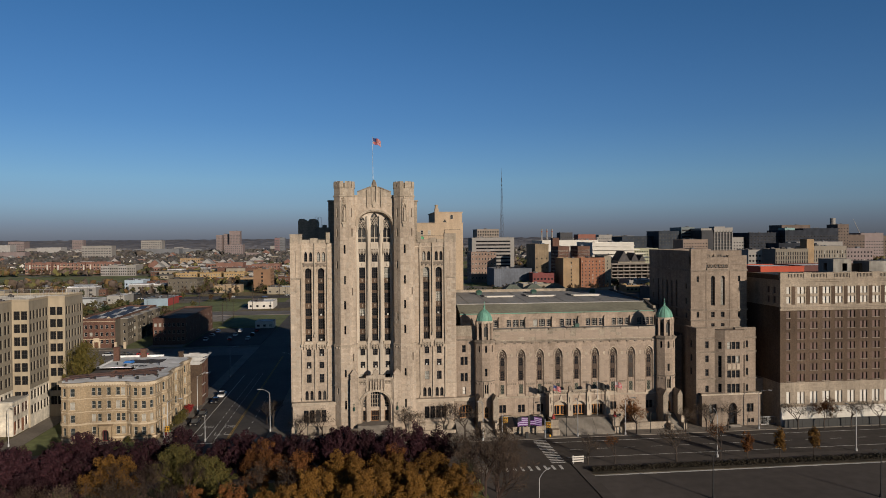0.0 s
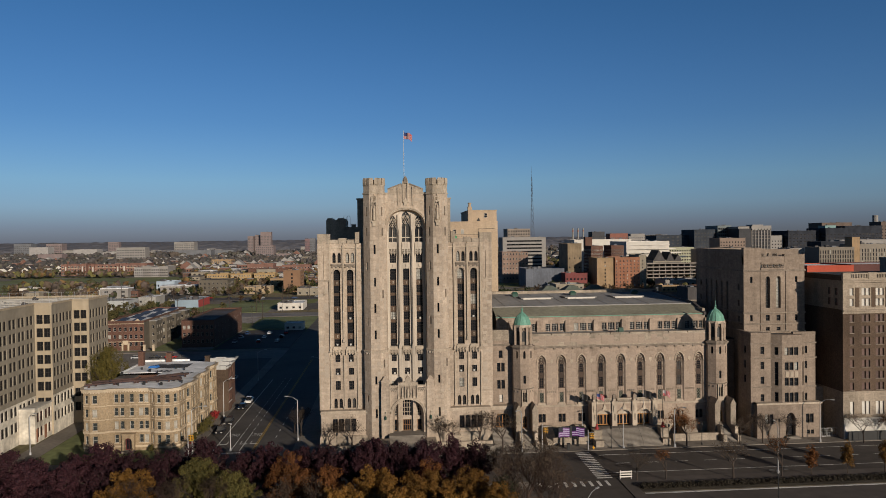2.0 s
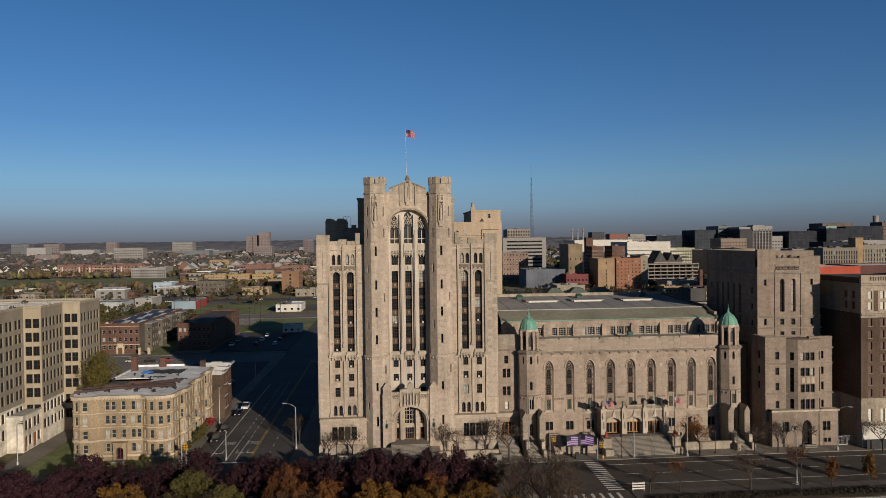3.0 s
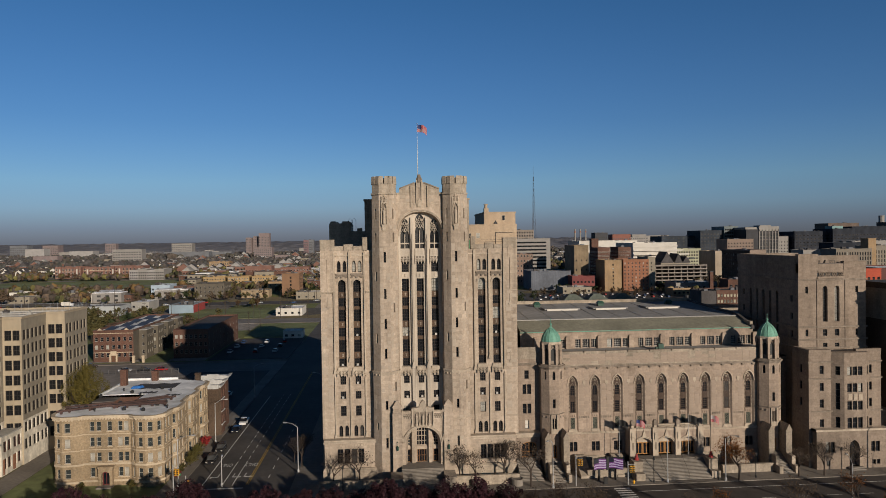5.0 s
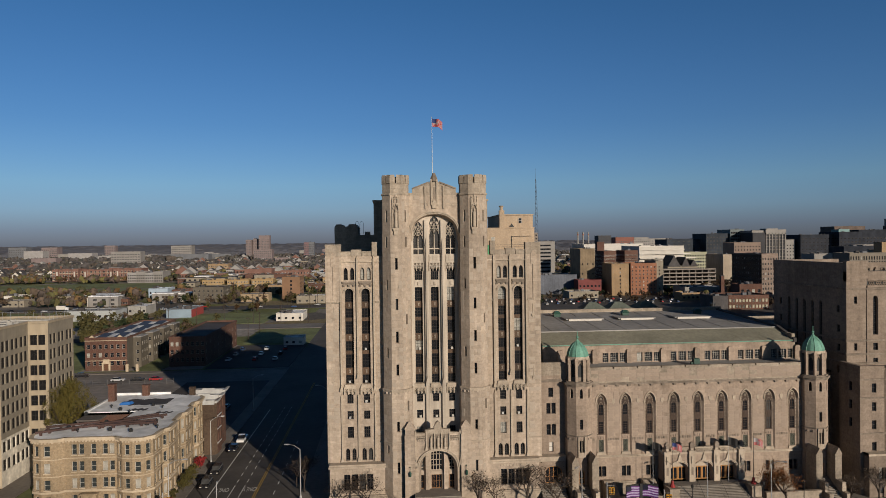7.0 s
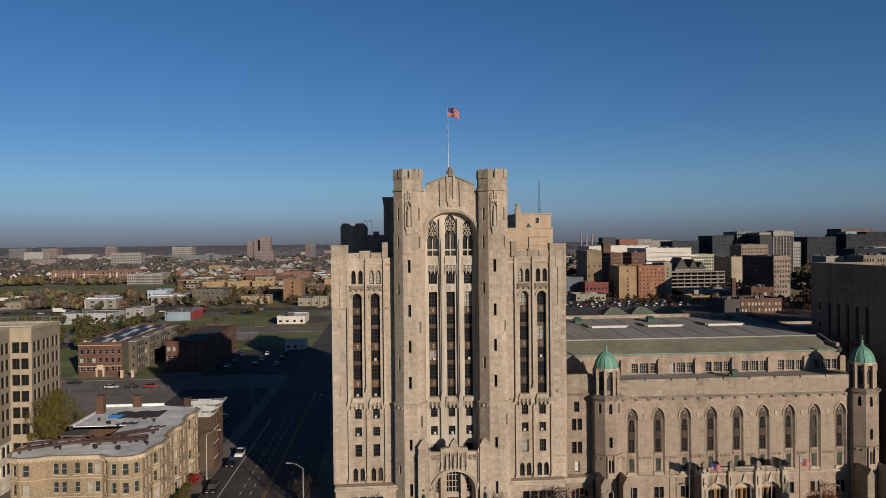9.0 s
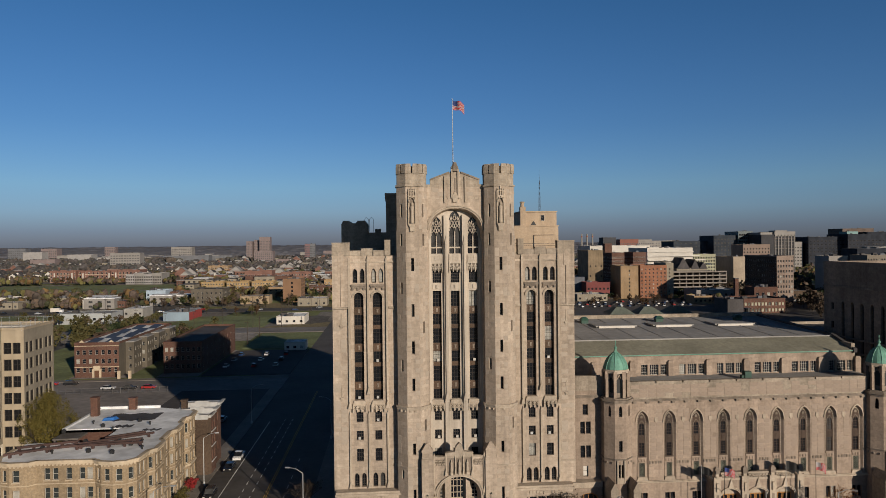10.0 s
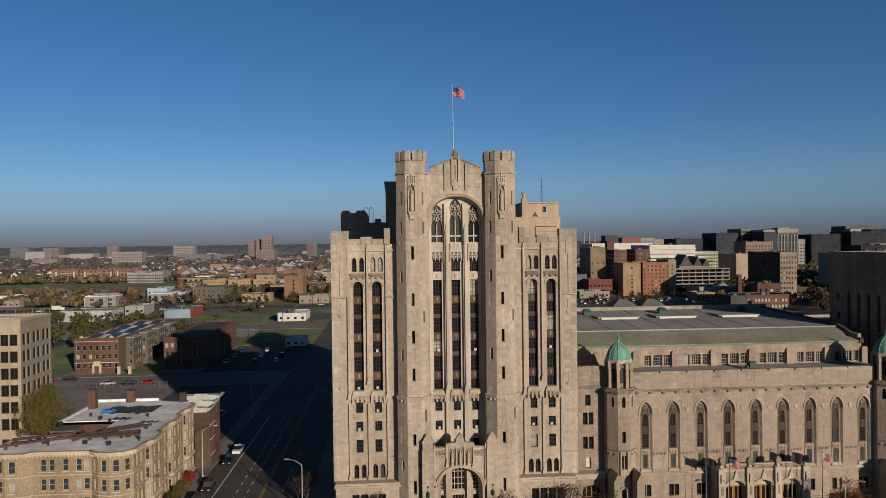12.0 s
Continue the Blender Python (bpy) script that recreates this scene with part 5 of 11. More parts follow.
for i, x in enumerate(AX):
    back = HY + 0.42
    window(hall, x, back - 0.02, 12.1, SOUTH, 1.62, 7.9, "point", 6.1, cols=1, rows=1, bar=0.2, frame_mat=HALL_BRONZE, glass=GLASS_PLAIN)
    g = Geo().box(x - 0.62, x + 0.62, back - 0.08, back + 0.03, 14.6, 16.0).box(x - 0.3, x + 0.3, back - 0.13, back - 0.08, 14.8, 15.8).box(x - 0.18, x + 0.18, back - 0.17, back - 0.13, 14.95, 15.65)
    g.plate([(x - 0.62, 18.0), (x + 0.62, 18.0), (x + 0.5, 18.9), (x, 19.7), (x - 0.5, 18.9)], back - 0.05, back + 0.03)
    for dx in (-0.52, 0.52):
        g.box(x + dx - 0.08, x + dx + 0.08, back - 0.1, back + 0.03, 12.3, 18.0)
    for z in (12.75, 13.2, 13.65, 14.1, 16.5, 16.95, 17.4):
        g.box(x - 0.46, x + 0.46, back - 0.03, back + 0.03, z, z + 0.07)
    g.box(x - 0.03, x + 0.03, back - 0.03, back + 0.03, 12.3, 18.0)
    part("bronze_screen", g, HALL_BRONZE, hall, "pierced brown bronze window screen")
    g = ribs(Geo(), [(x - 0.6, 17.2), (x - 0.5, 17.9), (x - 0.22, 18.35), (x, 18.6), (x + 0.22, 18.35), (x + 0.5, 17.9), (x + 0.6, 17.2)], 0.1, back - 0.14, back)
    g.lathe([(0.26, 0), (0.26, 0.1)], 0, 0, 10)
    n = len(g.v)
    g.v[n - 20:] = [(x + a, back - 0.14 + c, 19.2 + b) for a, b, c in g.v[n - 20:]]
    part("screen_tracery", g, TRIM_DARK, hall, "pale carved tracery head")
    g = Geo()
    edge = outline(x - 0.74, x + 0.74, 12.2, 19.85, "point", 18.2)
    for (ax, az), (bx, bz) in zip(edge[1:], edge[2:] + edge[:1]):
        m = max(1, int(math.hypot(bx - ax, bz - az) / 0.3))
        for k in range(m):
            px, pz = ax + (bx - ax) * (k + 0.5) / m, az + (bz - az) * (k + 0.5) / m
            g.box(px - 0.06, px + 0.06, back - 0.09, back - 0.02, pz - 0.08, pz + 0.08)
    tagged(part("beading", g, TRIM, hall, "row of pale stone beads"), kind="stuff")
    window(hall, x, back - 0.04, 8.7, SOUTH, 1.0, 2.4, cols=1, rows=1, glass=GLASS_PLAIN, bar=0.08)
    for q in (-1, 1):
        part("grille_jamb", Geo().box(x + min(q * 0.5, q * 0.84), x + max(q * 0.5, q * 0.84), back - 0.16, back + 0.02, 8.0, 11.1), LIME_HALL, hall)
    g = Geo()
    for k in range(3):
        zc = 9.12 + 0.76 * k
        ribs(g, [(x - 0.46, zc), (x, zc + 0.38), (x + 0.46, zc), (x, zc - 0.38), (x - 0.46, zc)], 0.09, back - 0.12, back - 0.03)
        ribs(g, [(x - 0.46, zc - 0.38), (x + 0.46, zc + 0.38)], 0.06, back - 0.1, back - 0.03)
        ribs(g, [(x - 0.46, zc + 0.38), (x + 0.46, zc - 0.38)], 0.06, back - 0.1, back - 0.03)
    part("grille", g, GRILLE_GREEN, hall, "pierced grey-green metal grille")
    g = Geo().box(x - 0.82, x + 0.82, back - 0.12, back, 11.1, 12.1).box(x - 0.8, x + 0.8, back - 0.24, back, 11.85, 12.1)
    for k in (-0.5, 0, 0.5):
        g.lathe([(0.17, 11.3), (0.2, 11.5), (0.12, 11.75)], x + k, back - 0.12, 7)
    part("carved_sill", g, LIME_HALL, hall)
    g = Geo().plate([(x - 1.2, 7.6), (x + 1.2, 7.6), (x + 0.82, 8.7), (x - 0.82, 8.7)], HY - 0.06, HY + 0.4)
    part("sloping_sill", g, TRIM, hall)
    # hood mould
    ol = outline(x - 1.3, x + 1.3, 8, 20.6, "point", 18.3)[2:]
    il = outline(x - 1.15, x + 1.15, 8, 20.35, "point", 18.3)[2:]
    g = Geo()
    arch_band(g, ol, il, HY - 0.16, HY + 0.02)
    part("hood_mould", g, TRIM, hall)
    if i not in (3, 4, 5):
        for dx in (-0.47, 0.47):
            window(hall, x + dx, HY + 0.3, 3.85, SOUTH, 0.84, 2.05, rows=2)
for i in range(8):
    x = (AX[i] + AX[i + 1]) / 2
    part("shield", Geo().plate([(x - 0.3, 18.6), (x, 18.2), (x + 0.3, 18.6), (x + 0.3, 19.2), (x - 0.3, 19.2)], HY - 0.1, HY), TRIM, hall)
g = Geo()
for k in range(88):
    a = HX0 + 0.4 + 0.49 * k
    if min(abs(a - x) for x in AX) > 1.3:
        g.box(a - 0.14, a + 0.14, HY - 0.1, HY, 11.05, 11.5)
tagged(part("carved_frieze", g, TRIM_DARK, hall), kind="stuff")
string_course(hall, HX0, HX1, HY, 22.1, 0.4, 0.38, TRIM_DARK)
for k in range(19):
    a = HX0 + 1.0 + 2.33 * k
    part("corbel", Geo().prism([(a - 0.22, HY - 0.22), (a + 0.22, HY - 0.22), (a + 0.22, HY), (a - 0.22, HY)], 21.7, 21.85, 1.2).prism([(a - 0.3, HY - 0.34), (a + 0.3, HY - 0.34), (a + 0.3, HY), (a - 0.3, HY)], 21.85, 22.1), TRIM_DARK, hall)
string_course(hall, HX0, HX1, HY, 7.75, 0.35, 0.45)
part("plinth", Geo().box(HX0, HX1, HY - 0.4, HY, 0, 2.6).box(HX0, HX1, HY - 0.25, HY, 2.6, 2.9), LIME_OLD, hall)
part("upper_wall", Geo().box(HX0, HX1, HY - 0.06, HY + 0.9, 22.5, 25.2), LIME_OLD, hall)
for k in range(9):
    a0, a1 = HX0 + 4.88 * k, HX0 + 4.88 * (k + 1)
    part("merlon", Geo().box(a0 + 0.12, a1 - 0.12, HY - 0.1, HY + 0.9, 25.2, 25.55), LIME_OLD, hall)
part("gutter_roof", Geo().box(26.5, HX1 + 3, HY + 0.9, 186.2, 24.3, 24.9), ROOF_GREY, hall)
# clerestory
CY = 185.9
starts = []
for k in range(-1, 6):
    base = 37.4 + 7.35 * k
    for a, w in ((1.75, 1.2), (3.4, 1.65), (5.45, 1.2)):
        if base + a > 30:
            starts.append((base + a, w))
g = Geo().wall((26.4, CY, 24.5), SOUTH, 54.1, 4.2, [(a - 26.4, a + w - 26.4, 0.55, 2.5) for a, w in starts], 0.3)
g.wall((80.5, CY, 24.5), EAST, 32, 4.2)
part("clerestory_wall", g, LIME_HALL, hall)
for a, w in starts:
    window(hall, a + w / 2, CY + 0.26, 25.05, SOUTH, w, 1.95, cols=4 if w > 1.4 else 3, rows=4, frame_mat=FRAME_PALE, bar=0.06)
for k in range(-1, 7):
    x = 37.4 + 7.35 * k
    if x > 28:
        part("clerestory_pier", Geo().box(x - 0.55, x + 0.55, CY - 0.5, CY, 24.5, 27.5).prism([(x - 0.55, CY - 0.5), (x + 0.55, CY - 0.5), (x + 0.55, CY), (x - 0.55, CY)], 27.5, 27.8, 0.7), LIME_HALL, hall)
part("gutter", Geo().box(26.3, 80.7, CY - 0.35, CY + 0.1, 28.72, 28.9), COPPER, hall, "green copper gutter")
part("eaves_wall", Geo().box(26.4, 80.5, CY - 0.05, CY + 0.2, 28.0, 28.6), LIME_HALL, hall)
def roof_plane(x0, x1, ya, za, yb, zb, t=0.25):
    g = Geo()
    n = len(g.v)
    g.v.extend([(x0, ya, za), (x1, ya, za), (x1, yb, zb), (x0, yb, zb), (x0, ya, za - t), (x1, ya, za - t), (x1, yb, zb - t), (x0, yb, zb - t)])
    for q in ((0, 1, 2, 3), (7, 6, 5, 4), (4, 5, 1, 0), (5, 6, 2, 1), (6, 7, 3, 2), (7, 4, 0, 3)):
        g.f.append(q)
        g.s.append(0)
    return g


part("lower_roof", roof_plane(26.4, 80.6, 185.6, 28.95, 192.3, 30.75), ROOF_GREEN, hall, "grey-green slate slope")
part("upper_roof", roof_plane(26.4, 80.6, 192.3, 30.8, 221.0, 31.9), ROOF_GREY, hall, "flat grey felt roof")
SEAM = surface("roof_seam_felt", (0.222, 0.213, 0.202), amount=0.25)
part("roof_kerb", Geo().box(26.4, 80.6, 192.15, 192.5, 30.75, 30.98), ROOF_GREY, hall)
for k in range(9):
    x = 30 + 5.6 * k
    part("roof_seam", roof_plane(x, x + 0.12, 192.5, 30.86, 220.5, 31.96, 0.1), SEAM, hall)
part("rear_parapet", Geo().box(26.4, 82, 221, 221.8, 30.5, 32.5).box(26.4, 82, 220.9, 221.9, 32.5, 32.7), LIME_OLD, hall)
g = Geo()
for ya, za, yb, zb in ((185.4, 29.3, 192.3, 31.3), (192.3, 31.3, 221, 32.3)):
    q = roof_plane(80.6, 81.3, ya, za, yb, zb, 0.8)
    n = len(g.v)
    g.v += q.v
    g.f += [tuple(n + i for i in f) for f in q.f]
    g.s += q.s
part("gable_coping", g, ROOF_DARK, hall)
part("gable_wall", Geo().box(80.5, 81.2, 186, 221, 20, 30.2), LIME_OLD, hall)
for x, y in ((41.5, 207), (54.3, 207), (68.3, 207)):
    z = 30.8 + (y - 192.3) * 0.0383
    part("skylight", Geo().box(x - 4.0, x + 4.0, y, y + 0.3, z, z + 0.42, 0).box(x - 4.6, x + 4.6, y + 0.3, y + 5.5, z + 0.2, z + 0.5, 1), [BOARD_WHITE, ROOF_GREY], hall, "low roof skylight with a white front")
for x in (36.4, 53.8, 72.6):
    part("roof_vent", Geo().box(x - 0.8, x + 0.8, 214, 215.4, 31.2, 32.4).prism([(x - 1, 213.8), (x + 1, 213.8), (x + 1, 215.6), (x - 1, 215.6)], 32.4, 33.0, 0.5), DARK_GREEN, hall, "dark green metal roof vent")
part("roof_unit", Geo().box(56.5, 57.7, 180.5, 181.6, 24.9, 26.3).box(56.0, 56.5, 180.7, 181.4, 24.9, 25.6), DARK_GREEN, hall, "dark green metal roof fan")

# the link between tower and hall
before = set(hall.children)
part("link_wall", Geo().box(24.2, 24.7, 181.4, 183, 0, 26.0), LIME_HALL, hall)
g = Geo().wall((24.7, 181.4, 0), SOUTH, 5.6, 26.0, [(1.95, 2.9, 19.1, 21.0), (1.5, 2.35, 15.7, 17.9), (2.55, 3.4, 15.7, 17.9), (1.5, 2.35, 11.4, 13.6), (2.55, 3.4, 11.4, 13.6), (2.0, 2.9, 8.0, 9.9)], 0.35)
part("link_wall", g, LIME_HALL, hall)
for a, w, z, h in ((1.95, 0.95, 19.1, 1.9), (1.5, 0.85, 15.7, 2.2), (2.55, 0.85, 15.7, 2.2), (1.5, 0.85, 11.4, 2.2), (2.55, 0.85, 11.4, 2.2)):
    window(hall, 24.7 + a + w / 2, 181.7, z, SOUTH, w, h, rows=2, glass=GLASS_PLAIN)
window(hall, 24.7 + 2.45, 181.7, 8.0, SOUTH, 0.9, 1.9, rows=2, glass=BOARD_WHITE, label="window with a drawn white blind")
string_course(hall, 24.7, 30, 181.4, 22.2, 0.5, 0.35, TRIM_DARK)
part("link_parapet", Geo().box(24.7, 30, 181.35, 182.2, 23.5, 26.1), LIME_OLD, hall)
# link set forward, again scaled about the camera's end position
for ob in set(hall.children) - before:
    ob.location = ob.location * 0.978 + (CAM_END - hall.location) * 0.022
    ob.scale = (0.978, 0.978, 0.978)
g = Geo().wall((23.2, 177.0, 0), SOUTH, 5.6, 7.6, [(1.6, 4.9, 3.2, 6.6, "round", 5.6, 0.5, 0.0)], 0.5)
g.wall((23.2, 181.4, 0), WEST, 4.4, 7.6).wall((28.8, 177.0, 0), EAST, 4.4, 7.6)
part("side_porch", g, LIME_HALL, hall)
part("side_porch_top", Geo().box(23.1, 28.9, 176.8, 181.4, 7.6, 8.5), TRIM, hall)
window(hall, 26.45, 177.42, 3.2, SOUTH, 3.3, 3.3, "round", 2.4, cols=4, rows=2, frame_mat=OAK, bar=0.15, glass=GLASS_PLAIN, name="door", label="golden oak doors under an arched fanlight")
for k in range(16):
    part("step", Geo().box(23.6, 28.4, 171.2 + 0.36 * k, 177.2, 0.14 + 0.19 * k, 0.328 + 0.19 * k), CONCRETE, hall)

# copper-domed turrets
def domed_turret(cx):
    t = thing("domed_turret", "octagonal limestone stair turret with a verdigris copper dome", "turret", (cx, 177.8, 0), "domed turrets")
    cy = 177.8
    pts = octagon(cx, cy, 2.45)
    g = Geo()
    for k in range(8):
        a, b = pts[k], pts[(k + 1) % 8]
        w = math.hypot(b[0] - a[0], b[1] - a[1])
        u = ((b[0] - a[0]) / w, (b[1] - a[1]) / w)
        ny, nx = -u[0], u[1]
        hs = []
        if ny < -0.95:
            hs = [(w / 2 - 0.55, w / 2 + 0.55, 3.3, 6.2, "round", 5.5, 0.4, 0.0), (w / 2 - 0.3, w / 2 + 0.3, 14.0, 15.9), (w / 2 - 0.3, w / 2 + 0.3, 20.0, 21.9, "point", 21.2, 0.35, 0.0), (w / 2 - 0.42, w / 2 + 0.42, 9.6, 11.8, "rect", None, 0.35, 0.0)]
        elif ny < -0.3:
            hs = [(w / 2 - 0.3, w / 2 + 0.3, 20.0, 21.9, "point", 21.2, 0.35, 0.0)]
        g.wall((*a, 0), u, w, 22.6, hs, 0.35)
        for h in hs:
            door = h[2] < 4
            window(t, a[0] + u[0] * w / 2 - nx * 0.33, a[1] + u[1] * w / 2 - ny * 0.33, h[2], u, h[1] - h[0], h[3] - h[2], h[4] if len(h) > 4 else "rect", (h[5] - h[2]) if len(h) > 4 and h[5] else None,
                   cols=2 if door or h[3] - h[2] > 2.1 else 1, rows=2, frame_mat=OAK if door else FRAME_DARK, bar=0.12 if door else 0.06, glass=GLASS_PLAIN, name="door" if door else "window", label="golden oak turret door" if door else "")
    part("shaft", g, LIME_HALL, t)
    part("band", Geo().prism(octagon(cx, cy, 2.55), 12.6, 12.85), TRIM_DARK, t)
    part("cornice", Geo().prism(octagon(cx, cy, 2.62), 22.3, 22.6).prism(octagon(cx, cy, 2.85), 22.6, 22.95).prism(octagon(cx, cy, 2.5), 22.95, 23.2), TRIM_DARK, t)
    g = Geo()
    for k in range(16):
        a = 2 * math.pi * k / 16 + 0.2
        g.box(cx + 2.5 * math.cos(a) - 0.15, cx + 2.5 * math.cos(a) + 0.15, cy + 2.5 * math.sin(a) - 0.1, cy + 2.5 * math.sin(a) + 0.1, 11.9, 12.25)
    part("carved_band", g, TRIM_DARK, t)
    g = Geo().box(cx - 0.75, cx - 0.5, cy - 2.75, cy - 2.4, 8.6, 12.6).box(cx + 0.5, cx + 0.75, cy - 2.75, cy - 2.4, 8.6, 12.6).box(cx - 0.5, cx + 0.5, cy - 2.7, cy - 2.45, 8.6, 9.6)
    g.box(cx - 0.06, cx + 0.06, cy - 2.6, cy - 2.4, 9.6, 11.8)
    part("window_surround", g, TRIM, t)
    # dark core and black plates stand in for shade inside the open belfry
    core = Geo().prism(octagon(cx, cy, 1.55), 22.9, 27.9)
    part("belfry_core", core, TRIM_DARK, t)
    for x, y in octagon(cx, cy, 1.88):
        part("belfry_pier", Geo().prism([(x - 0.24, y - 0.24), (x + 0.24, y - 0.24), (x + 0.24, y + 0.24), (x - 0.24, y + 0.24)], 23.1, 27.6).prism([(x - 0.32, y - 0.32), (x + 0.32, y - 0.32), (x + 0.32, y + 0.32), (x - 0.32, y + 0.32)], 26.4, 27.7), LIME_HALL, t)
    for k in range(8):
        a = math.pi / 4 * k
        px, py = cx + 1.74 * math.cos(a), cy + 1.74 * math.sin(a)
        ex, ey = -math.sin(a), math.cos(a)
        g = Geo()
        for s0, s1 in ((-0.5, 0.0), (0.5, 0.0)):
            g.tube((px + ex * s0, py + ey * s0, 26.2), (px + ex * s1, py + ey * s1, 27.1), 0.1, 0.08, 5)
        part("belfry_arch", g, LIME_HALL, t)
        part("louvre", Geo().prism([(px - ex * 0.36 - math.cos(a) * 0.16, py - ey * 0.36 - math.sin(a) * 0.16), (px + ex * 0.36 - math.cos(a) * 0.16, py + ey * 0.36 - math.sin(a) * 0.16), (px + ex * 0.36 - math.cos(a) * 0.3, py + ey * 0.36 - math.sin(a) * 0.3), (px - ex * 0.36 - math.cos(a) * 0.3, py - ey * 0.36 - math.sin(a) * 0.3)][::-1], 24.0, 26.6), BLACK, t, "black plate for the shade in a belfry opening")
    part("belfry_ring", Geo().prism(octagon(cx, cy, 2.1), 27.4, 28.0), TRIM, t)
    prof = [(2.02, 27.9), (2.1, 28.05), (2.02, 28.5), (1.82, 29.15), (1.42, 29.85), (0.92, 30.4), (0.38, 30.8), (0.16, 31.1), (0.13, 31.35)]
    dome = part("dome", Geo().lathe(prof, cx, cy, 16), COPPER, t, "ribbed verdigris copper dome")
    for k in range(8):
        a = 2 * math.pi * k / 8 + math.pi / 8
        g = Geo()
        for (r0, z0), (r1, z1) in zip(prof[:-1], prof[1:]):
            g.tube((cx + r0 * math.cos(a), cy + r0 * math.sin(a), z0), (cx + r1 * math.cos(a), cy + r1 * math.sin(a), z1), 0.07, 0.07, 4)
        rib = part("rib", g, COPPER, dome)
    part("finial", Geo().lathe([(0.1, 31.3), (0.28, 31.5), (0.28, 31.7), (0.08, 31.9), (0.05, 32.5), (0.12, 32.6), (0.02, 32.9)], cx, cy, 8), COPPER, t, "green copper ball finial")
    for dx in (-1.95, 1.95):
        g = Geo().box(cx + dx - 0.65, cx + dx + 0.65, cy - 5.0, cy - 1.6, 0.14, 8.2)
        g.plate([(cx + dx - 0.75, 8.2), (cx + dx + 0.75, 8.2), (cx + dx, 9.6)], cy - 5.1, cy - 1.6)
        part("buttress", g, LIME_OLD, t, "gabled stone buttress")
    for k in range(16):
        part("step", Geo().box(cx - 1.3, cx + 1.3, 169.6 + 0.36 * k, 175.6, 0.14 + 0.19 * k, 0.328 + 0.19 * k), CONCRETE, t)
    for dx in (-1.75, 1.75):
        part("stair_cheek", Geo().box(cx + dx - 0.4, cx + dx + 0.4, 169.4, 172.8, 0.14, 1.7).box(cx + dx - 0.4, cx + dx + 0.4, 170.8, 172.8, 1.7, 3.4), LIME_OLD, t)


domed_turret(31.6)
domed_turret(80.1)

# portal with three doorways and its broad stair
PT = 175.2
cs = (51.0, 55.9, 60.8)
holes = [(x - 1.75 - 47.7, x + 1.75 - 47.7, 3.3, 7.1, "point", 5.9, 1.0, 0.2) for x in cs]
g = Geo().wall((47.7, PT, 0), SOUTH, 16.4, 8.6, holes, 1.0)
g.wall((64.1, PT, 0), EAST, 2.7, 8.6).wall((47.7, HY, 0), WEST, 2.7, 8.6)
part("portal_wall", g, LIME_HALL, hall)
part("portal_top", Geo().box(47.6, 64.2, PT - 0.1, HY, 8.6, 9.0), TRIM, hall)
for x in cs:
    d = thing("entrance_doors", "golden oak glazed double doors under a carved stone arch", "door", (x, PT + 0.9, 3.3), "portal doors")
    for dx in (-0.83, 0.83):
        window(d, x + dx, PT + 0.9, 3.32, SOUTH, 1.6, 2.55, cols=2, rows=1, frame_mat=OAK, bar=0.17, glass=GLASS_PLAIN, name="door_leaf")
    part("lunette", Geo().plate(outline(x - 1.6, x + 1.6, 5.9, 6.9, "point", 5.95), PT + 0.85, PT + 1.05), TRIM, hall, "carved stone lunette over the doors")
    part("hood", Geo().plate([(x - 0.5, 7.2), (x + 0.5, 7.2), (x, 8.9)], PT - 0.25, PT), TRIM, hall)
for x in (48.4, 53.4, 58.4, 63.4):
    g = Geo().box(x - 0.6, x + 0.6, PT - 0.5, PT, 3.3, 9.1).box(x - 0.66, x + 0.66, PT - 0.58, PT, 9.1, 9.35).box(x - 0.3, x + 0.3, PT - 0.4, PT, 9.35, 9.8)
    g.box(x - 0.25, x + 0.25, PT - 0.72, PT - 0.6, 6.8, 8.3)
    part("portal_pier", g, TRIM, hall)
for x in cs:
    g = Geo()
    for rr, dd in ((1.85, 0.14), (2.1, 0.24)):
        pts = outline(x - rr, x + rr, 3.3, 5.35 + rr, "point", 5.9)[2:]
        inn = outline(x - rr + 0.16, x + rr - 0.16, 3.3, 5.2 + rr, "point", 5.9)[2:]
        arch_band(g, pts, inn, PT - dd, PT + 0.02)
    part("arch_mould", g, TRIM, hall)
    # dark plate behind the ribs: painted shade for the pierced openings
    g = Geo().box(x - 1.75, x + 1.75, PT - 0.04, PT + 0.1, 9.0, 9.75, 1)
    for k in range(7):
        a = x - 1.5 + 0.5 * k
        ribs(g, [(a - 0.25, 9.05), (a, 9.7), (a + 0.25, 9.05)], 0.1, PT - 0.14, PT + 0.06)
        ribs(g, [(a - 0.25, 9.7), (a, 9.3), (a + 0.25, 9.7)], 0.08, PT - 0.12, PT + 0.06)
    g.box(x - 1.85, x + 1.85, PT - 0.18, PT + 0.3, 9.72, 9.95)
    part("pierced_parapet", g, [TRIM, TRIM_DARK], hall, "pierced stone parapet over the doors")
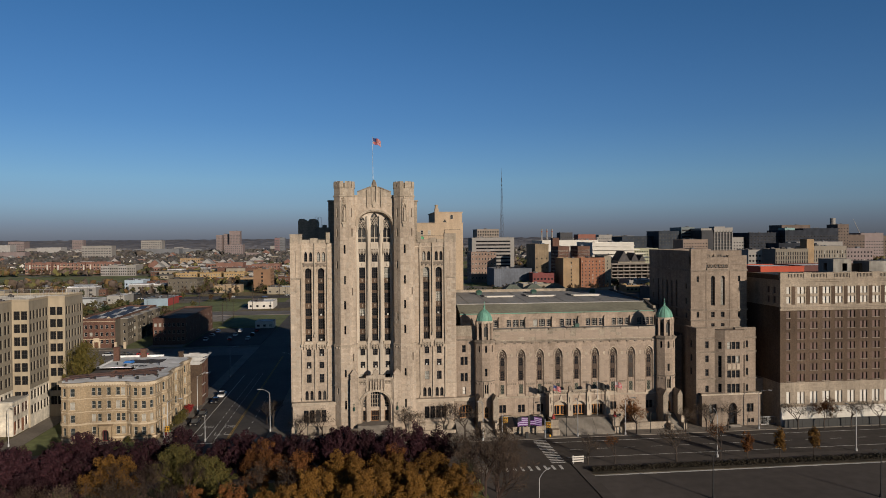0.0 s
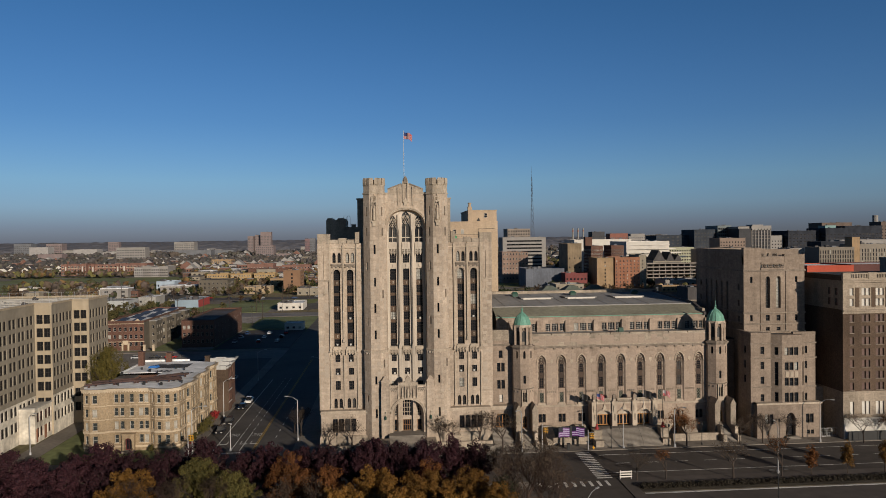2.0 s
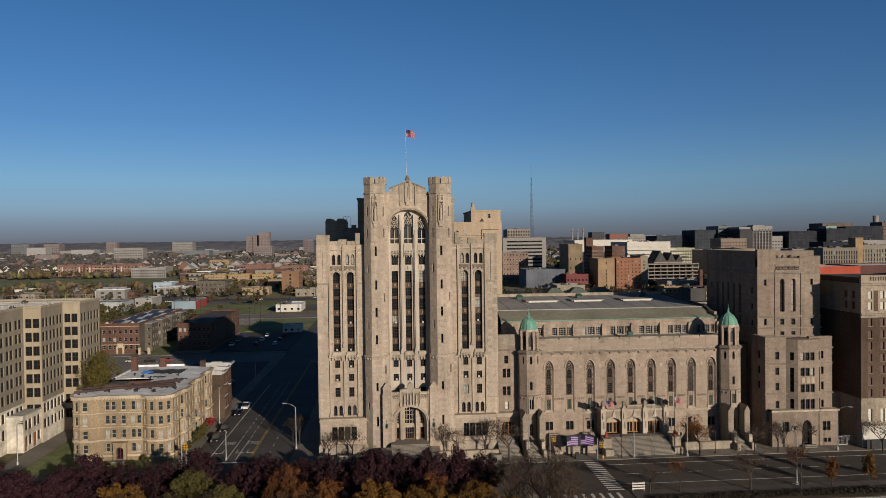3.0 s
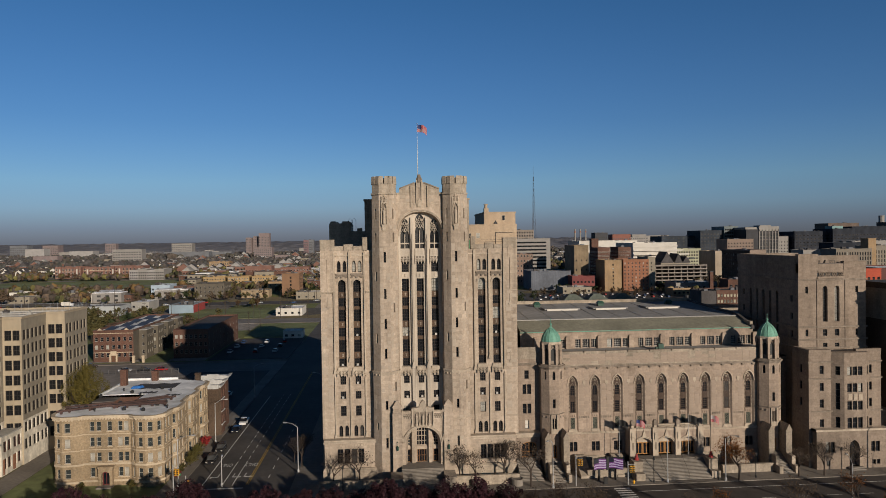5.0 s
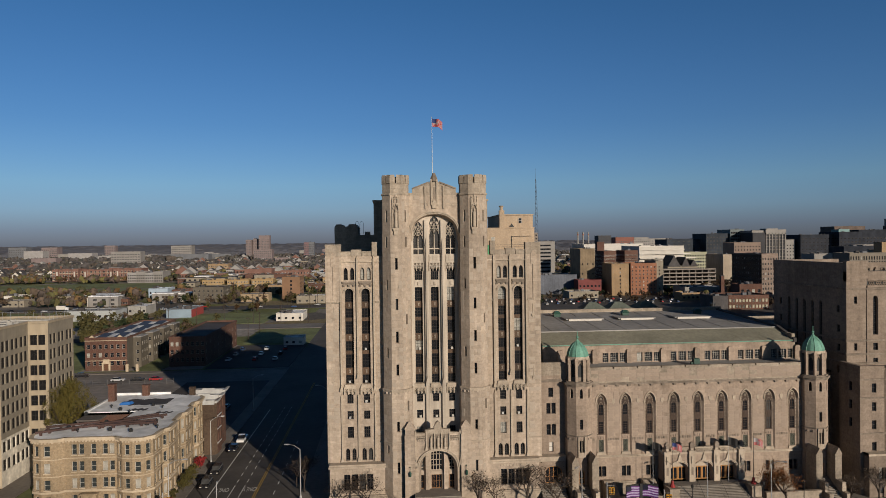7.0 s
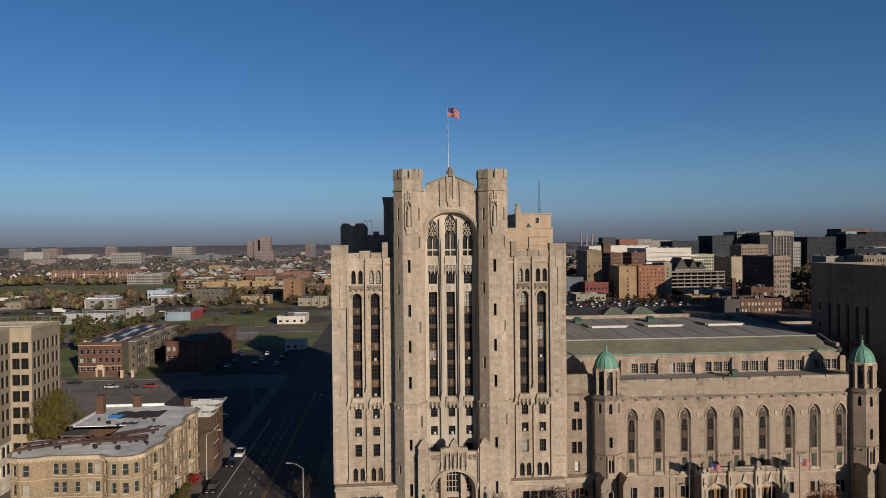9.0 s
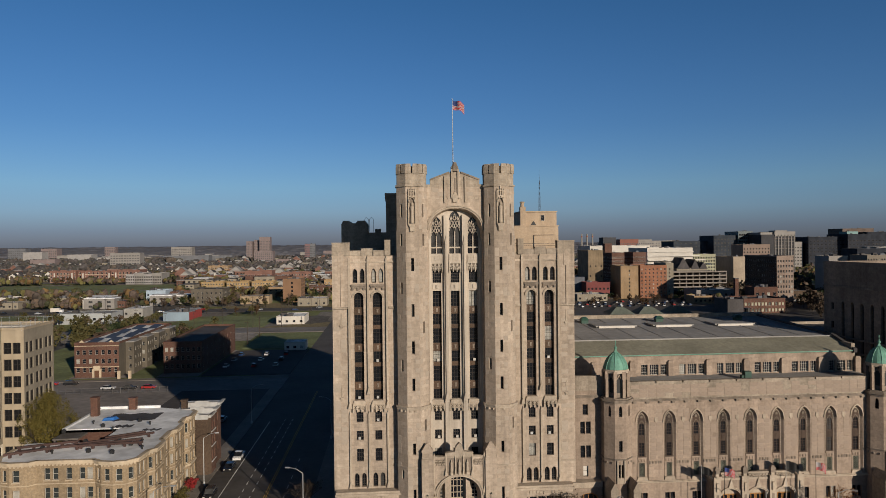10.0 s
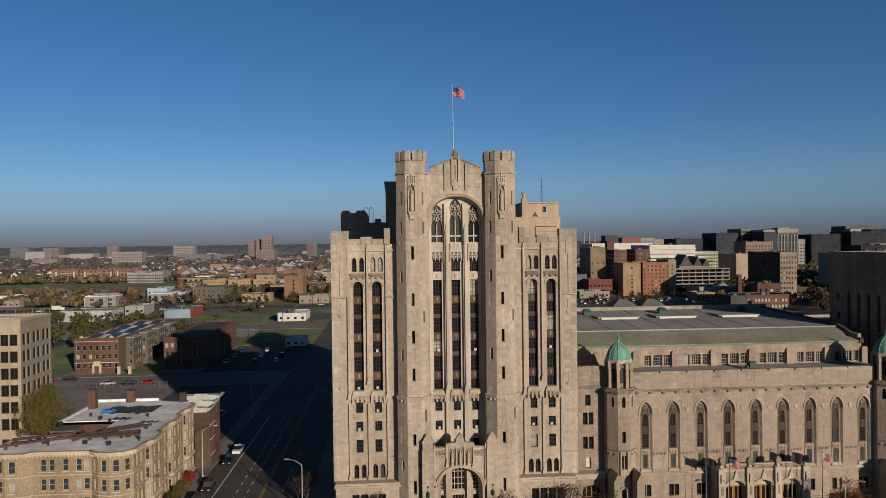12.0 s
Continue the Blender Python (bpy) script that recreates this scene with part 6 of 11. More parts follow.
for x in (48.4, 53.4, 58.4, 63.4):
    g = Geo().prism([(x - 0.42, PT - 0.5), (x + 0.42, PT - 0.5), (x + 0.42, PT + 0.2), (x - 0.42, PT + 0.2)], 9.8, 10.5)
    g.prism([(x - 0.5, PT - 0.58), (x + 0.5, PT - 0.58), (x + 0.5, PT + 0.28), (x - 0.5, PT + 0.28)], 10.5, 11.0, 0.4)
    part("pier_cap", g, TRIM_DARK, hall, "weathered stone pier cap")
    # thin dark plate on the pier paints the shade of a niche
    part("pier_niche", Geo().box(x - 0.2, x + 0.2, PT - 0.53, PT - 0.49, 4.6, 6.2), TRIM_DARK, hall)
part("terrace", Geo().box(47.7, 64.1, 172.8, HY, 0.1, 3.3), CONCRETE, hall)
stair = thing("broad_stair", "broad stone stair before the hall doors", "stair", (55.9, 170.6, 0.14))
for k in range(16):
    part("step", Geo().box(48.9, 62.9, 168.4 + 0.28 * k, 172.8, 0.14 + 0.1975 * k, 0.14 + 0.1975 * (k + 1) - 0.003), CONCRETE, stair)
for x in (47.9, 63.9):
    part("pedestal", Geo().box(x - 0.95, x + 0.95, 168.6, 172.8, 0.14, 1.6).box(x - 0.95, x + 0.95, 170.0, 172.8, 1.6, 3.5).box(x - 1.05, x + 1.05, 169.9, 172.9, 3.5, 3.7), LIME_OLD, stair, "stone stair pedestal")
for x in (53.6, 58.2):
    g = Geo().tube((x, 168.7, 0.3), (x, 172.9, 3.3), 0.001, 0.001, 4)
    g = Geo().tube((x, 168.7, 1.2), (x, 172.9, 4.2), 0.035, 0.035, 5).tube((x, 168.7, 0.14), (x, 168.7, 1.2), 0.035, 0.035, 5).tube((x, 172.9, 3.3), (x, 172.9, 4.2), 0.035, 0.035, 5)
    part("handrail", g, BLACK, stair)
# sloping stone ramps with side walls beside the stairs
for x0, x1 in ((36.2, 38.4), (44.0, 46.6), (70.0, 73.5)):
    g = Geo()
    g.v = [(x0, 171.4, 0.14), (x1, 171.4, 0.14), (x1, 177.4, 0.14), (x0, 177.4, 0.14), (x0, 171.4, 0.6), (x1, 171.4, 0.6), (x1, 176.4, 3.4), (x0, 176.4, 3.4), (x1, 177.4, 3.4), (x0, 177.4, 3.4)]
    g.f = [(0, 1, 5, 4), (4, 5, 6, 7), (7, 6, 8, 9), (1, 2, 8, 6, 5), (3, 0, 4, 7, 9), (2, 3, 9, 8), (3, 2, 1, 0)]
    g.s = [0] * 7
    solo("sloped_buttress", g, LIME_OLD, "sloped stone buttress at the foot of the hall", "buttress", group="sloped buttresses", loc=((x0 + x1) / 2, 174, 0.14))
for x0, x1, y in ((37.6, 47.0, 171.6), (66.5, 77.5, 171.2)):
    g = Geo().box(x0, x1, y, y + 0.5, 0.14, 1.7).box(x0 - 0.1, x1 + 0.1, y - 0.1, y + 0.6, 1.7, 1.9)
    solo("low_wall", g, LIME_OLD, "low stone wall with a flat coping", "wall", group="forecourt walls", loc=((x0 + x1) / 2, y, 0.14))

flagpole(45.2, 174.0, 0.14, 11.6, "black flagpole with a dark flag", [BLACK, BLACK, BLACK], 1.9, 1.3, 0.9, None, "hall flagpoles")
flagpole(47.9, 171.2, 3.7, 12.2, "flagpole with a striped flag on a red iron base", [FLAG_RED, FLAG_WHITE, FLAG_BLUE], 1.9, 1.3, 0.8, RED_IRON, "hall flagpoles")
flagpole(60.4, 174.2, 3.3, 12.0, "black flagpole with a dark flag", [BLACK, BLACK, BLACK], 2.4, 1.5, 1.0, None, "hall flagpoles")
flagpole(63.9, 171.2, 3.7, 12.6, "flagpole with a white and red flag on a red iron base", [FLAG_RED, FLAG_WHITE, FLAG_WHITE], 1.9, 1.3, 0.8, RED_IRON, "hall flagpoles")

# ---------------------------------------------------------------- the annex tower east of the hall
annex = thing("annex_tower", "square limestone annex tower with a lower stepped front block", "tower", (96, 190, 0))
RY = 178.9
holes = [(5.7, 6.85, 30.6, 38.6, "round", 38.0, 0.6, 0.1), (8.5, 9.65, 30.6, 38.6, "round", 38.0, 0.6, 0.1), (1.65, 2.3, 37.0, 38.5), (13.4, 14.05, 37.0, 38.5),
         (1.65, 2.3, 27.4, 28.9), (13.4, 14.05, 27.4, 28.9), (5.75, 6.75, 27.4, 28.9), (8.55, 9.55, 27.4, 28.9), (5.75, 6.75, 24.9, 25.8), (8.55, 9.55, 24.9, 25.8)]
g = Geo().wall((88, RY, 0), SOUTH, 15.9, 43.6, holes, 0.35)
wh = []
for k in range(5):
    wh.append((6 + 3.0 * k, 7.0 + 3.0 * k, 26.0, 37.0, "round", 36.4, 0.5, 0.0))
for a in (2.5, 24.0):
    for z in (22.5, 27.0, 31.0, 35.0):
        wh.append((a, a + 0.9, z, z + 1.5))
g.wall((88, 206, 0), WEST, 27.1, 43.6, wh, 0.35)
g.wall((103.9, RY, 0), EAST, 27.1, 43.6).wall((103.9, 206, 0), NORTH, 15.9, 43.6)
part("wall", g, LIME_ANNEX, annex)
for h in holes:
    kind = h[4] if len(h) > 4 else "rect"
    tall = h[3] - h[2] > 4
    window(annex, 88 + (h[0] + h[1]) / 2, RY + (0.56 if tall else 0.3), h[2], SOUTH, h[1] - h[0] - (0.2 if tall else 0), h[3] - h[2] - (0.06 if tall else 0), kind, (h[5] - h[2] - 0.05) if tall else None, cols=2 if tall else 1, rows=9 if tall else 2)
for h in wh:
    tall = len(h) > 4
    window(annex, 88 + (0.46 if tall else 0.3), 206 - (h[0] + h[1]) / 2, h[2], WEST, h[1] - h[0], h[3] - h[2], "round" if tall else "rect", (h[5] - h[2]) if tall else None, cols=1, rows=5 if tall else 2, glass=GLASS_PLAIN)
for z in (24.6, 26.5, 29.3, 39.9):
    part("string_course", Geo().box(87.8, 104.1, RY - 0.25, RY, z, z + 0.35).box(87.75, 88.0, RY, 206, z, z + 0.35), TRIM_DARK, annex)
for a in (4.4, 11.0):
    part("pilaster", Geo().box(88 + a - 0.12, 88 + a + 0.12, RY - 0.16, RY, 24.5, 40.0), LIME_ANNEX, annex)
for a, b, z in ((0, 4.6, 45.6), (4.6, 6.4, 41.9), (6.4, 9.0, 41.9), (9.0, 10.6, 41.9), (10.6, 15.9, 43.9)):
    part("merlon", Geo().box(88 + a, 88 + b, RY - 0.1, RY + 1.0, 41.6, z).box(88 + a, 88 + b, RY - 0.2, RY + 1.1, z, z + 0.2), LIME_ANNEX, annex)
part("loggia", Geo().box(92.4, 98.6, RY + 1.6, RY + 2.4, 41.6, 45.4).box(88.1, 103.8, RY + 2.4, RY + 5, 41.6, 45.35), LIME_ANNEX, annex)
for x in (93.6, 97.0):
    window(annex, x, RY + 1.54, 42.4, SOUTH, 1.2, 1.9, cols=1, rows=2)
part("loggia_gable", Geo().plate([(94.4, 42.0), (96.2, 42.0), (95.3, 44.4)], RY + 1.2, RY + 1.6), TRIM_DARK, annex)
# black plate behind the ribs stands in for shade in the balustrade openings
g = Geo().box(92.4, 98.6, RY - 0.25, RY + 0.1, 40.3, 40.75).box(92.4, 98.6, RY - 0.25, RY + 0.1, 41.75, 42.0).box(92.4, 98.6, RY - 0.02, RY + 0.1, 40.75, 41.75, 1)
for k in range(4):
    for j in range(3):
        a = 92.9 + 1.55 * k + 0.42 * j
        ribs(g, [(a - 0.21, 40.8), (a, 41.3), (a + 0.21, 40.8)], 0.1, RY - 0.2, RY)
        ribs(g, [(a - 0.21, 41.7), (a, 41.3), (a + 0.21, 41.7)], 0.1, RY - 0.2, RY)
part("balustrade", g, [LIME_ANNEX, BLACK], annex, "pierced stone balustrade")
part("roof", Geo().box(88.1, 103.8, RY + 0.5, 205.9, 43.2, 43.7), ROOF_DARK, annex)
part("west_parapet", Geo().box(87.9, 89.0, RY + 1, 206, 43.6, 45.4).box(89, 103.9, 205, 206, 43.6, 45.4), LIME_ANNEX, annex)
# low block in front
LY = 172.6
spec = []
for a in (2.45, 13.3):
    for z, h in ((20.15, 1.8), (16.5, 1.75), (12.9, 1.8), (8.7, 1.7)):
        spec.append((a, a + 0.9, z, z + h))
g = Geo().wall((86.4, LY, 0), SOUTH, 16.3, 24.6, spec, 0.3)
ws = [(3.0, 3.9, z, z + 1.8) for z in (20.1, 16.5, 12.9)]
g.wall((86.4, RY, 0), WEST, RY - LY, 24.6, ws, 0.3).wall((102.7, LY, 0), EAST, RY - LY, 24.6)
part("front_block", g, LIME_ANNEX, annex)
for a, b, z0, z1 in spec:
    window(annex, 86.4 + (a + b) / 2, LY + 0.26, z0, SOUTH, 0.9, z1 - z0, rows=2)
for a, b, z0, z1 in ws:
    window(annex, 86.66, RY - (a + b) / 2, z0, WEST, 0.9, z1 - z0, rows=2)
for z in (22.6, 19.0, 12.0):
    part("string_course", Geo().box(86.2, 102.9, LY - 0.2, LY, z, z + 0.3), TRIM_DARK, annex)
for a, b, z in ((0, 5.0, 25.4), (5.0, 10.6, 24.9), (10.6, 16.3, 25.4)):
    part("merlon", Geo().box(86.4 + a, 86.4 + b, LY - 0.08, LY + 0.8, 24.6, z), LIME_ANNEX, annex)
part("west_parapet", Geo().box(86.35, 87.2, LY + 0.8, RY, 24.6, 25.4), LIME_ANNEX, annex)
part("roof", Geo().box(86.5, 102.6, LY + 0.2, RY, 23.9, 24.3), ROOF_DARK, annex)
# canted bay of the low block
bay = [(91.4, LY), (93.4, LY - 1.5), (98.2, LY - 1.5), (100.0, LY)]
for (ax, ay), (bx, by) in zip(bay, bay[1:]):
    w = math.hypot(bx - ax, by - ay)
    u = ((bx - ax) / w, (by - ay) / w)
    if w > 4:
        hs = [(0.65 + 1.2 * k, 1.65 + 1.2 * k, z, z + h) for k in range(3) for z, h in ((20.0, 1.9), (16.4, 1.9), (12.6, 1.9), (8.7, 2.3))]
    else:
        hs = [(w / 2 - 0.45, w / 2 + 0.45, z, z + h) for z, h in ((20.0, 1.9), (12.6, 5.7), (8.7, 2.3))]
    g = Geo().wall((ax, ay, 8.2), u, w, 15.0, [(a, b, c - 8.2, d - 8.2) for a, b, c, d in hs], 0.3)
    part("bay_wall", g, LIME_ANNEX, annex)
    for a, b, c, d in hs:
        m = (a + b) / 2
        window(annex, ax + u[0] * m - u[1] * 0.26, ay + u[1] * m + u[0] * 0.26, c, u, b - a, d - c, rows=2 if d - c < 3 else 4)
part("bay_top", Geo().prism([(91.4, LY + 0.01), (93.4, LY - 1.5), (98.2, LY - 1.5), (100.0, LY + 0.01)], 23.2, 24.9), LIME_ANNEX, annex)
for k in range(3):
    part("carved_panel", Geo().box(94.2 + 1.2 * k, 95.0 + 1.2 * k, LY - 1.62, LY - 1.5, 14.8, 16.1), TRIM, annex)
# entrance base
g = Geo().wall((87.1, 171.0, 0), SOUTH, 16.0, 8.2, [(2.0, 2.95, 3.6, 5.9), (3.05, 4.0, 3.6, 5.9), (12.2, 13.1, 3.6, 5.8), (13.2, 14.1, 3.6, 5.8), (7.3, 9.6, 0.6, 6.2, "point", 4.6, 0.9, 0.2), (2.2, 3.0, 0.9, 1.9), (12.4, 13.2, 0.9, 1.9), (13.4, 14.2, 0.9, 1.9)], 0.35)
g.wall((87.1, RY, 0), WEST, RY - 171.0, 8.2).wall((103.1, 171.0, 0), EAST, RY - 171, 8.2)
part("base", g, LIME_ANNEX, annex)
part("base_coping", Geo().box(86.9, 103.3, 170.8, LY + 0.1, 8.2, 8.6).box(86.9, 87.2, 170.9, RY, 8.2, 8.6), TRIM, annex)
for a, z, w, h in ((2.475, 3.6, 0.95, 2.3), (3.525, 3.6, 0.95, 2.3), (12.65, 3.6, 0.9, 2.2), (13.65, 3.6, 0.9, 2.2), (2.6, 0.9, 0.8, 1.0), (12.8, 0.9, 0.8, 1.0), (13.8, 0.9, 0.8, 1.0)):
    window(annex, 87.1 + a, 171.3, z, SOUTH, w, h, rows=2)
window(annex, 95.55, 171.85, 0.6, SOUTH, 1.9, 5.4, "point", 4.0, cols=2, rows=2, frame_mat=FRAME_DARK, glass=GLASS_PLAIN, name="door", label="dark recessed doorway")
part("step", Geo().box(94, 97.2, 169.6, 171.9, 0.14, 0.36), CONCRETE, annex)
part("step", Geo().box(94, 97.2, 170.1, 171.9, 0.36, 0.6), CONCRETE, annex)
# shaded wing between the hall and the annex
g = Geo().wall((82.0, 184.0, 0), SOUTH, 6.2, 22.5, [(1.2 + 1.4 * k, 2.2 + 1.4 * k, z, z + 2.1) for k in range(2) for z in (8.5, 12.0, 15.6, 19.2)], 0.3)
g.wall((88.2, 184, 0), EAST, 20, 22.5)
part("side_wing", g, LIME_ANNEX, annex)
for k in range(2):
    for z in (8.5, 12.0, 15.6, 19.2):
        window(annex, 83.7 + 1.4 * k, 184.26, z, SOUTH, 1.0, 2.1, rows=2)
part("side_wing_roof", Geo().box(82, 88, 184, 206, 22.2, 22.5), ROOF_DARK, annex)

# ---------------------------------------------------------------- the hotel
hotel = thing("hotel", "tall brown brick hotel with cream stone top and boarded white base", "building", (130, 190, 0))
OX, OY = 107.2, 168.8
cols = [(1.7, 1)] + [(4.7 + 3.5 * k, 2) for k in range(11)]
W = 44.0
BROWN_FRAME = surface("brown_window_paint", (0.085, 0.055, 0.043), rough=0.6, amount=0.2, bump=0)


def hotel_windows(z, h, glass, w=0.98):
    for a, n in cols:
        for k in range(n):
            window(hotel, OX + a + 1.06 * k + 0.5, OY + 0.22, z, SOUTH, w, h, rows=2, glass=glass, frame_mat=BROWN_FRAME if glass is GLASS_HOTEL else FRAME_PALE)
g = Geo().wall((OX, OY, 0), SOUTH, W, 11.3, [(a + 1.06 * k, a + 1.06 * k + 1.0, 5.8, 8.9) for a, n in cols for k in range(n)], 0.25)
g.wall((OX, 205, 0), WEST, 205 - OY, 11.3)
part("base_wall", g, HOTEL_STONE, hotel)
hotel_windows(5.8, 3.1, BOARD_WHITE)
levels = [11.7 + 2.72 * k for k in range(7)]
g = Geo().wall((OX, OY, 11.3), SOUTH, W, 19.6, [(a + 1.06 * k, a + 1.06 * k + 1.0, z - 11.3, z - 11.3 + 1.72) for a, n in cols for k in range(n) for z in levels], 0.25)
g.wall((OX, 205, 11.3), WEST, 205 - OY, 19.6)
part("brick_wall", g, BROWN_BRICK, hotel)
for z in levels:
    hotel_windows(z, 1.72, GLASS_HOTEL)
g = Geo().wall((OX, OY, 30.9), SOUTH, W, 7.0, [(a + 1.06 * k, a + 1.06 * k + 1.0, z, z + 1.75) for a, n in cols for k in range(n) for z in (0.9, 3.4)], 0.25)
wl = [(30.5, 31.5, 0.9, 2.6), (33.2, 34.2, 0.9, 2.6), (30.5, 31.5, 3.4, 5.1), (33.2, 34.2, 3.4, 5.1)]
g.wall((OX, 205, 30.9), WEST, 205 - OY, 7.0, wl, 0.25)
part("top_wall", g, HOTEL_STONE, hotel)
for z in (31.8, 34.3):
    hotel_windows(z, 1.75, BOARD_WHITE)
for a, b, z0, z1 in wl:
    window(hotel, OX + 0.21, 205 - (a + b) / 2, 30.9 + z0, WEST, 1.0, z1 - z0, rows=2, glass=GLASS_HOTEL)
part("cornice", Geo().box(OX - 0.2, OX + W, OY - 0.35, OY, 37.4, 37.9).box(OX - 0.35, OX + W, OY - 0.55, OY, 37.9, 38.2), HOTEL_STONE, hotel)
for k in range(int(W / 6.4) + 1):
    a = OX + 6.4 * k
    part("parapet_pier", Geo().box(a - 0.1, a + 2.0, OY - 0.2, OY + 0.6, 38.2, 39.65).box(a - 0.2, a + 2.1, OY - 0.26, OY + 0.7, 39.65, 39.8), HOTEL_STONE, hotel)
    g = Geo().box(a + 2.0, a + 6.3, OY - 0.15, OY + 0.3, 39.4, 39.7).box(a + 2.0, a + 6.3, OY - 0.1, OY + 0.3, 38.2, 38.5)
    for j in range(10):
        g.box(a + 2.35 + 0.4 * j, a + 2.55 + 0.4 * j, OY - 0.08, OY + 0.12, 38.5, 39.4)
    part("balustrade", g, HOTEL_STONE, hotel)
part("string_course", Geo().box(OX - 0.2, OX + W, OY - 0.55, OY, 30.55, 30.9).box(OX - 0.2, OX + W, OY - 0.25, OY, 30.0, 30.5), HOTEL_STONE, hotel)
part("string_course", Geo().box(OX - 0.1, OX + W, OY - 0.25, OY, 11.0, 11.4), HOTEL_STONE, hotel)
g = Geo()
g.face([(OX + W, OY, 0), (OX + W, 205, 0), (OX + W, 205, 38), (OX + W, OY, 38)])
g.face([(OX + W, 205, 0), (OX, 205, 0), (OX, 205, 38), (OX + W, 205, 38)])
part("rear_wall", g, BROWN_BRICK, hotel)
part("roof", Geo().box(OX + 0.3, OX + W - 0.3, OY + 0.6, 204.8, 37.4, 37.9), ROOF_DARK, hotel)
part("west_parapet", Geo().box(OX - 0.2, OX + 0.4, OY + 0.7, 205, 37.9, 39.2), BROWN_BRICK, hotel)
ROUGH = surface("raw_grey_concrete", (0.21, 0.195, 0.172), amount=0.25, fine=0.9, streak=0.3)
for x0, x1, y0, z1 in ((141.5, 147.4, 196.0, 41.9), (151.7, 166.0, 194.0, 41.2)):
    g = Geo().wall((x0, y0, 37.9), SOUTH, x1 - x0, z1 - 37.9, [((x1 - x0) * 0.5, (x1 - x0) * 0.5 + 1.6, 0.6, 2.9)], 0.4)
    g.wall((x1, y0, 37.9), EAST, 7.0, z1 - 37.9).wall((x0, y0 + 7.0, 37.9), WEST, 7.0, z1 - 37.9, [(2.4, 4.0, 0.6, 2.9)], 0.4).wall((x1, y0 + 7.0, 37.9), NORTH, x1 - x0, z1 - 37.9)
    g.box(x0 - 0.1, x1 + 0.1, y0 - 0.1, y0 + 7.1, z1, z1 + 0.25)
    part("penthouse", g, ROUGH, hotel, "raw grey concrete plant room with an empty opening")
part("lift_house", Geo().box(147.4, 151.7, 198.5, 204, 37.9, 40.6), BROWN_BRICK, hotel)
for a, n in cols:
    part("dark_panel", Geo().box(OX + a + n * 1.06 + 0.35, OX + a + n * 1.06 + 1.35, OY - 0.06, OY, 31.5, 36.2), BROWN_BRICK, hotel)
    for z in levels:
        part("sill", Geo().box(OX + a - 0.1, OX + a + n * 1.06 + 0.04, OY - 0.1, OY, z - 0.14, z - 0.005), TRIM_DARK, hotel)
part("low_wing", Geo().box(102.9 + 0.9, OX, 176.5, 200, 0, 11.0), HOTEL_STONE, hotel)
part("hoarding", Geo().box(OX + 0.1, OX + W, OY - 0.3, OY - 0.02, 0.14, 5.0), BOARD_WHITE, hotel, "white painted boarding round the ground floor")
for k in range(24):
    g = Geo().box(OX + 0.2 + 2.4 * k, OX + 2.55 + 2.4 * k, OY - 1.7, OY - 1.6, 0.14, 2.3)
    solo("fence_panel", g, BLACK, "black mesh site fence panel", "fence", group="site fence", loc=(OX + 1.3 + 2.4 * k, OY - 1.65, 0.14))


# ---------------------------------------------------------------- apartment house of buff brick
def poly_walls(parent, pts, z0, z1, levels, plan, sill_mat=None, depth=0.25, name="wall", **win):
    """Walls along an open outline. plan: for each run, (material, starts, width); levels: sill and height."""
    for (a, b), (mat, starts, w) in zip(zip(pts, pts[1:]), plan):
        L = math.hypot(b[0] - a[0], b[1] - a[1])
        u = ((b[0] - a[0]) / L, (b[1] - a[1]) / L)
        nx, ny = u[1], -u[0]
        hs = [(s, s + w, z - z0, z - z0 + h) for s in starts for z, h in levels]
        part(name, Geo().wall((*a, z0), u, L, z1 - z0, hs, depth), mat, parent)
        for s, e, c, d in hs:
            m = (s + e) / 2
            window(parent, a[0] + u[0] * m - nx * (depth - 0.04), a[1] + u[1] * m - ny * (depth - 0.04), z0 + c, u, e - s, d - c, **win)
            if sill_mat:
                p = [(a[0] + u[0] * q + nx * o, a[1] + u[1] * q + ny * o) for q, o in ((s - 0.1, 0.14), (e + 0.1, 0.14), (e + 0.1, 0.0), (s - 0.1, 0.0))]
                part("sill", Geo().prism(p, z0 + c - 0.18, z0 + c - 0.005), sill_mat, parent)


def ring(pts, z0, z1, out, mat, parent, name):
    """A band that runs along an open outline, out metres proud of it."""
    g = Geo()
    for a, b in zip(pts, pts[1:]):
        L = math.hypot(b[0] - a[0], b[1] - a[1])
        u = ((b[0] - a[0]) / L, (b[1] - a[1]) / L)
        nx, ny = u[1], -u[0]
        e = out * 0.4
        g.prism([(a[0] + nx * out - u[0] * e, a[1] + ny * out - u[1] * e), (b[0] + nx * out + u[0] * e, b[1] + ny * out + u[1] * e), (b[0] - nx * 0.2, b[1] - ny * 0.2), (a[0] - nx * 0.2, a[1] - ny * 0.2)], z0, z1)
    part(name, g, mat, parent)


flats = thing("apartment_house", "four-storey buff brick apartment house with rounded bays and white roof", "apartment house", (-60, 195, 0.1))
FP = [(-73.4, 186.0), (-73.2, 181.0), (-72.2, 178.7), (-70.4, 177.9), (-67.4, 178.0), (-66.5, 178.9), (-57.0, 178.7), (-55.6, 177.6), (-53.6, 177.1), (-51.6, 177.4), (-50.3, 178.8), (-50.0, 183.0), (-49.1, 184.2), (-49.1, 188.6), (-50.0, 189.8), (-50.2, 195.5), (-49.4, 196.7), (-49.4, 201.0), (-50.3, 202.2), (-50.4, 206.0), (-49.6, 207.2), (-49.6, 211.2), (-50.6, 212.6)]
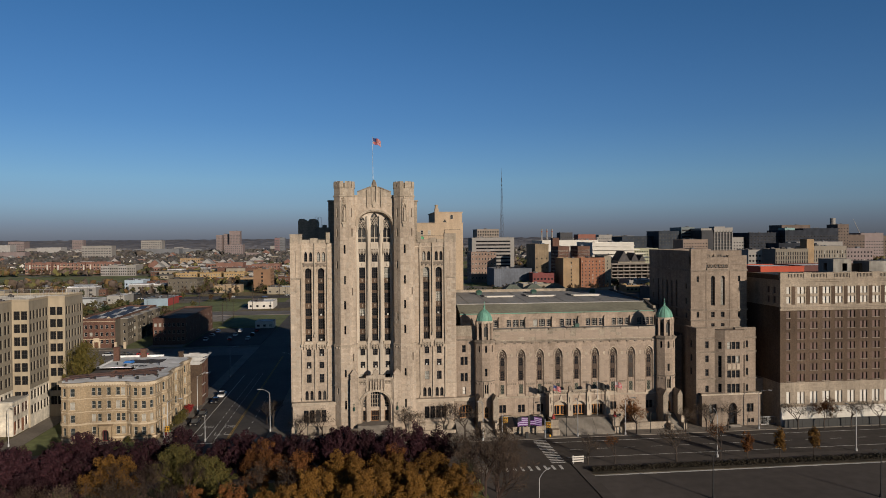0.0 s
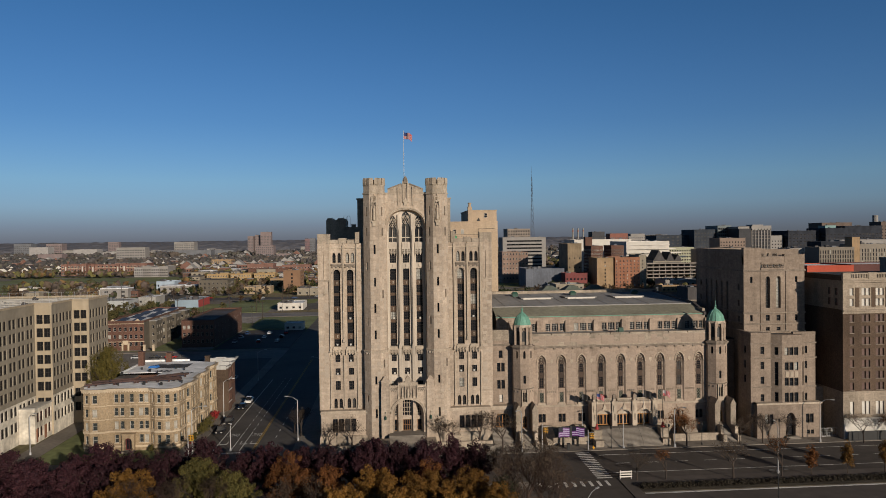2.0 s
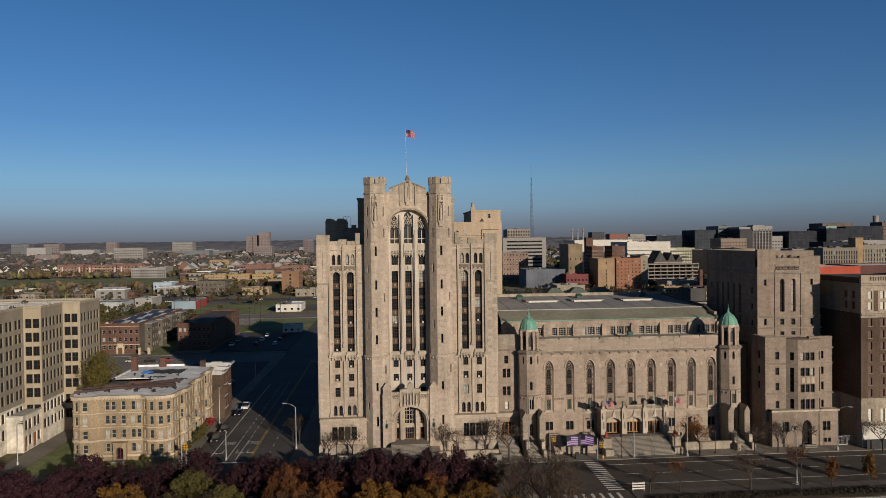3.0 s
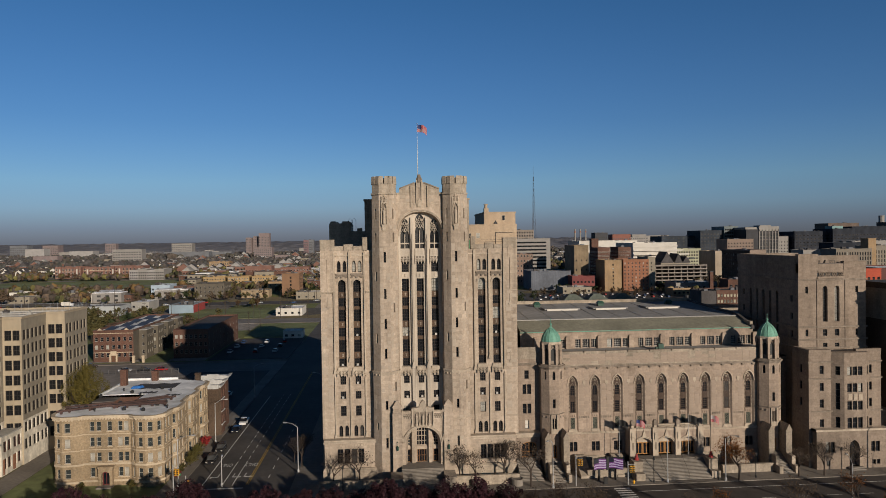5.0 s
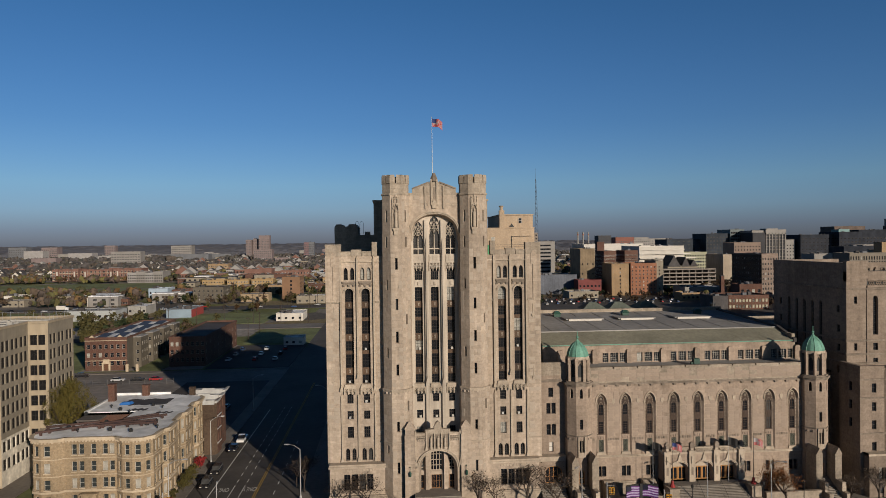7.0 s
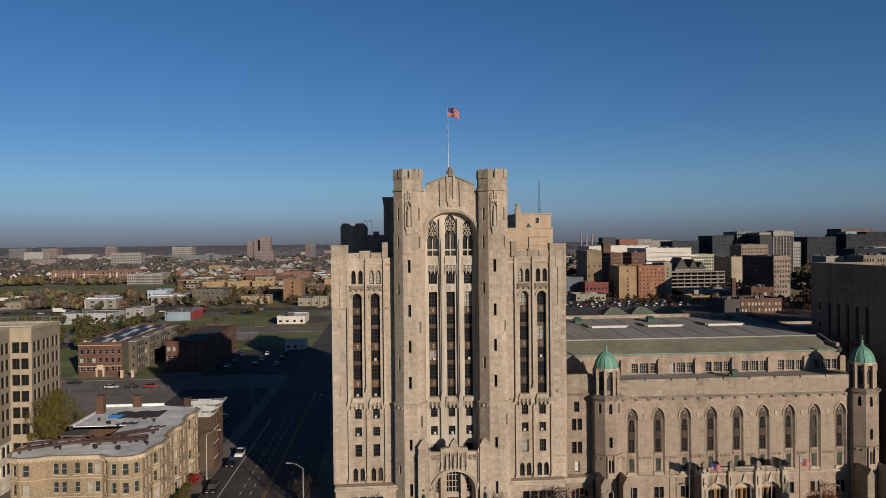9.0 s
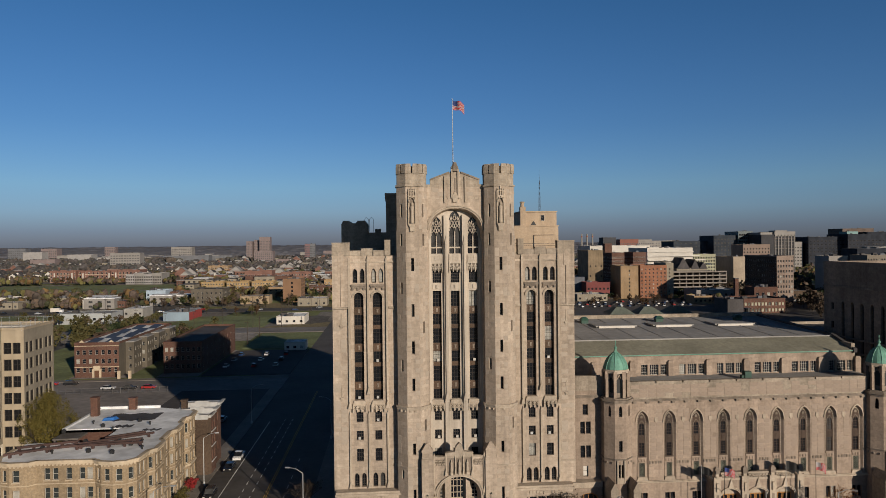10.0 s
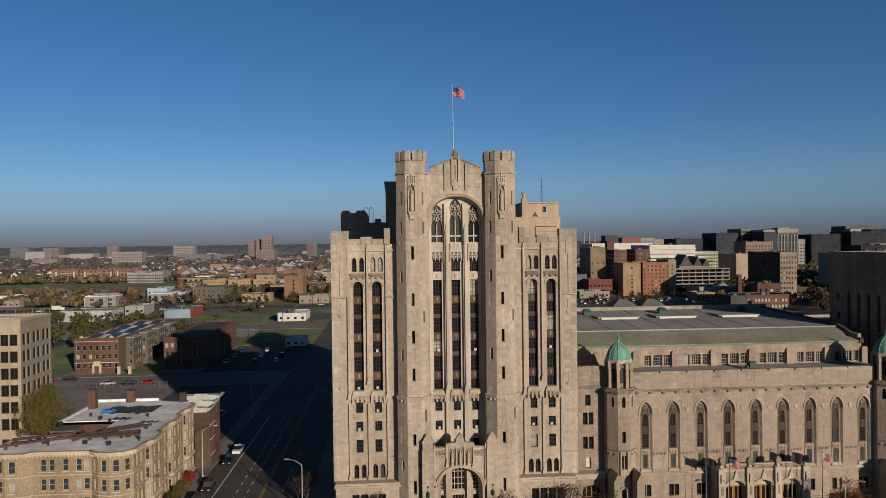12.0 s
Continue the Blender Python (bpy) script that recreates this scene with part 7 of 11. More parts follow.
plan = [(BUFF, (), 1), (BUFF, (0.75,), 0.8), (BUFF, (0.4,), 0.95), (BUFF, (0.5,), 1.1), (BUFF, (), 1), (BUFF, (1.2, 2.55, 4.75, 6.9, 8.15), 0.95), (BUFF, (0.55,), 0.7), (BUFF, (0.5,), 1.0), (BUFF, (0.5,), 1.0), (BUFF, (0.5,), 0.9),
        (BUFF, (0.7, 2.4), 0.95), (BUFF, (0.3,), 0.8), (BUFF, (0.5, 2.9), 1.0), (BUFF, (0.3,), 0.8), (BUFF, (0.8, 3.8), 1.0), (BUFF, (0.3,), 0.8), (BUFF, (0.5, 2.8), 1.0), (BUFF, (0.3,), 0.8), (BUFF, (1.4,), 1.0), (BUFF, (0.3,), 0.8), (BUFF, (0.5, 2.6), 1.0), (BUFF, (0.4,), 0.8)]
poly_walls(flats, FP, 0.1, 14.2, ((11.5, 1.95), (8.35, 1.85), (5.2, 1.85), (2.0, 1.9)), plan, BUFF_BAND, rows=2, frame_mat=FRAME_PALE, glass=glazing("flat_glass", (0.035, 0.04, 0.04), (0.33, 0.31, 0.27), 0.28))
ring(FP, 14.2, 14.55, 0.35, BUFF_BAND, flats, "cornice")
ring(FP, 14.55, 14.85, 0.55, BUFF_BAND, flats, "cornice")
ring(FP, 4.55, 4.95, 0.22, BUFF_BAND, flats, "stone_band")
ring(FP, 1.0, 1.4, 0.2, BUFF_BAND, flats, "stone_band")
ring(FP, 7.6, 7.75, 0.08, BUFF_BAND, flats, "brick_course")
ring(FP, 10.8, 10.95, 0.08, BUFF_BAND, flats, "brick_course")
for a, b in zip(FP[1:], FP[2:]):
    L = math.hypot(b[0] - a[0], b[1] - a[1])
    u = ((b[0] - a[0]) / L, (b[1] - a[1]) / L)
    for k in range(int(L / 0.62)):
        s = 0.3 + 0.62 * k
        c = (a[0] + u[0] * s + u[1] * 0.18, a[1] + u[1] * s - u[0] * 0.18)
        part("dentil", Geo().prism([(c[0] - 0.15, c[1] - 0.15), (c[0] + 0.15, c[1] - 0.15), (c[0] + 0.15, c[1] + 0.15), (c[0] - 0.15, c[1] + 0.15)], 13.95, 14.22), BUFF_BAND, flats)
g = Geo().prism(FP + [(-58.5, 216.0), (-71.0, 216.0), (-71.0, 198.5), (-60.6, 198.5), (-60.6, 189.6), (-73.4, 189.6)], 14.21, 14.75)
part("roof", g, ROOF_WHITE, flats, "patched white roof coating with dark tar streaks")
part("rear_wall", Geo().wall((-50.6, 212.6, 0.1), NORTH, 8.0, 14.4).wall((-58.5, 216, 0.1), NORTH, 12.5, 14.4).wall((-71, 216, 0.1), WEST, 17.5, 14.4).wall((-71, 198.5, 0.1), SOUTH, 10.4, 14.6).wall((-60.6, 198.5, 0.1), WEST, 8.9, 14.4).wall((-60.6, 189.6, 0.1), NORTH, 12.8, 14.4).wall((-73.4, 189.6, 0.1), WEST, 3.6, 14.4), RED_BRICK, flats)
RUSTY = surface("rusty_tarred_steel", (0.052, 0.030, 0.026), amount=0.4, fine=2)
for x0, y0, x1, y1, z in ((-72.6, 180.4, -51.8, 192.2, 15.25), (-71.6, 182.2, -52.6, 188.4, 15.2), (-63.0, 184.8, -51.8, 186.2, 15.2), (-73.0, 185.5, -64.0, 188.8, 15.0), (-60.0, 190.4, -54.0, 194.0, 15.0)):
    d = Vector((x1 - x0, y1 - y0, 0)).normalized()
    n = Vector((-d.y, d.x, 0)) * 0.2
    g = Geo().prism([(x0 - n.x, y0 - n.y), (x1 - n.x, y1 - n.y), (x1 + n.x, y1 + n.y), (x0 + n.x, y0 + n.y)], z, z + 0.38)
    for k in range(5):
        q = Vector((x0, y0, 0)).lerp(Vector((x1, y1, 0)), 0.04 + 0.23 * k)
        g.box(q.x - 0.2, q.x + 0.2, q.y - 0.2, q.y + 0.2, 14.7, z)
    part("steel_beam", g, RUSTY, flats, "rusty tarred steel beam on stub posts")
for x0, x1, y0, y1 in ((-66.0, -56.0, 204.8, 210.8), (-62.0, -58.6, 199.5, 201.2), (-55.6, -52.2, 196.4, 197.6)):
    g = Geo()
    n = 9
    edge = [(x0 + (x1 - x0) * k / n, y0 + 0.5 * math.sin(k * 2.3)) for k in range(n + 1)] + [(x1 - (x1 - x0) * k / n, y1 + 0.5 * math.sin(k * 1.7 + 1)) for k in range(n + 1)]
    part("tar_patch", g.prism(edge, 14.74, 14.77), ROOF_DARK, flats, "dark tarred roof patch")
part("tarpaulin", Geo().prism([(-66.4, 205.0), (-64.0, 205.3), (-63.6, 206.8), (-66.0, 206.6)], 14.76, 15.3, 0.7), surface("blue_tarpaulin", (0.02, 0.10, 0.30), amount=0.2, bump=0), flats, "crumpled blue tarpaulin")
for x, y, h in ((-69.6, 209.9, 3.7), (-63.8, 215.2, 2.3)):
    part("chimney", Geo().box(x - 0.7, x + 0.7, y - 0.7, y + 0.7, 13, 14.75 + h).box(x - 0.82, x + 0.82, y - 0.82, y + 0.82, 14.75 + h, 15.0 + h), RED_BRICK, flats, "brown brick chimney stack")
part("roof_coping", Geo().box(-71.2, -58.3, 215.8, 216.3, 14.7, 15.25).box(-71.2, -70.7, 198.4, 215.8, 14.7, 15.05).box(-71.2, -60.5, 198.55, 198.8, 14.7, 14.85), ROOF_WHITE, flats, "white coated parapet coping")
g = Geo().box(-71.0, -66.4, 194.0, 198.3, 14.0, 14.3)
for x in (-70.8, -68.7, -66.8):
    g.box(x, x + 0.3, 194.1, 194.4, 0.1, 14.0)
for z in (4.2, 7.6, 11.0):
    g.box(-71.0, -66.4, 194.0, 198.3, z, z + 0.2).box(-71.0, -66.4, 194.0, 194.1, z + 0.9, z + 1.0)
part("back_porch", g, surface("grey_porch_timber", (0.10, 0.088, 0.078), amount=0.3), flats, "weathered timber back porch in the court")
for k in range(16):
    x, y = -70 + (k * 7.3) % 19, 180.5 + (k * 5.1) % 9 + (16 if k % 3 == 0 else 0)
    g = Geo().lathe([(0.14, 14.7), (0.14, 15.2), (0.24, 15.2), (0.24, 15.4), (0.1, 15.5)], x, y, 7) if k % 2 else Geo().box(x - 0.3, x + 0.3, y - 0.25, y + 0.25, 14.7, 15.2).prism([(x - 0.36, y - 0.3), (x + 0.36, y - 0.3), (x + 0.36, y + 0.3), (x - 0.36, y + 0.3)], 15.2, 15.5, 0.4)
    part("roof_vent", g, BLACK, flats)
# arched entrance
g = Geo().wall((-63.3, 177.75, 0.1), SOUTH, 2.8, 4.0, [(0.55, 2.25, 0, 3.2, "round", 2.4, 0.7, 0.0)], 0.7)
g.wall((-60.5, 177.75, 0.1), EAST, 1.0, 4.0).wall((-63.3, 178.75, 0.1), WEST, 1.0, 4.0).box(-63.5, -60.3, 177.6, 178.8, 4.1, 4.35)
part("entrance", g, BUFF, flats, "arched brick entrance porch")
window(flats, -61.9, 178.4, 0.4, SOUTH, 1.5, 2.7, cols=2, rows=1, frame_mat=surface("dark_red_door", (0.09, 0.02, 0.02), amount=0.1, bump=0), glass=GLASS_PLAIN, bar=0.2, name="door", label="dark red entrance door")
part("step", Geo().box(-63.4, -60.4, 176.6, 178.2, 0.1, 0.4), CONCRETE, flats)

row = thing("row_house", "narrow brown brick row house with white stepped parapets", "house", (-52, 220, 0.1))
poly_walls(row, [(-56.0, 214.2), (-47.8, 214.2), (-47.2, 215.0), (-47.2, 219.0), (-48.0, 220), (-48.0, 227)], 0.1, 13.2, ((9.6, 1.9), (6.4, 1.9), (3.0, 1.9)), [(BROWN_BRICK, (), 1), (BROWN_BRICK, (), 1), (RED_BRICK, (0.5, 2.4), 0.9), (RED_BRICK, (), 1), (RED_BRICK, (0.8, 3.6), 0.9)], None, rows=2, frame_mat=FRAME_DARK)
ROW_GREY = surface("weathered_white_coping", (0.40, 0.395, 0.385), amount=0.2, fine=1.0)
for k in range(3):
    y, z = 214.2 + 4.25 * k, 12.75 + 0.45 * k
    part("roof", Geo().box(-56, -47.7, y + 0.25, y + 4.1, z - 0.3, z), ROOF_WHITE, row, "pale roofing felt between parapets")
    g = Geo().box(-56, -47.6, y - 0.12, y + 0.25, z - 0.5, z + 0.55)
    g.box(-52.6, -49.6, y - 0.14, y + 0.27, z + 0.55, z + 0.85)
    g.box(-56.05, -47.5, y - 0.2, y + 0.3, z + 0.45, z + 0.55)
    part("parapet", g, ROW_GREY, row, "white stepped parapet")
    g = Geo().box(-47.75, -47.1, y + 0.25, y + 4.1, z - 0.25, z + 0.2)
    g.box(-47.5, -46.8, y + 0.1, y + 4.2, z + 0.2, z + 0.34)
    part("cornice", g, ROW_GREY, row)
part("chimney", Geo().box(-55.2, -54.0, 220.5, 221.7, 12.8, 15.2).box(-55.3, -53.9, 220.4, 221.8, 15.0, 15.3), BROWN_BRICK, row)
for z in (4.6, 8.0, 11.2):
    part("sill_course", Geo().box(-47.25, -47.05, 215.1, 218.9, z - 2.05, z - 1.85), ROW_GREY, row)
part("rear_wall", Geo().box(-56, -48.1, 226.9, 227.1, 0.1, 13).box(-56.1, -55.9, 214.2, 227, 0.1, 13), RED_BRICK, row)

# ---------------------------------------------------------------- stepped beige block
beige = thing("loft_block", "seven-storey stepped block painted cream and taupe with whitewashed base", "building", (-100, 200, 0.06))
BP = [(-124, 170.0), (-91.0, 170.0), (-91.0, 195.5), (-86.8, 195.5), (-86.8, 207.0), (-82.4, 207.0), (-82.4, 219.6), (-124, 219.6)]
LV = [(28.5 - 3.42 * k, 2.3) for k in range(6)]


def pairs(n, pitch, first, gap=1.55):
    out = []
    for k in range(n):
        out += [first + pitch * k, first + pitch * k + gap]
    return tuple(out)


upper = [(CREAM, pairs(4, 6.5, 3.0), 1.15), (TAUPE, pairs(6, 4.1, 1.0, 1.75), 1.4), (CREAM, (0.4, 2.2), 1.55), (TAUPE, pairs(3, 3.75, 0.6, 1.75), 1.4), (CREAM, (0.4, 2.2), 1.55), (TAUPE, pairs(3, 4.05, 0.7, 1.75), 1.4), (TAUPE, (), 1)]
poly_walls(beige, BP, 10.2, 33.4, LV, upper, None, rows=2, cols=2, frame_mat=FRAME_DARK, glass=GLASS_BLACK)
lower = [(WHITEWASH, pairs(4, 6.5, 3.0), 1.15), (WHITEWASH, pairs(6, 4.1, 1.0, 1.75), 1.4), (CREAM, (0.4, 2.2), 1.55), (WHITEWASH, pairs(3, 3.75, 0.6, 1.75), 1.4), (CREAM, (0.4, 2.2), 1.55), (WHITEWASH, pairs(3, 4.05, 0.7, 1.75), 1.4), (TAUPE, (), 1)]
poly_walls(beige, BP, 0.06, 10.2, ((7.3, 2.3), (3.4, 2.4)), lower, None, rows=2, cols=2, frame_mat=FRAME_DARK, glass=GLASS_BLACK)
ring(BP, 33.405, 33.9, 0.18, CREAM, beige, "coping")
part("roof", Geo().box(-123.9, -91.1, 170.1, 219.5, 32.6, 33.1).box(-91.1, -86.9, 195.6, 219.5, 32.6, 33.1).box(-86.9, -82.5, 207.1, 219.5, 32.6, 33.1), ROOF_GREY, beige)
part("rear_wall", Geo().wall((-124, 219.6, 0.06), WEST, 49.6, 33.3), TAUPE, beige)
PALE_KERB = surface("pale_roof_kerb", (0.30, 0.285, 0.26), amount=0.25, fine=1.0)
for k in range(9):
    y = 173.5 + 5.2 * k
    part("roof_kerb", Geo().box(-122, -92 + (3.6 if y > 196 else 0) + (3.6 if y > 207 else 0), y, y + 0.35, 33.1, 33.45), PALE_KERB, beige, "pale concrete roof kerb")
for k in range(11):
    x, y = -121 + 2.9 * k, 175 + (k * 11.3) % 40
    part("roof_hatch", Geo().box(x, x + 1.3, y, y + 1.0, 33.1, 33.7).box(x + 0.2, x + 0.8, y + 0.2, y + 0.7, 33.7, 34.0), ROOF_DARK if k % 2 else PALE_KERB, beige)
for a, b in zip(BP, BP[1:]):
    L = math.hypot(b[0] - a[0], b[1] - a[1])
    u = ((b[0] - a[0]) / L, (b[1] - a[1]) / L)
    g = Geo().tube((a[0] - u[1] * 0.4, a[1] + u[0] * 0.4, 34.9), (b[0] - u[1] * 0.4, b[1] + u[0] * 0.4, 34.9), 0.03, 0.03, 4)
    for k in range(int(L / 1.8) + 1):
        p = (a[0] + u[0] * 1.8 * k - u[1] * 0.4, a[1] + u[1] * 1.8 * k + u[0] * 0.4)
        g.tube((*p, 33.1), (*p, 35.0), 0.035, 0.035, 4)
    part("railing", g, STEEL, beige)
RED_FRAME = surface("red_brown_window_paint", (0.10, 0.045, 0.036), rough=0.6, amount=0.2, bump=0)
g = Geo()
facade(beige, g, (-87.2, 187.0, 0.06), EAST, 8.5, 8.6, pairs(2, 4.1, 0.8, 1.75), (1.2, 5.0), 1.4, 2.4, 0.25, rows=2, cols=2, frame_mat=RED_FRAME, glass=GLASS_BLACK)
g.wall((-91.0, 187.0, 0.06), SOUTH, 3.8, 8.6)
part("low_annex", g, WHITEWASH, beige, "low whitewashed brick annex with peeling paint")
part("annex_roof", Geo().box(-91.0, -87.3, 187.1, 195.5, 8.2, 8.6).box(-91.0, -87.0, 186.8, 187.2, 8.6, 8.9).box(-87.4, -87.0, 187.2, 195.5, 8.6, 8.9), PALE_KERB, beige)
for y, w in ((186.4, 1.5), (190.4, 2.2)):
    part("brick_patch", Geo().box(-87.2, -87.16, y + 1.1, y + 1.1 + w * 0.5, 0.3, 3.6), ORANGE_BRICK, beige, "bare orange brick where the paint has gone")
solo("side_lot", Geo().box(-86.7, -81.2, 172, 206.8, 0.06, 0.1), CONCRETE, "pale broken concrete strip beside the block", "pavement", kind="structure", loc=(-84, 190, 0.06))

# ---------------------------------------------------------------- houses behind, west side
# far wall colours dulled towards grey, with distance haze painted in
FAR_WHITE = surface("hazed_white_paint", (0.27, 0.255, 0.245), amount=0.1, bump=0)
far_pale = surface("hazed_pale_concrete", (0.22, 0.205, 0.19), amount=0.1, bump=0)
far_rose = surface("hazed_rose_concrete", (0.180, 0.142, 0.138), amount=0.1, bump=0)
apts = block("brick_apartments", "three-storey red brick apartments with a pale doorway", "apartment house", -129.2, -112.6, 337, 402, 12.6, RED_BRICK, ROOF_WHITE, south=(7, 3, 1.25, 1.75, 2.0, 3.4), side_mat=SIDE_TAUPE, frame_mat=FRAME_PALE, z0=-0.16)
for z in (3.75, 11.9):
    part("stone_band", Geo().box(-129.3, -112.5, 336.88, 336.98, z, z + 0.22), BUFF_BAND, apts)
for k in range(4):
    y = 344 + 15.0 * k
    g = Geo()
    x1 = -109.4
    facade(apts, g, (-112.6, y, -0.16), SOUTH, x1 + 112.6, 12.4, (1.2,), (2.2, 5.6, 9.0), 1.0, 1.5, 0.22, rows=2, frame_mat=FRAME_PALE, whole=True)
    facade(apts, g, (x1, y, -0.16), EAST, 9.0, 12.4, (1.4, 4.0, 6.6), (2.2, 5.6, 9.0), 1.0, 1.5, 0.22, rows=2, frame_mat=FRAME_PALE, whole=True)
    g.wall((x1, y + 9, -0.16), NORTH, x1 + 112.6, 12.4)
    part("side_bay", g, SIDE_TAUPE, apts, "dull taupe brick side bay")
    part("bay_roof", Geo().box(-112.6, x1 + 0.1, y - 0.1, y + 9.1, 12.24, 12.6), ROOF_GREY, apts)
    for q in range(2):
        x, yy = -126.8 + 6.6 * q + (k % 2) * 1.2, 341.0 + 15.0 * k + 2.0 * q
        g = Geo()
        g.v = [(x, yy, 12.7), (x + 3.8, yy, 12.7), (x + 3.8, yy + 9.5, 13.5), (x, yy + 9.5, 13.5), (x, yy, 12.55), (x + 3.8, yy, 12.55), (x + 3.8, yy + 9.5, 13.35), (x, yy + 9.5, 13.35)]
        g.f = [(0, 1, 2, 3), (7, 6, 5, 4), (4, 5, 1, 0), (5, 6, 2, 1), (6, 7, 3, 2), (7, 4, 0, 3)]
        g.s = [0] * 6
        part("solar_panel", g, surface("dark_solar_glass", (0.05, 0.062, 0.09), rough=0.6, amount=0.1, bump=0) if k + q == 0 else bpy.data.materials["dark_solar_glass"], apts, "dark blue solar panel")
for x in (-126.4, -115.4):
    part("gable_crest", Geo().plate([(x - 1.0, 13.4), (x + 1.0, 13.4), (x, 14.3)], 336.8, 337.2), BUFF_BAND, apts)
door = part("stone_doorway", Geo().box(-122.4, -121.8, 336.3, 336.98, -0.16, 2.6).box(-119.8, -119.2, 336.3, 336.98, -0.16, 2.6).box(-122.5, -119.1, 336.3, 336.98, 2.6, 3.1).box(-122.0, -119.6, 336.4, 336.98, 3.1, 4.4), BUFF_BAND, apts, "pale stone doorway")
part("door", Geo().box(-121.7, -119.9, 336.85, 336.97, -0.16, 2.5), surface("dark_oak_door", (0.10, 0.05, 0.03), amount=0.2, bump=0), door)
for x in (-111.0, -107.0):
    solo("gate_pier", Geo().box(x - 0.5, x + 0.5, 332.0, 333.0, 0.0, 2.6).prism([(x - 0.6, 331.9), (x + 0.6, 331.9), (x + 0.6, 333.1), (x - 0.6, 333.1)], 2.6, 3.0, 0.6), BUFF_BAND, "pale brick gate pier on the lawn", "pier", group="gate piers", loc=(x, 332.5, 0))
block("brick_apartments", "shaded dark brick apartment house", "apartment house", -97.4, -82.6, 342, 402, 11.6, RED_BRICK, ROOF_DARK, south=(7, 3, 1.2, 1.7, 1.9, 3.3), east=(9, 3, 1.0, 1.5, 1.8, 3.3), frame_mat=FRAME_PALE, z0=-0.16)
block("small_office", "small white flat-roofed office by the car park", "building", -58.4, -48.6, 396, 406, 3.6, BOARD_WHITE, ROOF_WHITE, south=(3, 1, 1.4, 1.2, 1.0, 3), parapet=0.3, z0=-0.16)
block("metal_shed", "pale blue metal shed with a red end", "shed", -160, -143, 540, 572, 5.6, surface("pale_blue_siding", (0.21, 0.27, 0.32), amount=0.1, bump=0), ROOF_GREY, side_mat=surface("red_siding", (0.26, 0.045, 0.04), amount=0.1, bump=0), parapet=0.2, z0=-0.16)
block("low_house", "white low commercial building with a flat roof", "building", -80, -62.5, 508, 532, 4.6, BOARD_WHITE, ROOF_WHITE, south=(4, 1, 1.6, 1.4, 1.2, 3), parapet=0.35, z0=-0.16)
block("rendered_house", "pale blue rendered building with small windows", "building", -226, -209, 702, 724, 10.0, surface("pale_blue_render", (0.30, 0.36, 0.42), amount=0.1, bump=0), ROOF_GREY, south=(4, 2, 1.4, 1.8, 2.0, 4.0), z0=-0.16)
block("brick_shop", "low red brick building with a flat roof", "building", -208, -178, 712, 735, 8.0, RED_BRICK, ROOF_GREY, south=(7, 2, 1.3, 1.6, 1.5, 3.8), east=(4, 2, 1.2, 1.6, 1.5, 3.8), z0=-0.16)
SCHOOL = surface("rose_school_brick", (0.165, 0.088, 0.068), amount=0.2, fine=1.5, bump=0)
for x0, x1, y, h in ((-488, -452, 1085, 16.2), (-452, -404, 1092, 15.2), (-404, -364, 1085, 16.2)):
    sc = block("school", "long red brick school with pale stone bands and window bays", "school", x0, x1, y, y + 30, h, SCHOOL, ROOF_GREY, south=(8, 3, 2.4, 2.8, 1.6, 4.9), frame_mat=FRAME_PALE, z0=-0.16, group="school wings")
    for z in (1.0, 10.8):
        part("stone_band", Geo().box(x0, x1, y - 0.2, y - 0.02, z, z + 0.5), BUFF_BAND, sc)
    for x in (x0 + 5, x1 - 7):
        part("stair_bay", Geo().box(x, x + 4.4, y - 1.6, y, -0.16, h + 1.4).box(x + 1.2, x + 3.2, y - 1.7, y - 1.6, 2.5, h - 2.5, 1), [SCHOOL, FRAME_PALE], sc, "projecting brick stair bay with a tall window")
for k in range(4):
    block("white_flats", "grey-white modern terrace flats", "apartment house", -360 + 12.6 * k, -348.4 + 12.6 * k, 1020 - 3 * k, 1045, 12.4 + (k % 2) * 1.6, (FAR_WHITE, far_pale)[k % 2], ROOF_WHITE, south=(4, 3, 1.6, 1.9, 1.4, 3.7), z0=-0.16, group="white terrace flats")
for k in range(3):
    x = -212.5 + 26.8 * k
    block("yellow_flats", "yellow stucco three-storey flats", "apartment house", x, x + 23.4, 835, 856, 10.2, surface("yellow_stucco", (0.30, 0.205, 0.10), amount=0.1, bump=0), surface("terracotta_roof", (0.22, 0.10, 0.06), amount=0.2), south=(8, 3, 1.4, 1.6, 1.2, 3.2), frame_mat=FRAME_PALE, group="yellow flats", z0=-0.16)
block("yellow_flats", "yellow stucco three-storey flats", "apartment house", -80, -52, 830, 850, 11.0, surface("ochre_stucco", (0.31, 0.21, 0.11), amount=0.1, bump=0), ROOF_DARK, south=(8, 3, 1.4, 1.6, 1.2, 3.2), frame_mat=FRAME_PALE, group="yellow flats", z0=-0.16)
block("office_block", "brown six-storey block with a blue glazed side", "building", -102.5, -86.5, 684, 712, 19.6, surface("brown_render", (0.19, 0.11, 0.065), amount=0.1, bump=0), ROOF_GREY, south=(1, 5, 1.6, 2.0, 2.0, 3.4), east=(7, 5, 2.4, 1.6, 2.0, 3.4), z0=-0.16)
block("brick_works", "low brown brick works", "building", -180, -128, 905, 930, 13.0, RED_BRICK, ROOF_WHITE, south=(10, 2, 2.4, 2.4, 2.0, 5.2), z0=-0.16)
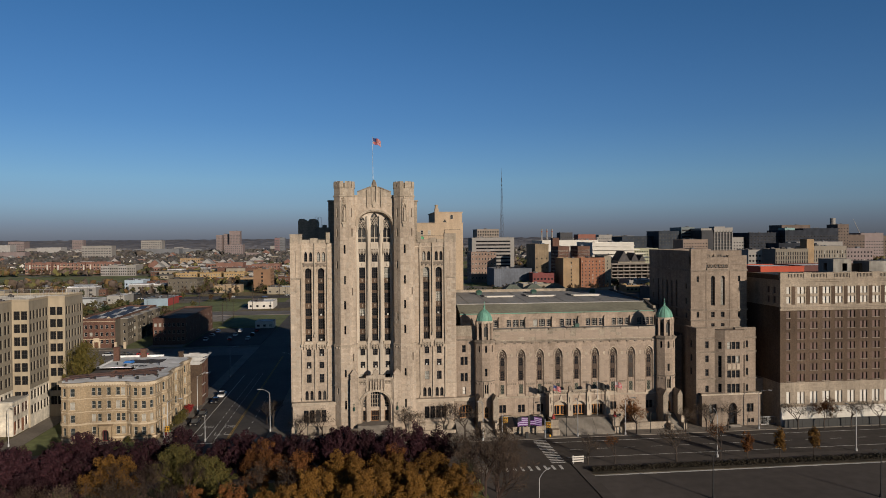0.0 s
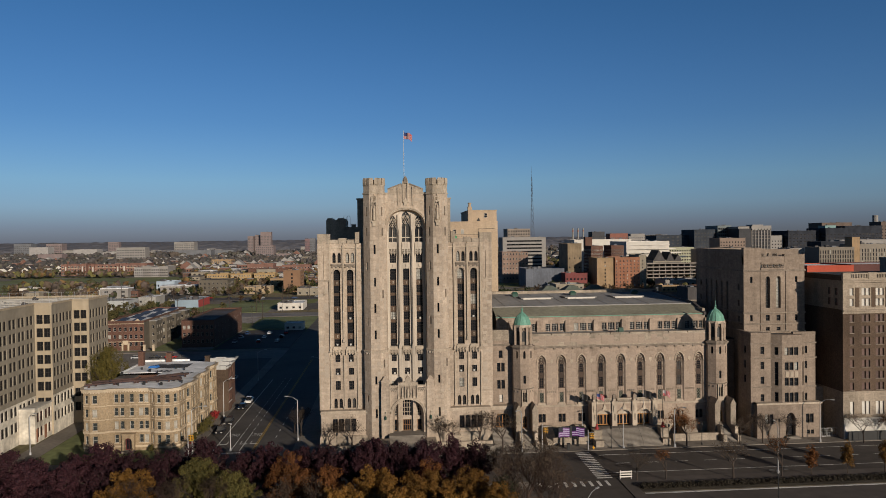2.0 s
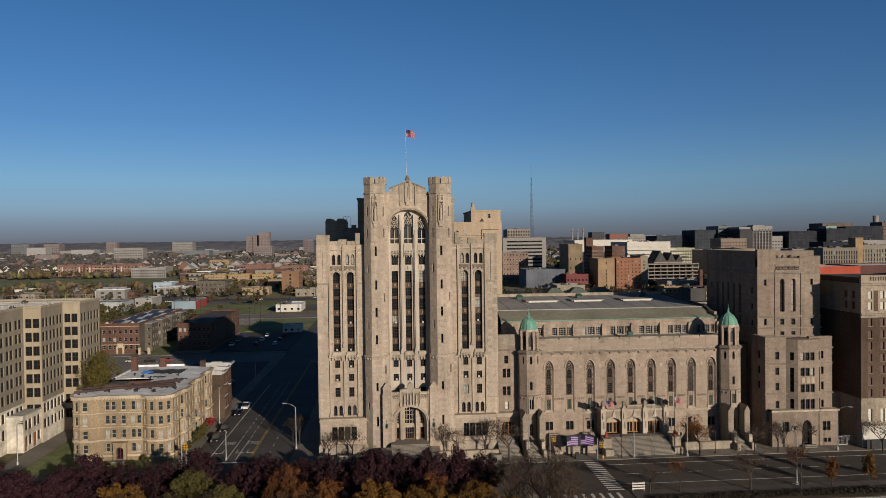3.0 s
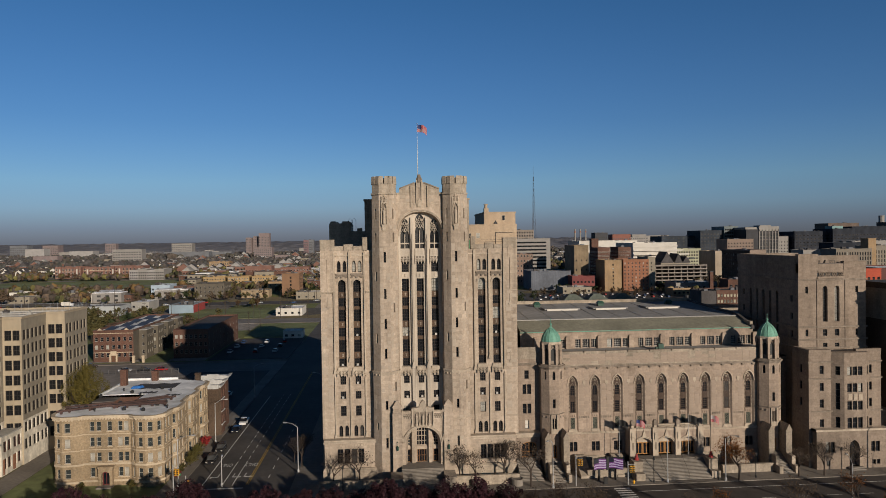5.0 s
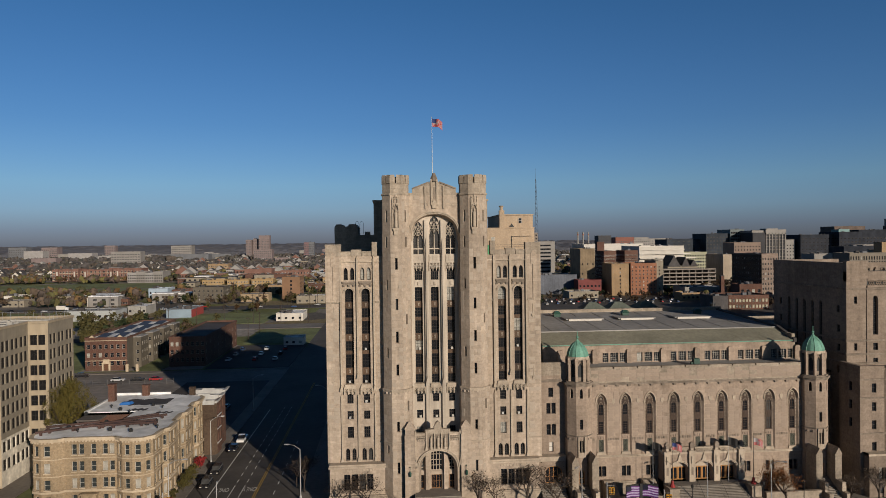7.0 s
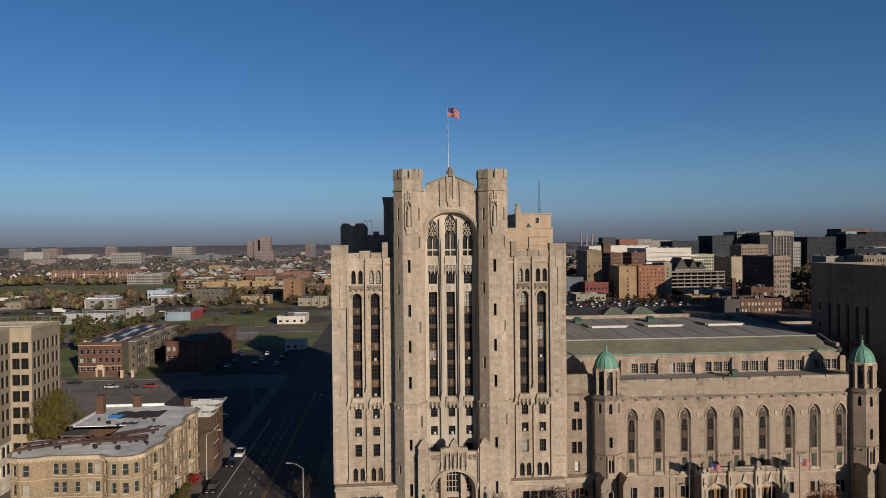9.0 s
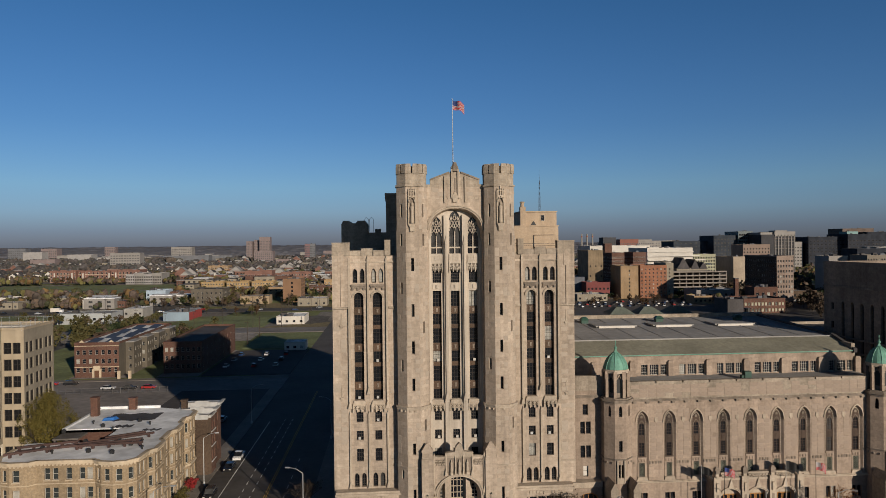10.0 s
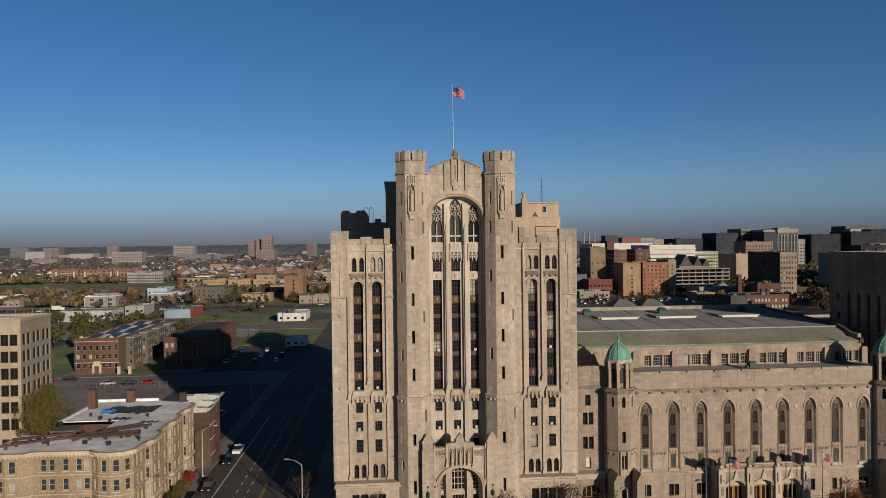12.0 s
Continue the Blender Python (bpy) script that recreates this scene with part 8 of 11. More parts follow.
block("grey_shed", "long low pale grey shed", "shed", -224, -190, 530, 550, 6.6, surface("grey_siding", (0.30, 0.31, 0.31), amount=0.14, bump=0), ROOF_GREY, south=(8, 1, 2.0, 1.6, 2.4, 3), parapet=0.3, z0=-0.16)
block("grey_shed", "grey block workshop with a flat roof", "shed", -196, -183, 568, 590, 6.0, surface("block_grey", (0.26, 0.25, 0.23), amount=0.15, bump=0), ROOF_WHITE, south=(4, 1, 1.6, 1.4, 2.2, 3), parapet=0.3, z0=-0.16)
for x0, x1, y, h, mat, roof in ((-258, -240, 648, 6.5, FRAME_PALE, ROOF_GREY), (-236, -226, 652, 5.2, RED_BRICK, ROOF_DARK), (-205, -184, 690, 7.5, RED_BRICK, ROOF_WHITE), (-330, -312, 655, 5.0, TAUPE, ROOF_GREY), (-352, -336, 700, 6.0, BOARD_WHITE, ROOF_WHITE), (-136, -112, 668, 6.2, BUFF, ROOF_GREY), (-84, -60, 640, 6.0, TAUPE, ROOF_WHITE), (-300, -282, 690, 5.5, TAUPE, ROOF_GREY), (-128, -108, 760, 8.5, TAN_BRICK, ROOF_GREY), (-90, -66, 775, 7.5, RED_BRICK, ROOF_GREY)):
    block("corner_shop", "low flat-roofed shop beside the broad road", "shop", x0, x1, y, y + 18, h, mat, roof, south=(4, 1 if h < 7 else 2, 1.8, 1.5, 1.4, 3.4), frame_mat=FRAME_PALE, parapet=0.4, z0=-0.16, group="low shops")
block("stone_flats", "grey stone walk-up flats", "apartment house", -177, -151, 668, 696, 12.5, SIDE_TAUPE, ROOF_DARK, south=(7, 3, 1.3, 1.8, 1.6, 3.7), east=(6, 3, 1.3, 1.8, 1.6, 3.7), frame_mat=FRAME_PALE, z0=-0.16)
block("far_slab", "distant pale office slab", "building", -566, -508, 1500, 1526, 37.0, far_pale, ROOF_GREY, south=(11, 6, 3.4, 1.9, 6, 5.0), z0=-0.16)
block("far_slab", "distant white hospital slab", "building", -690, -628, 2300, 2340, 46.5, far_pale, ROOF_GREY, south=(11, 7, 3.6, 2.2, 6, 5.6), z0=-0.16)
block("far_slab", "distant rose apartment tower", "building", -1246, -1201, 3200, 3230, 49, far_rose, ROOF_GREY, south=(6, 6, 4, 3, 8, 6.6), z0=-0.16)
block("far_slab", "distant white warehouse", "building", -1135, -1078, 2300, 2340, 35.0, FAR_WHITE, ROOF_WHITE, z0=-0.16)
block("far_slab", "distant white warehouse", "building", -870, -808, 2000, 2040, 29.5, FAR_WHITE, ROOF_WHITE, z0=-0.16)
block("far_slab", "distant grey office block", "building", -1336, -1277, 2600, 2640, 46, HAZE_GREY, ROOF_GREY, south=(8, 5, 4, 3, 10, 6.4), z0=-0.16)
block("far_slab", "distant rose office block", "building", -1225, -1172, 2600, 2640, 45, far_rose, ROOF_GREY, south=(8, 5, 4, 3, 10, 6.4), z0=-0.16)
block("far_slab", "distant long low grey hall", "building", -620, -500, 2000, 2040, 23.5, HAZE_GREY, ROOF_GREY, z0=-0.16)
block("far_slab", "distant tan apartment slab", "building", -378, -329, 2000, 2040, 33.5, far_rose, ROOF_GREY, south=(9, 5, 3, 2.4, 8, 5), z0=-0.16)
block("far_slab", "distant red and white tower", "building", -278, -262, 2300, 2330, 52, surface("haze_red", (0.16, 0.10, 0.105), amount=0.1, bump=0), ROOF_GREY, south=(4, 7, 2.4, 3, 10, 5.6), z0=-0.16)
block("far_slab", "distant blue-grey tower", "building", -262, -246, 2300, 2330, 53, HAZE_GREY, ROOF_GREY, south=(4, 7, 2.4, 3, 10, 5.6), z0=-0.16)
block("brick_flats", "tan brick walk-up flats beyond the yellow flats", "apartment house", -321, -287, 1290, 1320, 15.0, TAN_BRICK, ROOF_GREY, south=(10, 4, 1.8, 2.2, 2, 4.2), frame_mat=FRAME_PALE, z0=-0.16)
block("brick_flats", "red brick mill beyond the yellow flats", "apartment house", -190, -156, 950, 975, 17.5, SCHOOL, ROOF_WHITE, south=(9, 3, 1.8, 2.4, 2, 4.6), frame_mat=FRAME_PALE, z0=-0.16)
block("brick_flats", "red brick walk-up flats", "apartment house", -150, -112, 985, 1010, 14.0, SCHOOL, ROOF_GREY, south=(9, 3, 1.8, 2.2, 1.6, 4.2), frame_mat=FRAME_PALE, z0=-0.16)
for x0, x1, z, y in ((-520, -500, 64, 2600), (-498, -476, 68, 2620), (-474, -436, 79, 2600)):
    block("far_tower", "distant rose-coloured apartment tower", "building", x0, x1, y, y + 30, z, far_rose, ROOF_GREY, south=(4 if x1 - x0 < 30 else 7, 10, 2.6, 2.6, 12, 5.6), z0=-0.16, group="far towers")
rng = random.Random(44)
for k in range(26):
    x, y = rng.uniform(-1500, -60), rng.uniform(1750, 3300)
    w, h = rng.uniform(26, 70), rng.uniform(11, 24)
    block("far_slab", "distant low pale building among trees", "building", x, x + w, y, y + 30, h, (far_pale, far_rose, HAZE_GREY, FAR_WHITE)[k % 4], ROOF_GREY, south=(int(w / 7), 2, 3.4, 2.4, 3, 5.5) if k % 3 else None, z0=-0.16, group="low far buildings")

# ---------------------------------------------------------------- city behind, east side
block("banded_slab", "white concrete slab with long window bands", "building", 135, 188, 850, 880, 48.5, far_pale, ROOF_GREY, south=(3, 10, 15.0, 1.9, 5, 4.3), z0=-0.16)
block("tan_tower", "tall tan brick tower with stepped top", "building", 158, 189, 950, 985, 60.0, surface("tan_render", (0.21, 0.175, 0.145), amount=0.12, bump=0), ROOF_GREY, south=(9, 12, 1.8, 2.4, 10, 4.2), z0=-0.16)
block("old_brick_block", "old six-storey brick block with fire escape", "building", 120, 148, 760, 790, 32.5, surface("grey_pink_brick", (0.20, 0.135, 0.105), amount=0.2, bump=0), ROOF_DARK, south=(8, 6, 1.5, 2.2, 4, 5.2), west=(6, 6, 1.5, 2.2, 4, 5.2), frame_mat=FRAME_PALE, z0=-0.16)
block("windowless_block", "large blank blue-grey store block", "building", 132, 170.5, 690, 730, 17.6, surface("blue_grey_render", (0.10, 0.108, 0.128), amount=0.2, fine=0.6, broad=0.08, bump=0, streak=0.2), ROOF_GREY, parapet=0.5, z0=-0.16)
block("dark_tan_block", "large blank tan theatre block", "building", 174, 188, 690, 727, 41.6, surface("tan_stucco", (0.185, 0.138, 0.088), amount=0.2, fine=0.5, bump=0, streak=0.15), ROOF_GREY, south=(3, 2, 1.2, 1.6, 18, 9), z0=-0.16)
block("brick_tower", "brown brick twin tower hotel", "building", 210.7, 223.4, 735, 762, 38.4, RED_BRICK, ROOF_DARK, south=(6, 9, 1.1, 1.7, 4, 3.7), west=(8, 9, 1.3, 1.9, 4, 3.7), frame_mat=FRAME_PALE, group="brick towers", z0=-0.16)
block("brick_tower", "brown brick twin tower hotel", "building", 235.7, 249.5, 745, 772, 38.4, RED_BRICK, ROOF_DARK, south=(6, 9, 1.1, 1.7, 4, 3.7), west=(8, 9, 1.3, 1.9, 4, 3.7), frame_mat=FRAME_PALE, group="brick towers", z0=-0.16)
block("stair_tower", "brown brick lift tower", "building", 214, 221.6, 768, 776, 47.5, RED_BRICK, ROOF_DARK, z0=-0.16)
block("tan_flats", "tan brick apartment block", "apartment house", 195, 211, 662, 690, 28.0, TAN_BRICK, ROOF_GREY, south=(1, 7, 1.3, 1.7, 3, 3.4), z0=-0.16)
block("orange_flats", "orange brick eight-storey apartment block", "apartment house", 212, 236, 660, 690, 28.2, ORANGE_BRICK, ROOF_GREY, south=(7, 8, 1.2, 1.6, 1.6, 3.3), frame_mat=FRAME_PALE, z0=-0.16)
block("grey_flats", "grey brick end of the apartment block", "apartment house", 236, 243, 662, 690, 30.0, TAUPE, ROOF_GREY, south=(1, 8, 1.3, 1.6, 1.6, 3.3), frame_mat=FRAME_PALE, z0=-0.16)
block("white_arena", "broad white arena hall with a stepped roof", "hall", 271, 322, 800, 860, 42.2, BOARD_WHITE, ROOF_WHITE, parapet=0.6, z0=-0.16)
block("white_arena", "broad white arena hall with a stepped roof", "hall", 238, 314, 905, 960, 44.5, BOARD_WHITE, ROOF_WHITE, parapet=0.6, z0=-0.16)
for k in range(4):
    solo("arena_band", Geo().box(270.5, 322.5 + 6 * k, 799.0 - 1.6 * k, 800.0, 38 - 4.6 * k, 39.2 - 4.6 * k), BOARD_WHITE, "white ledge along the arena front", "ledge", group="arena ledges", loc=(296, 799, 30))
gar = thing("parking_garage", "brown-grey concrete parking garage with open decks", "garage", (275, 700, -0.16))
GARAGE = surface("brown_grey_concrete", (0.22, 0.19, 0.165), amount=0.15, fine=0.8, bump=0, streak=0.15)
for k in range(6):
    z = 2.8 + 3.5 * k
    part("deck", Geo().box(254, 306, 690, 730, z, z + 0.4).box(254, 306, 690, 690.3, z, z + 1.5), GARAGE, gar)
for k in range(9):
    x = 254 + 6.4 * k
    part("column", Geo().box(x, x + 0.7, 690.4, 691.1, -0.16, 20.3), GARAGE, gar)
part("core", Geo().box(254.5, 305.5, 700, 729, -0.16, 20), ROOF_DARK, gar)
for k in range(3):
    x = 393 + 11.5 * k
    c = thing("chimney", "tall pale power station chimney with dark bands", "chimney", (x, 1500, -0.16), "power chimneys")
    part("flue", Geo().lathe([(2.2, -0.16), (1.6, 67)], x, 1500, 12), far_pale, c)
    part("band", Geo().lathe([(1.75, 60), (1.72, 62.5)], x, 1500, 12), surface("brick_band", (0.25, 0.1, 0.07), amount=0.1, bump=0), c)
block("dark_round_tower", "distant dark hotel tower with a crown", "building", 377, 401, 1300, 1325, 57, surface("far_dark", (0.05, 0.05, 0.055), amount=0.1, bump=0), ROOF_GREY, south=(6, 8, 2.4, 2.4, 8, 5.6), z0=-0.16)
block("far_red_block", "distant red brick block", "building", 475, 515, 1500, 1530, 54, surface("far_red", (0.19, 0.08, 0.06), amount=0.1, bump=0), ROOF_GREY, south=(8, 7, 2.4, 2.6, 8, 6), z0=-0.16)
for x0, x1, z, y in ((766, 812, 55, 2200), (820, 894, 51, 2220), (560, 600, 46, 1900), (690, 740, 47, 2000)):
    block("far_block", "distant pale masonry block", "building", x0, x1, y, y + 40, z, far_pale, ROOF_GREY, south=(8, 5, 3, 3.4, 10, 8), z0=-0.16, group="far blocks")
# dark wall colour lifted and blued to carry distance haze
DARKWALL = surface("dark_glass_wall", (0.030, 0.036, 0.046), rough=0.7, amount=0.25, fine=0.3, bump=0, spec=0.1)
for x0, x1, y, z in ((392, 443, 1020, 49.0), (441, 474, 1000, 56.4)):
    block("dark_office", "dark glazed office block", "building", x0, x1, y, y + 45, z, DARKWALL, ROOF_DARK, south=(7, 10, 2.0, 1.6, 6, 5), z0=-0.16, group="dark offices", glass=GLASS_PLAIN)
block("glass_office", "blue-grey glass office with a pale frame", "building", 474.5, 495, 996, 1036, 61.8, surface("blue_glass", (0.06, 0.082, 0.088), rough=0.5, amount=0.1, bump=0), ROOF_GREY, south=(6, 12, 2.6, 2.6, 5, 4.7), z0=-0.16)
block("tan_offices", "tan office block with small windows", "building", 431, 466, 900, 930, 44.0, surface("rose_tan", (0.19, 0.14, 0.112), amount=0.1, bump=0), ROOF_GREY, south=(9, 9, 1.6, 1.8, 5, 4.2), z0=-0.16)
block("green_flats", "pale green apartment block", "apartment house", 361, 398, 905, 930, 32.6, surface("pale_green_render", (0.29, 0.285, 0.20), amount=0.1, bump=0), ROOF_WHITE, south=(11, 7, 1.8, 2.0, 4, 4), z0=-0.16)
ch = thing("stone_church", "grey stone church with steep gables", "church", (304, 770, -0.16))
part("nave", Geo().box(288, 320, 762, 790, -0.16, 22), TAUPE, ch)
for a, b, z in ((288, 302, 33), (303, 312, 31), (312, 321, 28)):
    part("roof_gable", Geo().plate([(a, 21), (b, 21), ((a + b) / 2, z)], 761.5, 785), ROOF_DARK, ch)
RIB_DARK = surface("bronze_glass_wall", (0.040, 0.040, 0.044), rough=0.6, amount=0.2, bump=0, spec=0.1)
slabt = thing("slab_tower", "dark office tower with pale vertical ribs", "building", (508, 975, -0.16))
part("core", Geo().box(489, 535, 962, 1000, -0.16, 57.5), RIB_DARK, slabt)
part("crown", Geo().box(507, 536, 961, 1000, 55, 61.4).box(489, 507, 964, 1000, 57.5, 60.5).box(512, 528, 968, 985, 61.4, 63.0), far_pale, slabt)
for k in range(7):
    part("rib", Geo().box(507 + 4.6 * k, 508.0 + 4.6 * k, 961.0, 962, -0.16, 57), far_pale, slabt)
for k in range(11):
    part("floor_band", Geo().box(507, 535, 961.4, 962, 6 + 4.6 * k, 6.5 + 4.6 * k), GARAGE, slabt)
# blue tint of the hospital walls is haze put into the base colour
SLATE = surface("dark_slate_wall", (0.026, 0.029, 0.037), amount=0.25, fine=0.2, bump=0, spec=0.1)
UMBER = surface("umber_brick_wall", (0.105, 0.078, 0.064), amount=0.18, fine=0.4, bump=0)
for x0, x1, y, z in ((672, 731, 1150, 53.8), (729, 768, 1135, 57.6), (766, 832, 1140, 60.8)):
    block("hospital_wing", "dark slate-coloured hospital wing with rows of windows", "building", x0, x1, y, y + 55, z, SLATE, ROOF_DARK, south=(int((x1 - x0) / 6), 8, 3.4, 2.0, 6, 5.8), west=(8, 8, 3.0, 2.0, 6, 5.8), z0=-0.16, glass=GLASS_PLAIN, frame_mat=FRAME_DARK, group="hospital wings")
block("hospital_wing", "tall tan brick hospital block behind the dark wings", "building", 764, 820, 1200, 1240, 67.6, UMBER, ROOF_GREY, south=(9, 10, 2.4, 1.8, 6, 5.6), z0=-0.16, group="hospital wings")
block("hospital_wing", "narrow tan brick stair tower of the hospital", "building", 838, 859, 1150, 1180, 67.6, UMBER, ROOF_GREY, south=(4, 11, 2.0, 1.8, 6, 5.4), z0=-0.16, group="hospital wings")
block("plant_room", "pale teal glass plant room on the hospital roof", "building", 738, 757, 1150, 1170, 62.5, surface("teal_glass", (0.10, 0.19, 0.19), rough=0.5, amount=0.1, bump=0), ROOF_GREY, parapet=0.3, z0=57.6)
for k, (x0, x1, y, z, m) in enumerate(((862, 905, 1170, 49.0, UMBER), (905, 950, 1180, 52.0, far_rose), (945, 1010, 1190, 47.0, UMBER), (1005, 1080, 1200, 50.0, SLATE), (560, 610, 1180, 43.0, UMBER), (612, 668, 1160, 46.0, far_pale), (540, 575, 1250, 40.0, far_rose), (1080, 1180, 1230, 47.0, far_rose))):
    block("campus_block", "plain masonry campus block with rows of windows", "building", x0, x1, y, y + 35, z, m, ROOF_GREY, south=(int((x1 - x0) / 5), 7, 2.4, 1.9, 4, 5.4), z0=-0.16, group="campus blocks")
cr = thing("tower_crane", "pale construction crane boom rising over the roofs", "crane", (925, 1200, -0.16))
part("boom", Geo().tube((925, 1200, 40), (905, 1200, 79), 0.8, 0.35, 5), FAR_WHITE, cr)
part("cab", Geo().box(922, 930, 1197, 1203, -0.16, 41), SLATE, cr)
sc = thing("chimney", "tall pale concrete chimney stack", "chimney", (958, 1300, -0.16))
part("flue", Geo().lathe([(5.5, -0.16), (5.0, 82), (5.3, 82), (5.3, 84)], 958, 1330, 12), far_pale, sc)
block("striped_flats", "pale striped apartment slab", "apartment house", 351, 381, 560, 580, 37.2, surface("stripe_tan", (0.16, 0.138, 0.112), amount=0.1, bump=0), ROOF_GREY, south=(14, 9, 1.0, 2.8, 3, 3.7), z0=-0.16)
for k, (x0, x1, y, z) in enumerate(((448, 476, 640, 37.0), (480, 520, 660, 35.0), (455, 500, 720, 40.0), (505, 560, 760, 41.0))):
    block("campus_block", "plain masonry campus block with rows of windows", "building", x0, x1, y, y + 25, z, (UMBER, far_rose, SLATE, far_pale)[k % 4], ROOF_GREY, south=(int((x1 - x0) / 3.6), 8, 1.6, 1.7, 3, 4.0), west=(7, 8, 1.6, 1.7, 3, 4.0), z0=-0.16, group="campus blocks")
block("striped_flats", "pale striped apartment slab", "apartment house", 410, 446, 600, 622, 38.6, surface("stripe_tan_two", (0.19, 0.165, 0.135), amount=0.1, bump=0), ROOF_GREY, south=(14, 9, 1.0, 2.8, 3, 3.7), z0=-0.16)
block("tan_slab_tower", "narrow tan lift tower", "building", 404, 411, 596, 606, 45, TAN_BRICK, ROOF_GREY, z0=-0.16)
block("red_hall", "long vermilion painted hall with small windows", "building", 229, 256, 380, 410, 31.2, surface("vermilion_paint", (0.33, 0.062, 0.034), amount=0.12, bump=0), ROOF_WHITE, south=(10, 5, 1.5, 1.7, 10, 3.9), parapet=0.4, z0=-0.16)
block("red_hall", "dark red brick end of the vermilion hall", "building", 256.2, 300, 382, 410, 31.4, surface("dull_brick_red", (0.085, 0.036, 0.032), amount=0.2, bump=0), ROOF_WHITE, parapet=0.4, z0=-0.16)
block("pale_office", "low pale office block", "building", 373, 390, 640, 660, 35.0, far_pale, ROOF_WHITE, south=(5, 6, 2.0, 1.8, 4, 5), z0=-0.16)
block("power_house", "low red brick works with pale windows", "building", 233.4, 263, 520, 545, 9.4, RED_BRICK, ROOF_DARK, south=(12, 2, 1.6, 2.2, 1.2, 4.2), glass=glazing("works_glass", (0.10, 0.10, 0.085), (0.34, 0.32, 0.24), 0.6), frame_mat=FRAME_PALE, z0=-0.16)
block("power_house", "tall red brick engine house", "building", 255, 272.5, 546, 560, 15.4, RED_BRICK, ROOF_DARK, south=(4, 2, 2.2, 2.6, 3.5, 6.2), frame_mat=FRAME_PALE, z0=-0.16)
block("dark_shed", "dark low shed beside the brick works", "shed", 222, 233.2, 520, 540, 9.8, ROOF_DARK, ROOF_DARK, parapet=0.2, z0=-0.16)
pc = thing("chimney", "square red brick chimney of the works", "chimney", (244.5, 552, -0.16))
part("flue", Geo().box(243.2, 245.8, 551, 553.6, -0.16, 22), RED_BRICK, pc)
part("cap", Geo().box(243.0, 246.0, 550.8, 553.8, 22, 22.5), ROOF_DARK, pc)
block("low_store", "low white store with a flat roof", "building", 245, 282, 620, 645, 8.6, far_pale, ROOF_WHITE, south=(8, 1, 1.8, 1.6, 4.6, 4), z0=-0.16)
block("low_store", "low tan store with a flat roof", "building", 234, 249, 600, 616, 5.4, TAN_BRICK, ROOF_WHITE, south=(4, 1, 1.8, 1.6, 1.6, 4), z0=-0.16)
block("low_store", "low grey store with a flat roof", "building", 150, 176, 640, 662, 5.0, TAUPE, ROOF_WHITE, south=(5, 1, 1.8, 1.6, 1.6, 4), z0=-0.16)
block("beige_block", "plain beige block beside the garage", "building", 347.7, 361, 760, 800, 32.5, surface("pale_beige_render", (0.30, 0.245, 0.185), amount=0.14, fine=0.7, bump=0, streak=0.15), ROOF_GREY, z0=-0.16)
# west side in darker brick: its shade is painted into the wall colour
block("corner_hotel", "brick hotel with pale upper floors", "building", 280, 293, 560, 607, 37.6, surface("pinkish_brick", (0.205, 0.155, 0.125), amount=0.2, bump=0), ROOF_WHITE, south=(6, 9, 1.1, 1.9, 3, 3.8), west=(15, 9, 1.2, 1.9, 3, 3.8), side_mat=BROWN_BRICK, frame_mat=FRAME_PALE, z0=-0.16)
# trees and low roofs stand beside the corner hotel
block("low_store", "low dark brick store beside the corner hotel", "building", 298, 330, 590, 610, 9.0, BROWN_BRICK, ROOF_GREY, south=(8, 2, 1.8, 1.8, 1.4, 3.8), z0=-0.16)
block("red_shop", "low red painted shop row", "building", 167, 188.5, 672, 688, 13.2, surface("dull_red_paint", (0.15, 0.045, 0.042), amount=0.15, bump=0), ROOF_GREY, south=(6, 2, 1.8, 1.8, 2.4, 5), z0=-0.16)
FENCE_GREY = surface("weathered_fence_steel", (0.11, 0.105, 0.10), rough=0.7, amount=0.2, bump=0)
fence = thing("wire_fence", "grey wire fence along the worn lot", "fence", (-112, 304.5, 0.03))
for k in range(22):
    part("post", Geo().tube((-139 + 2.6 * k, 304.5, 0.0), (-139 + 2.6 * k, 304.5, 2.1), 0.05, 0.05, 5), FENCE_GREY, fence)
for z in (0.4, 1.2, 2.05):
    part("rail", Geo().tube((-139, 304.5, z), (-84.4, 304.5, z), 0.03, 0.03, 4), FENCE_GREY, fence)
# lattice mast
mast = thing("radio_mast", "tall lattice radio mast", "mast", (304, 1500, -0.16))
g = Geo()
legs = [(-1, -0.6), (1, -0.6), (0, 1.1)]
for (ax, ay), (bx, by) in zip(legs, legs[1:] + legs[:1]):
    for k in range(16):
        z0, z1 = 11.2 * k, 11.2 * (k + 1)
        s0, s1 = 5.5 * (1 - z0 / 200), 5.5 * (1 - z1 / 200)
        g.tube((304 + ax * s0, 1500 + ay * s0, z0), (304 + ax * s1, 1500 + ay * s1, z1), 0.22, 0.22, 4)
        g.tube((304 + ax * s0, 1500 + ay * s0, z0), (304 + bx * s1, 1500 + by * s1, z1), 0.11, 0.11, 3)
        g.tube((304 + bx * s0, 1500 + by * s0, z0), (304 + ax * s1, 1500 + ay * s1, z1), 0.11, 0.11, 3)
part("lattice", g, ROOF_DARK, mast)
part("tip", Geo().tube((304, 1500, 178), (304, 1500, 202), 0.3, 0.12, 5), ROOF_DARK, mast)
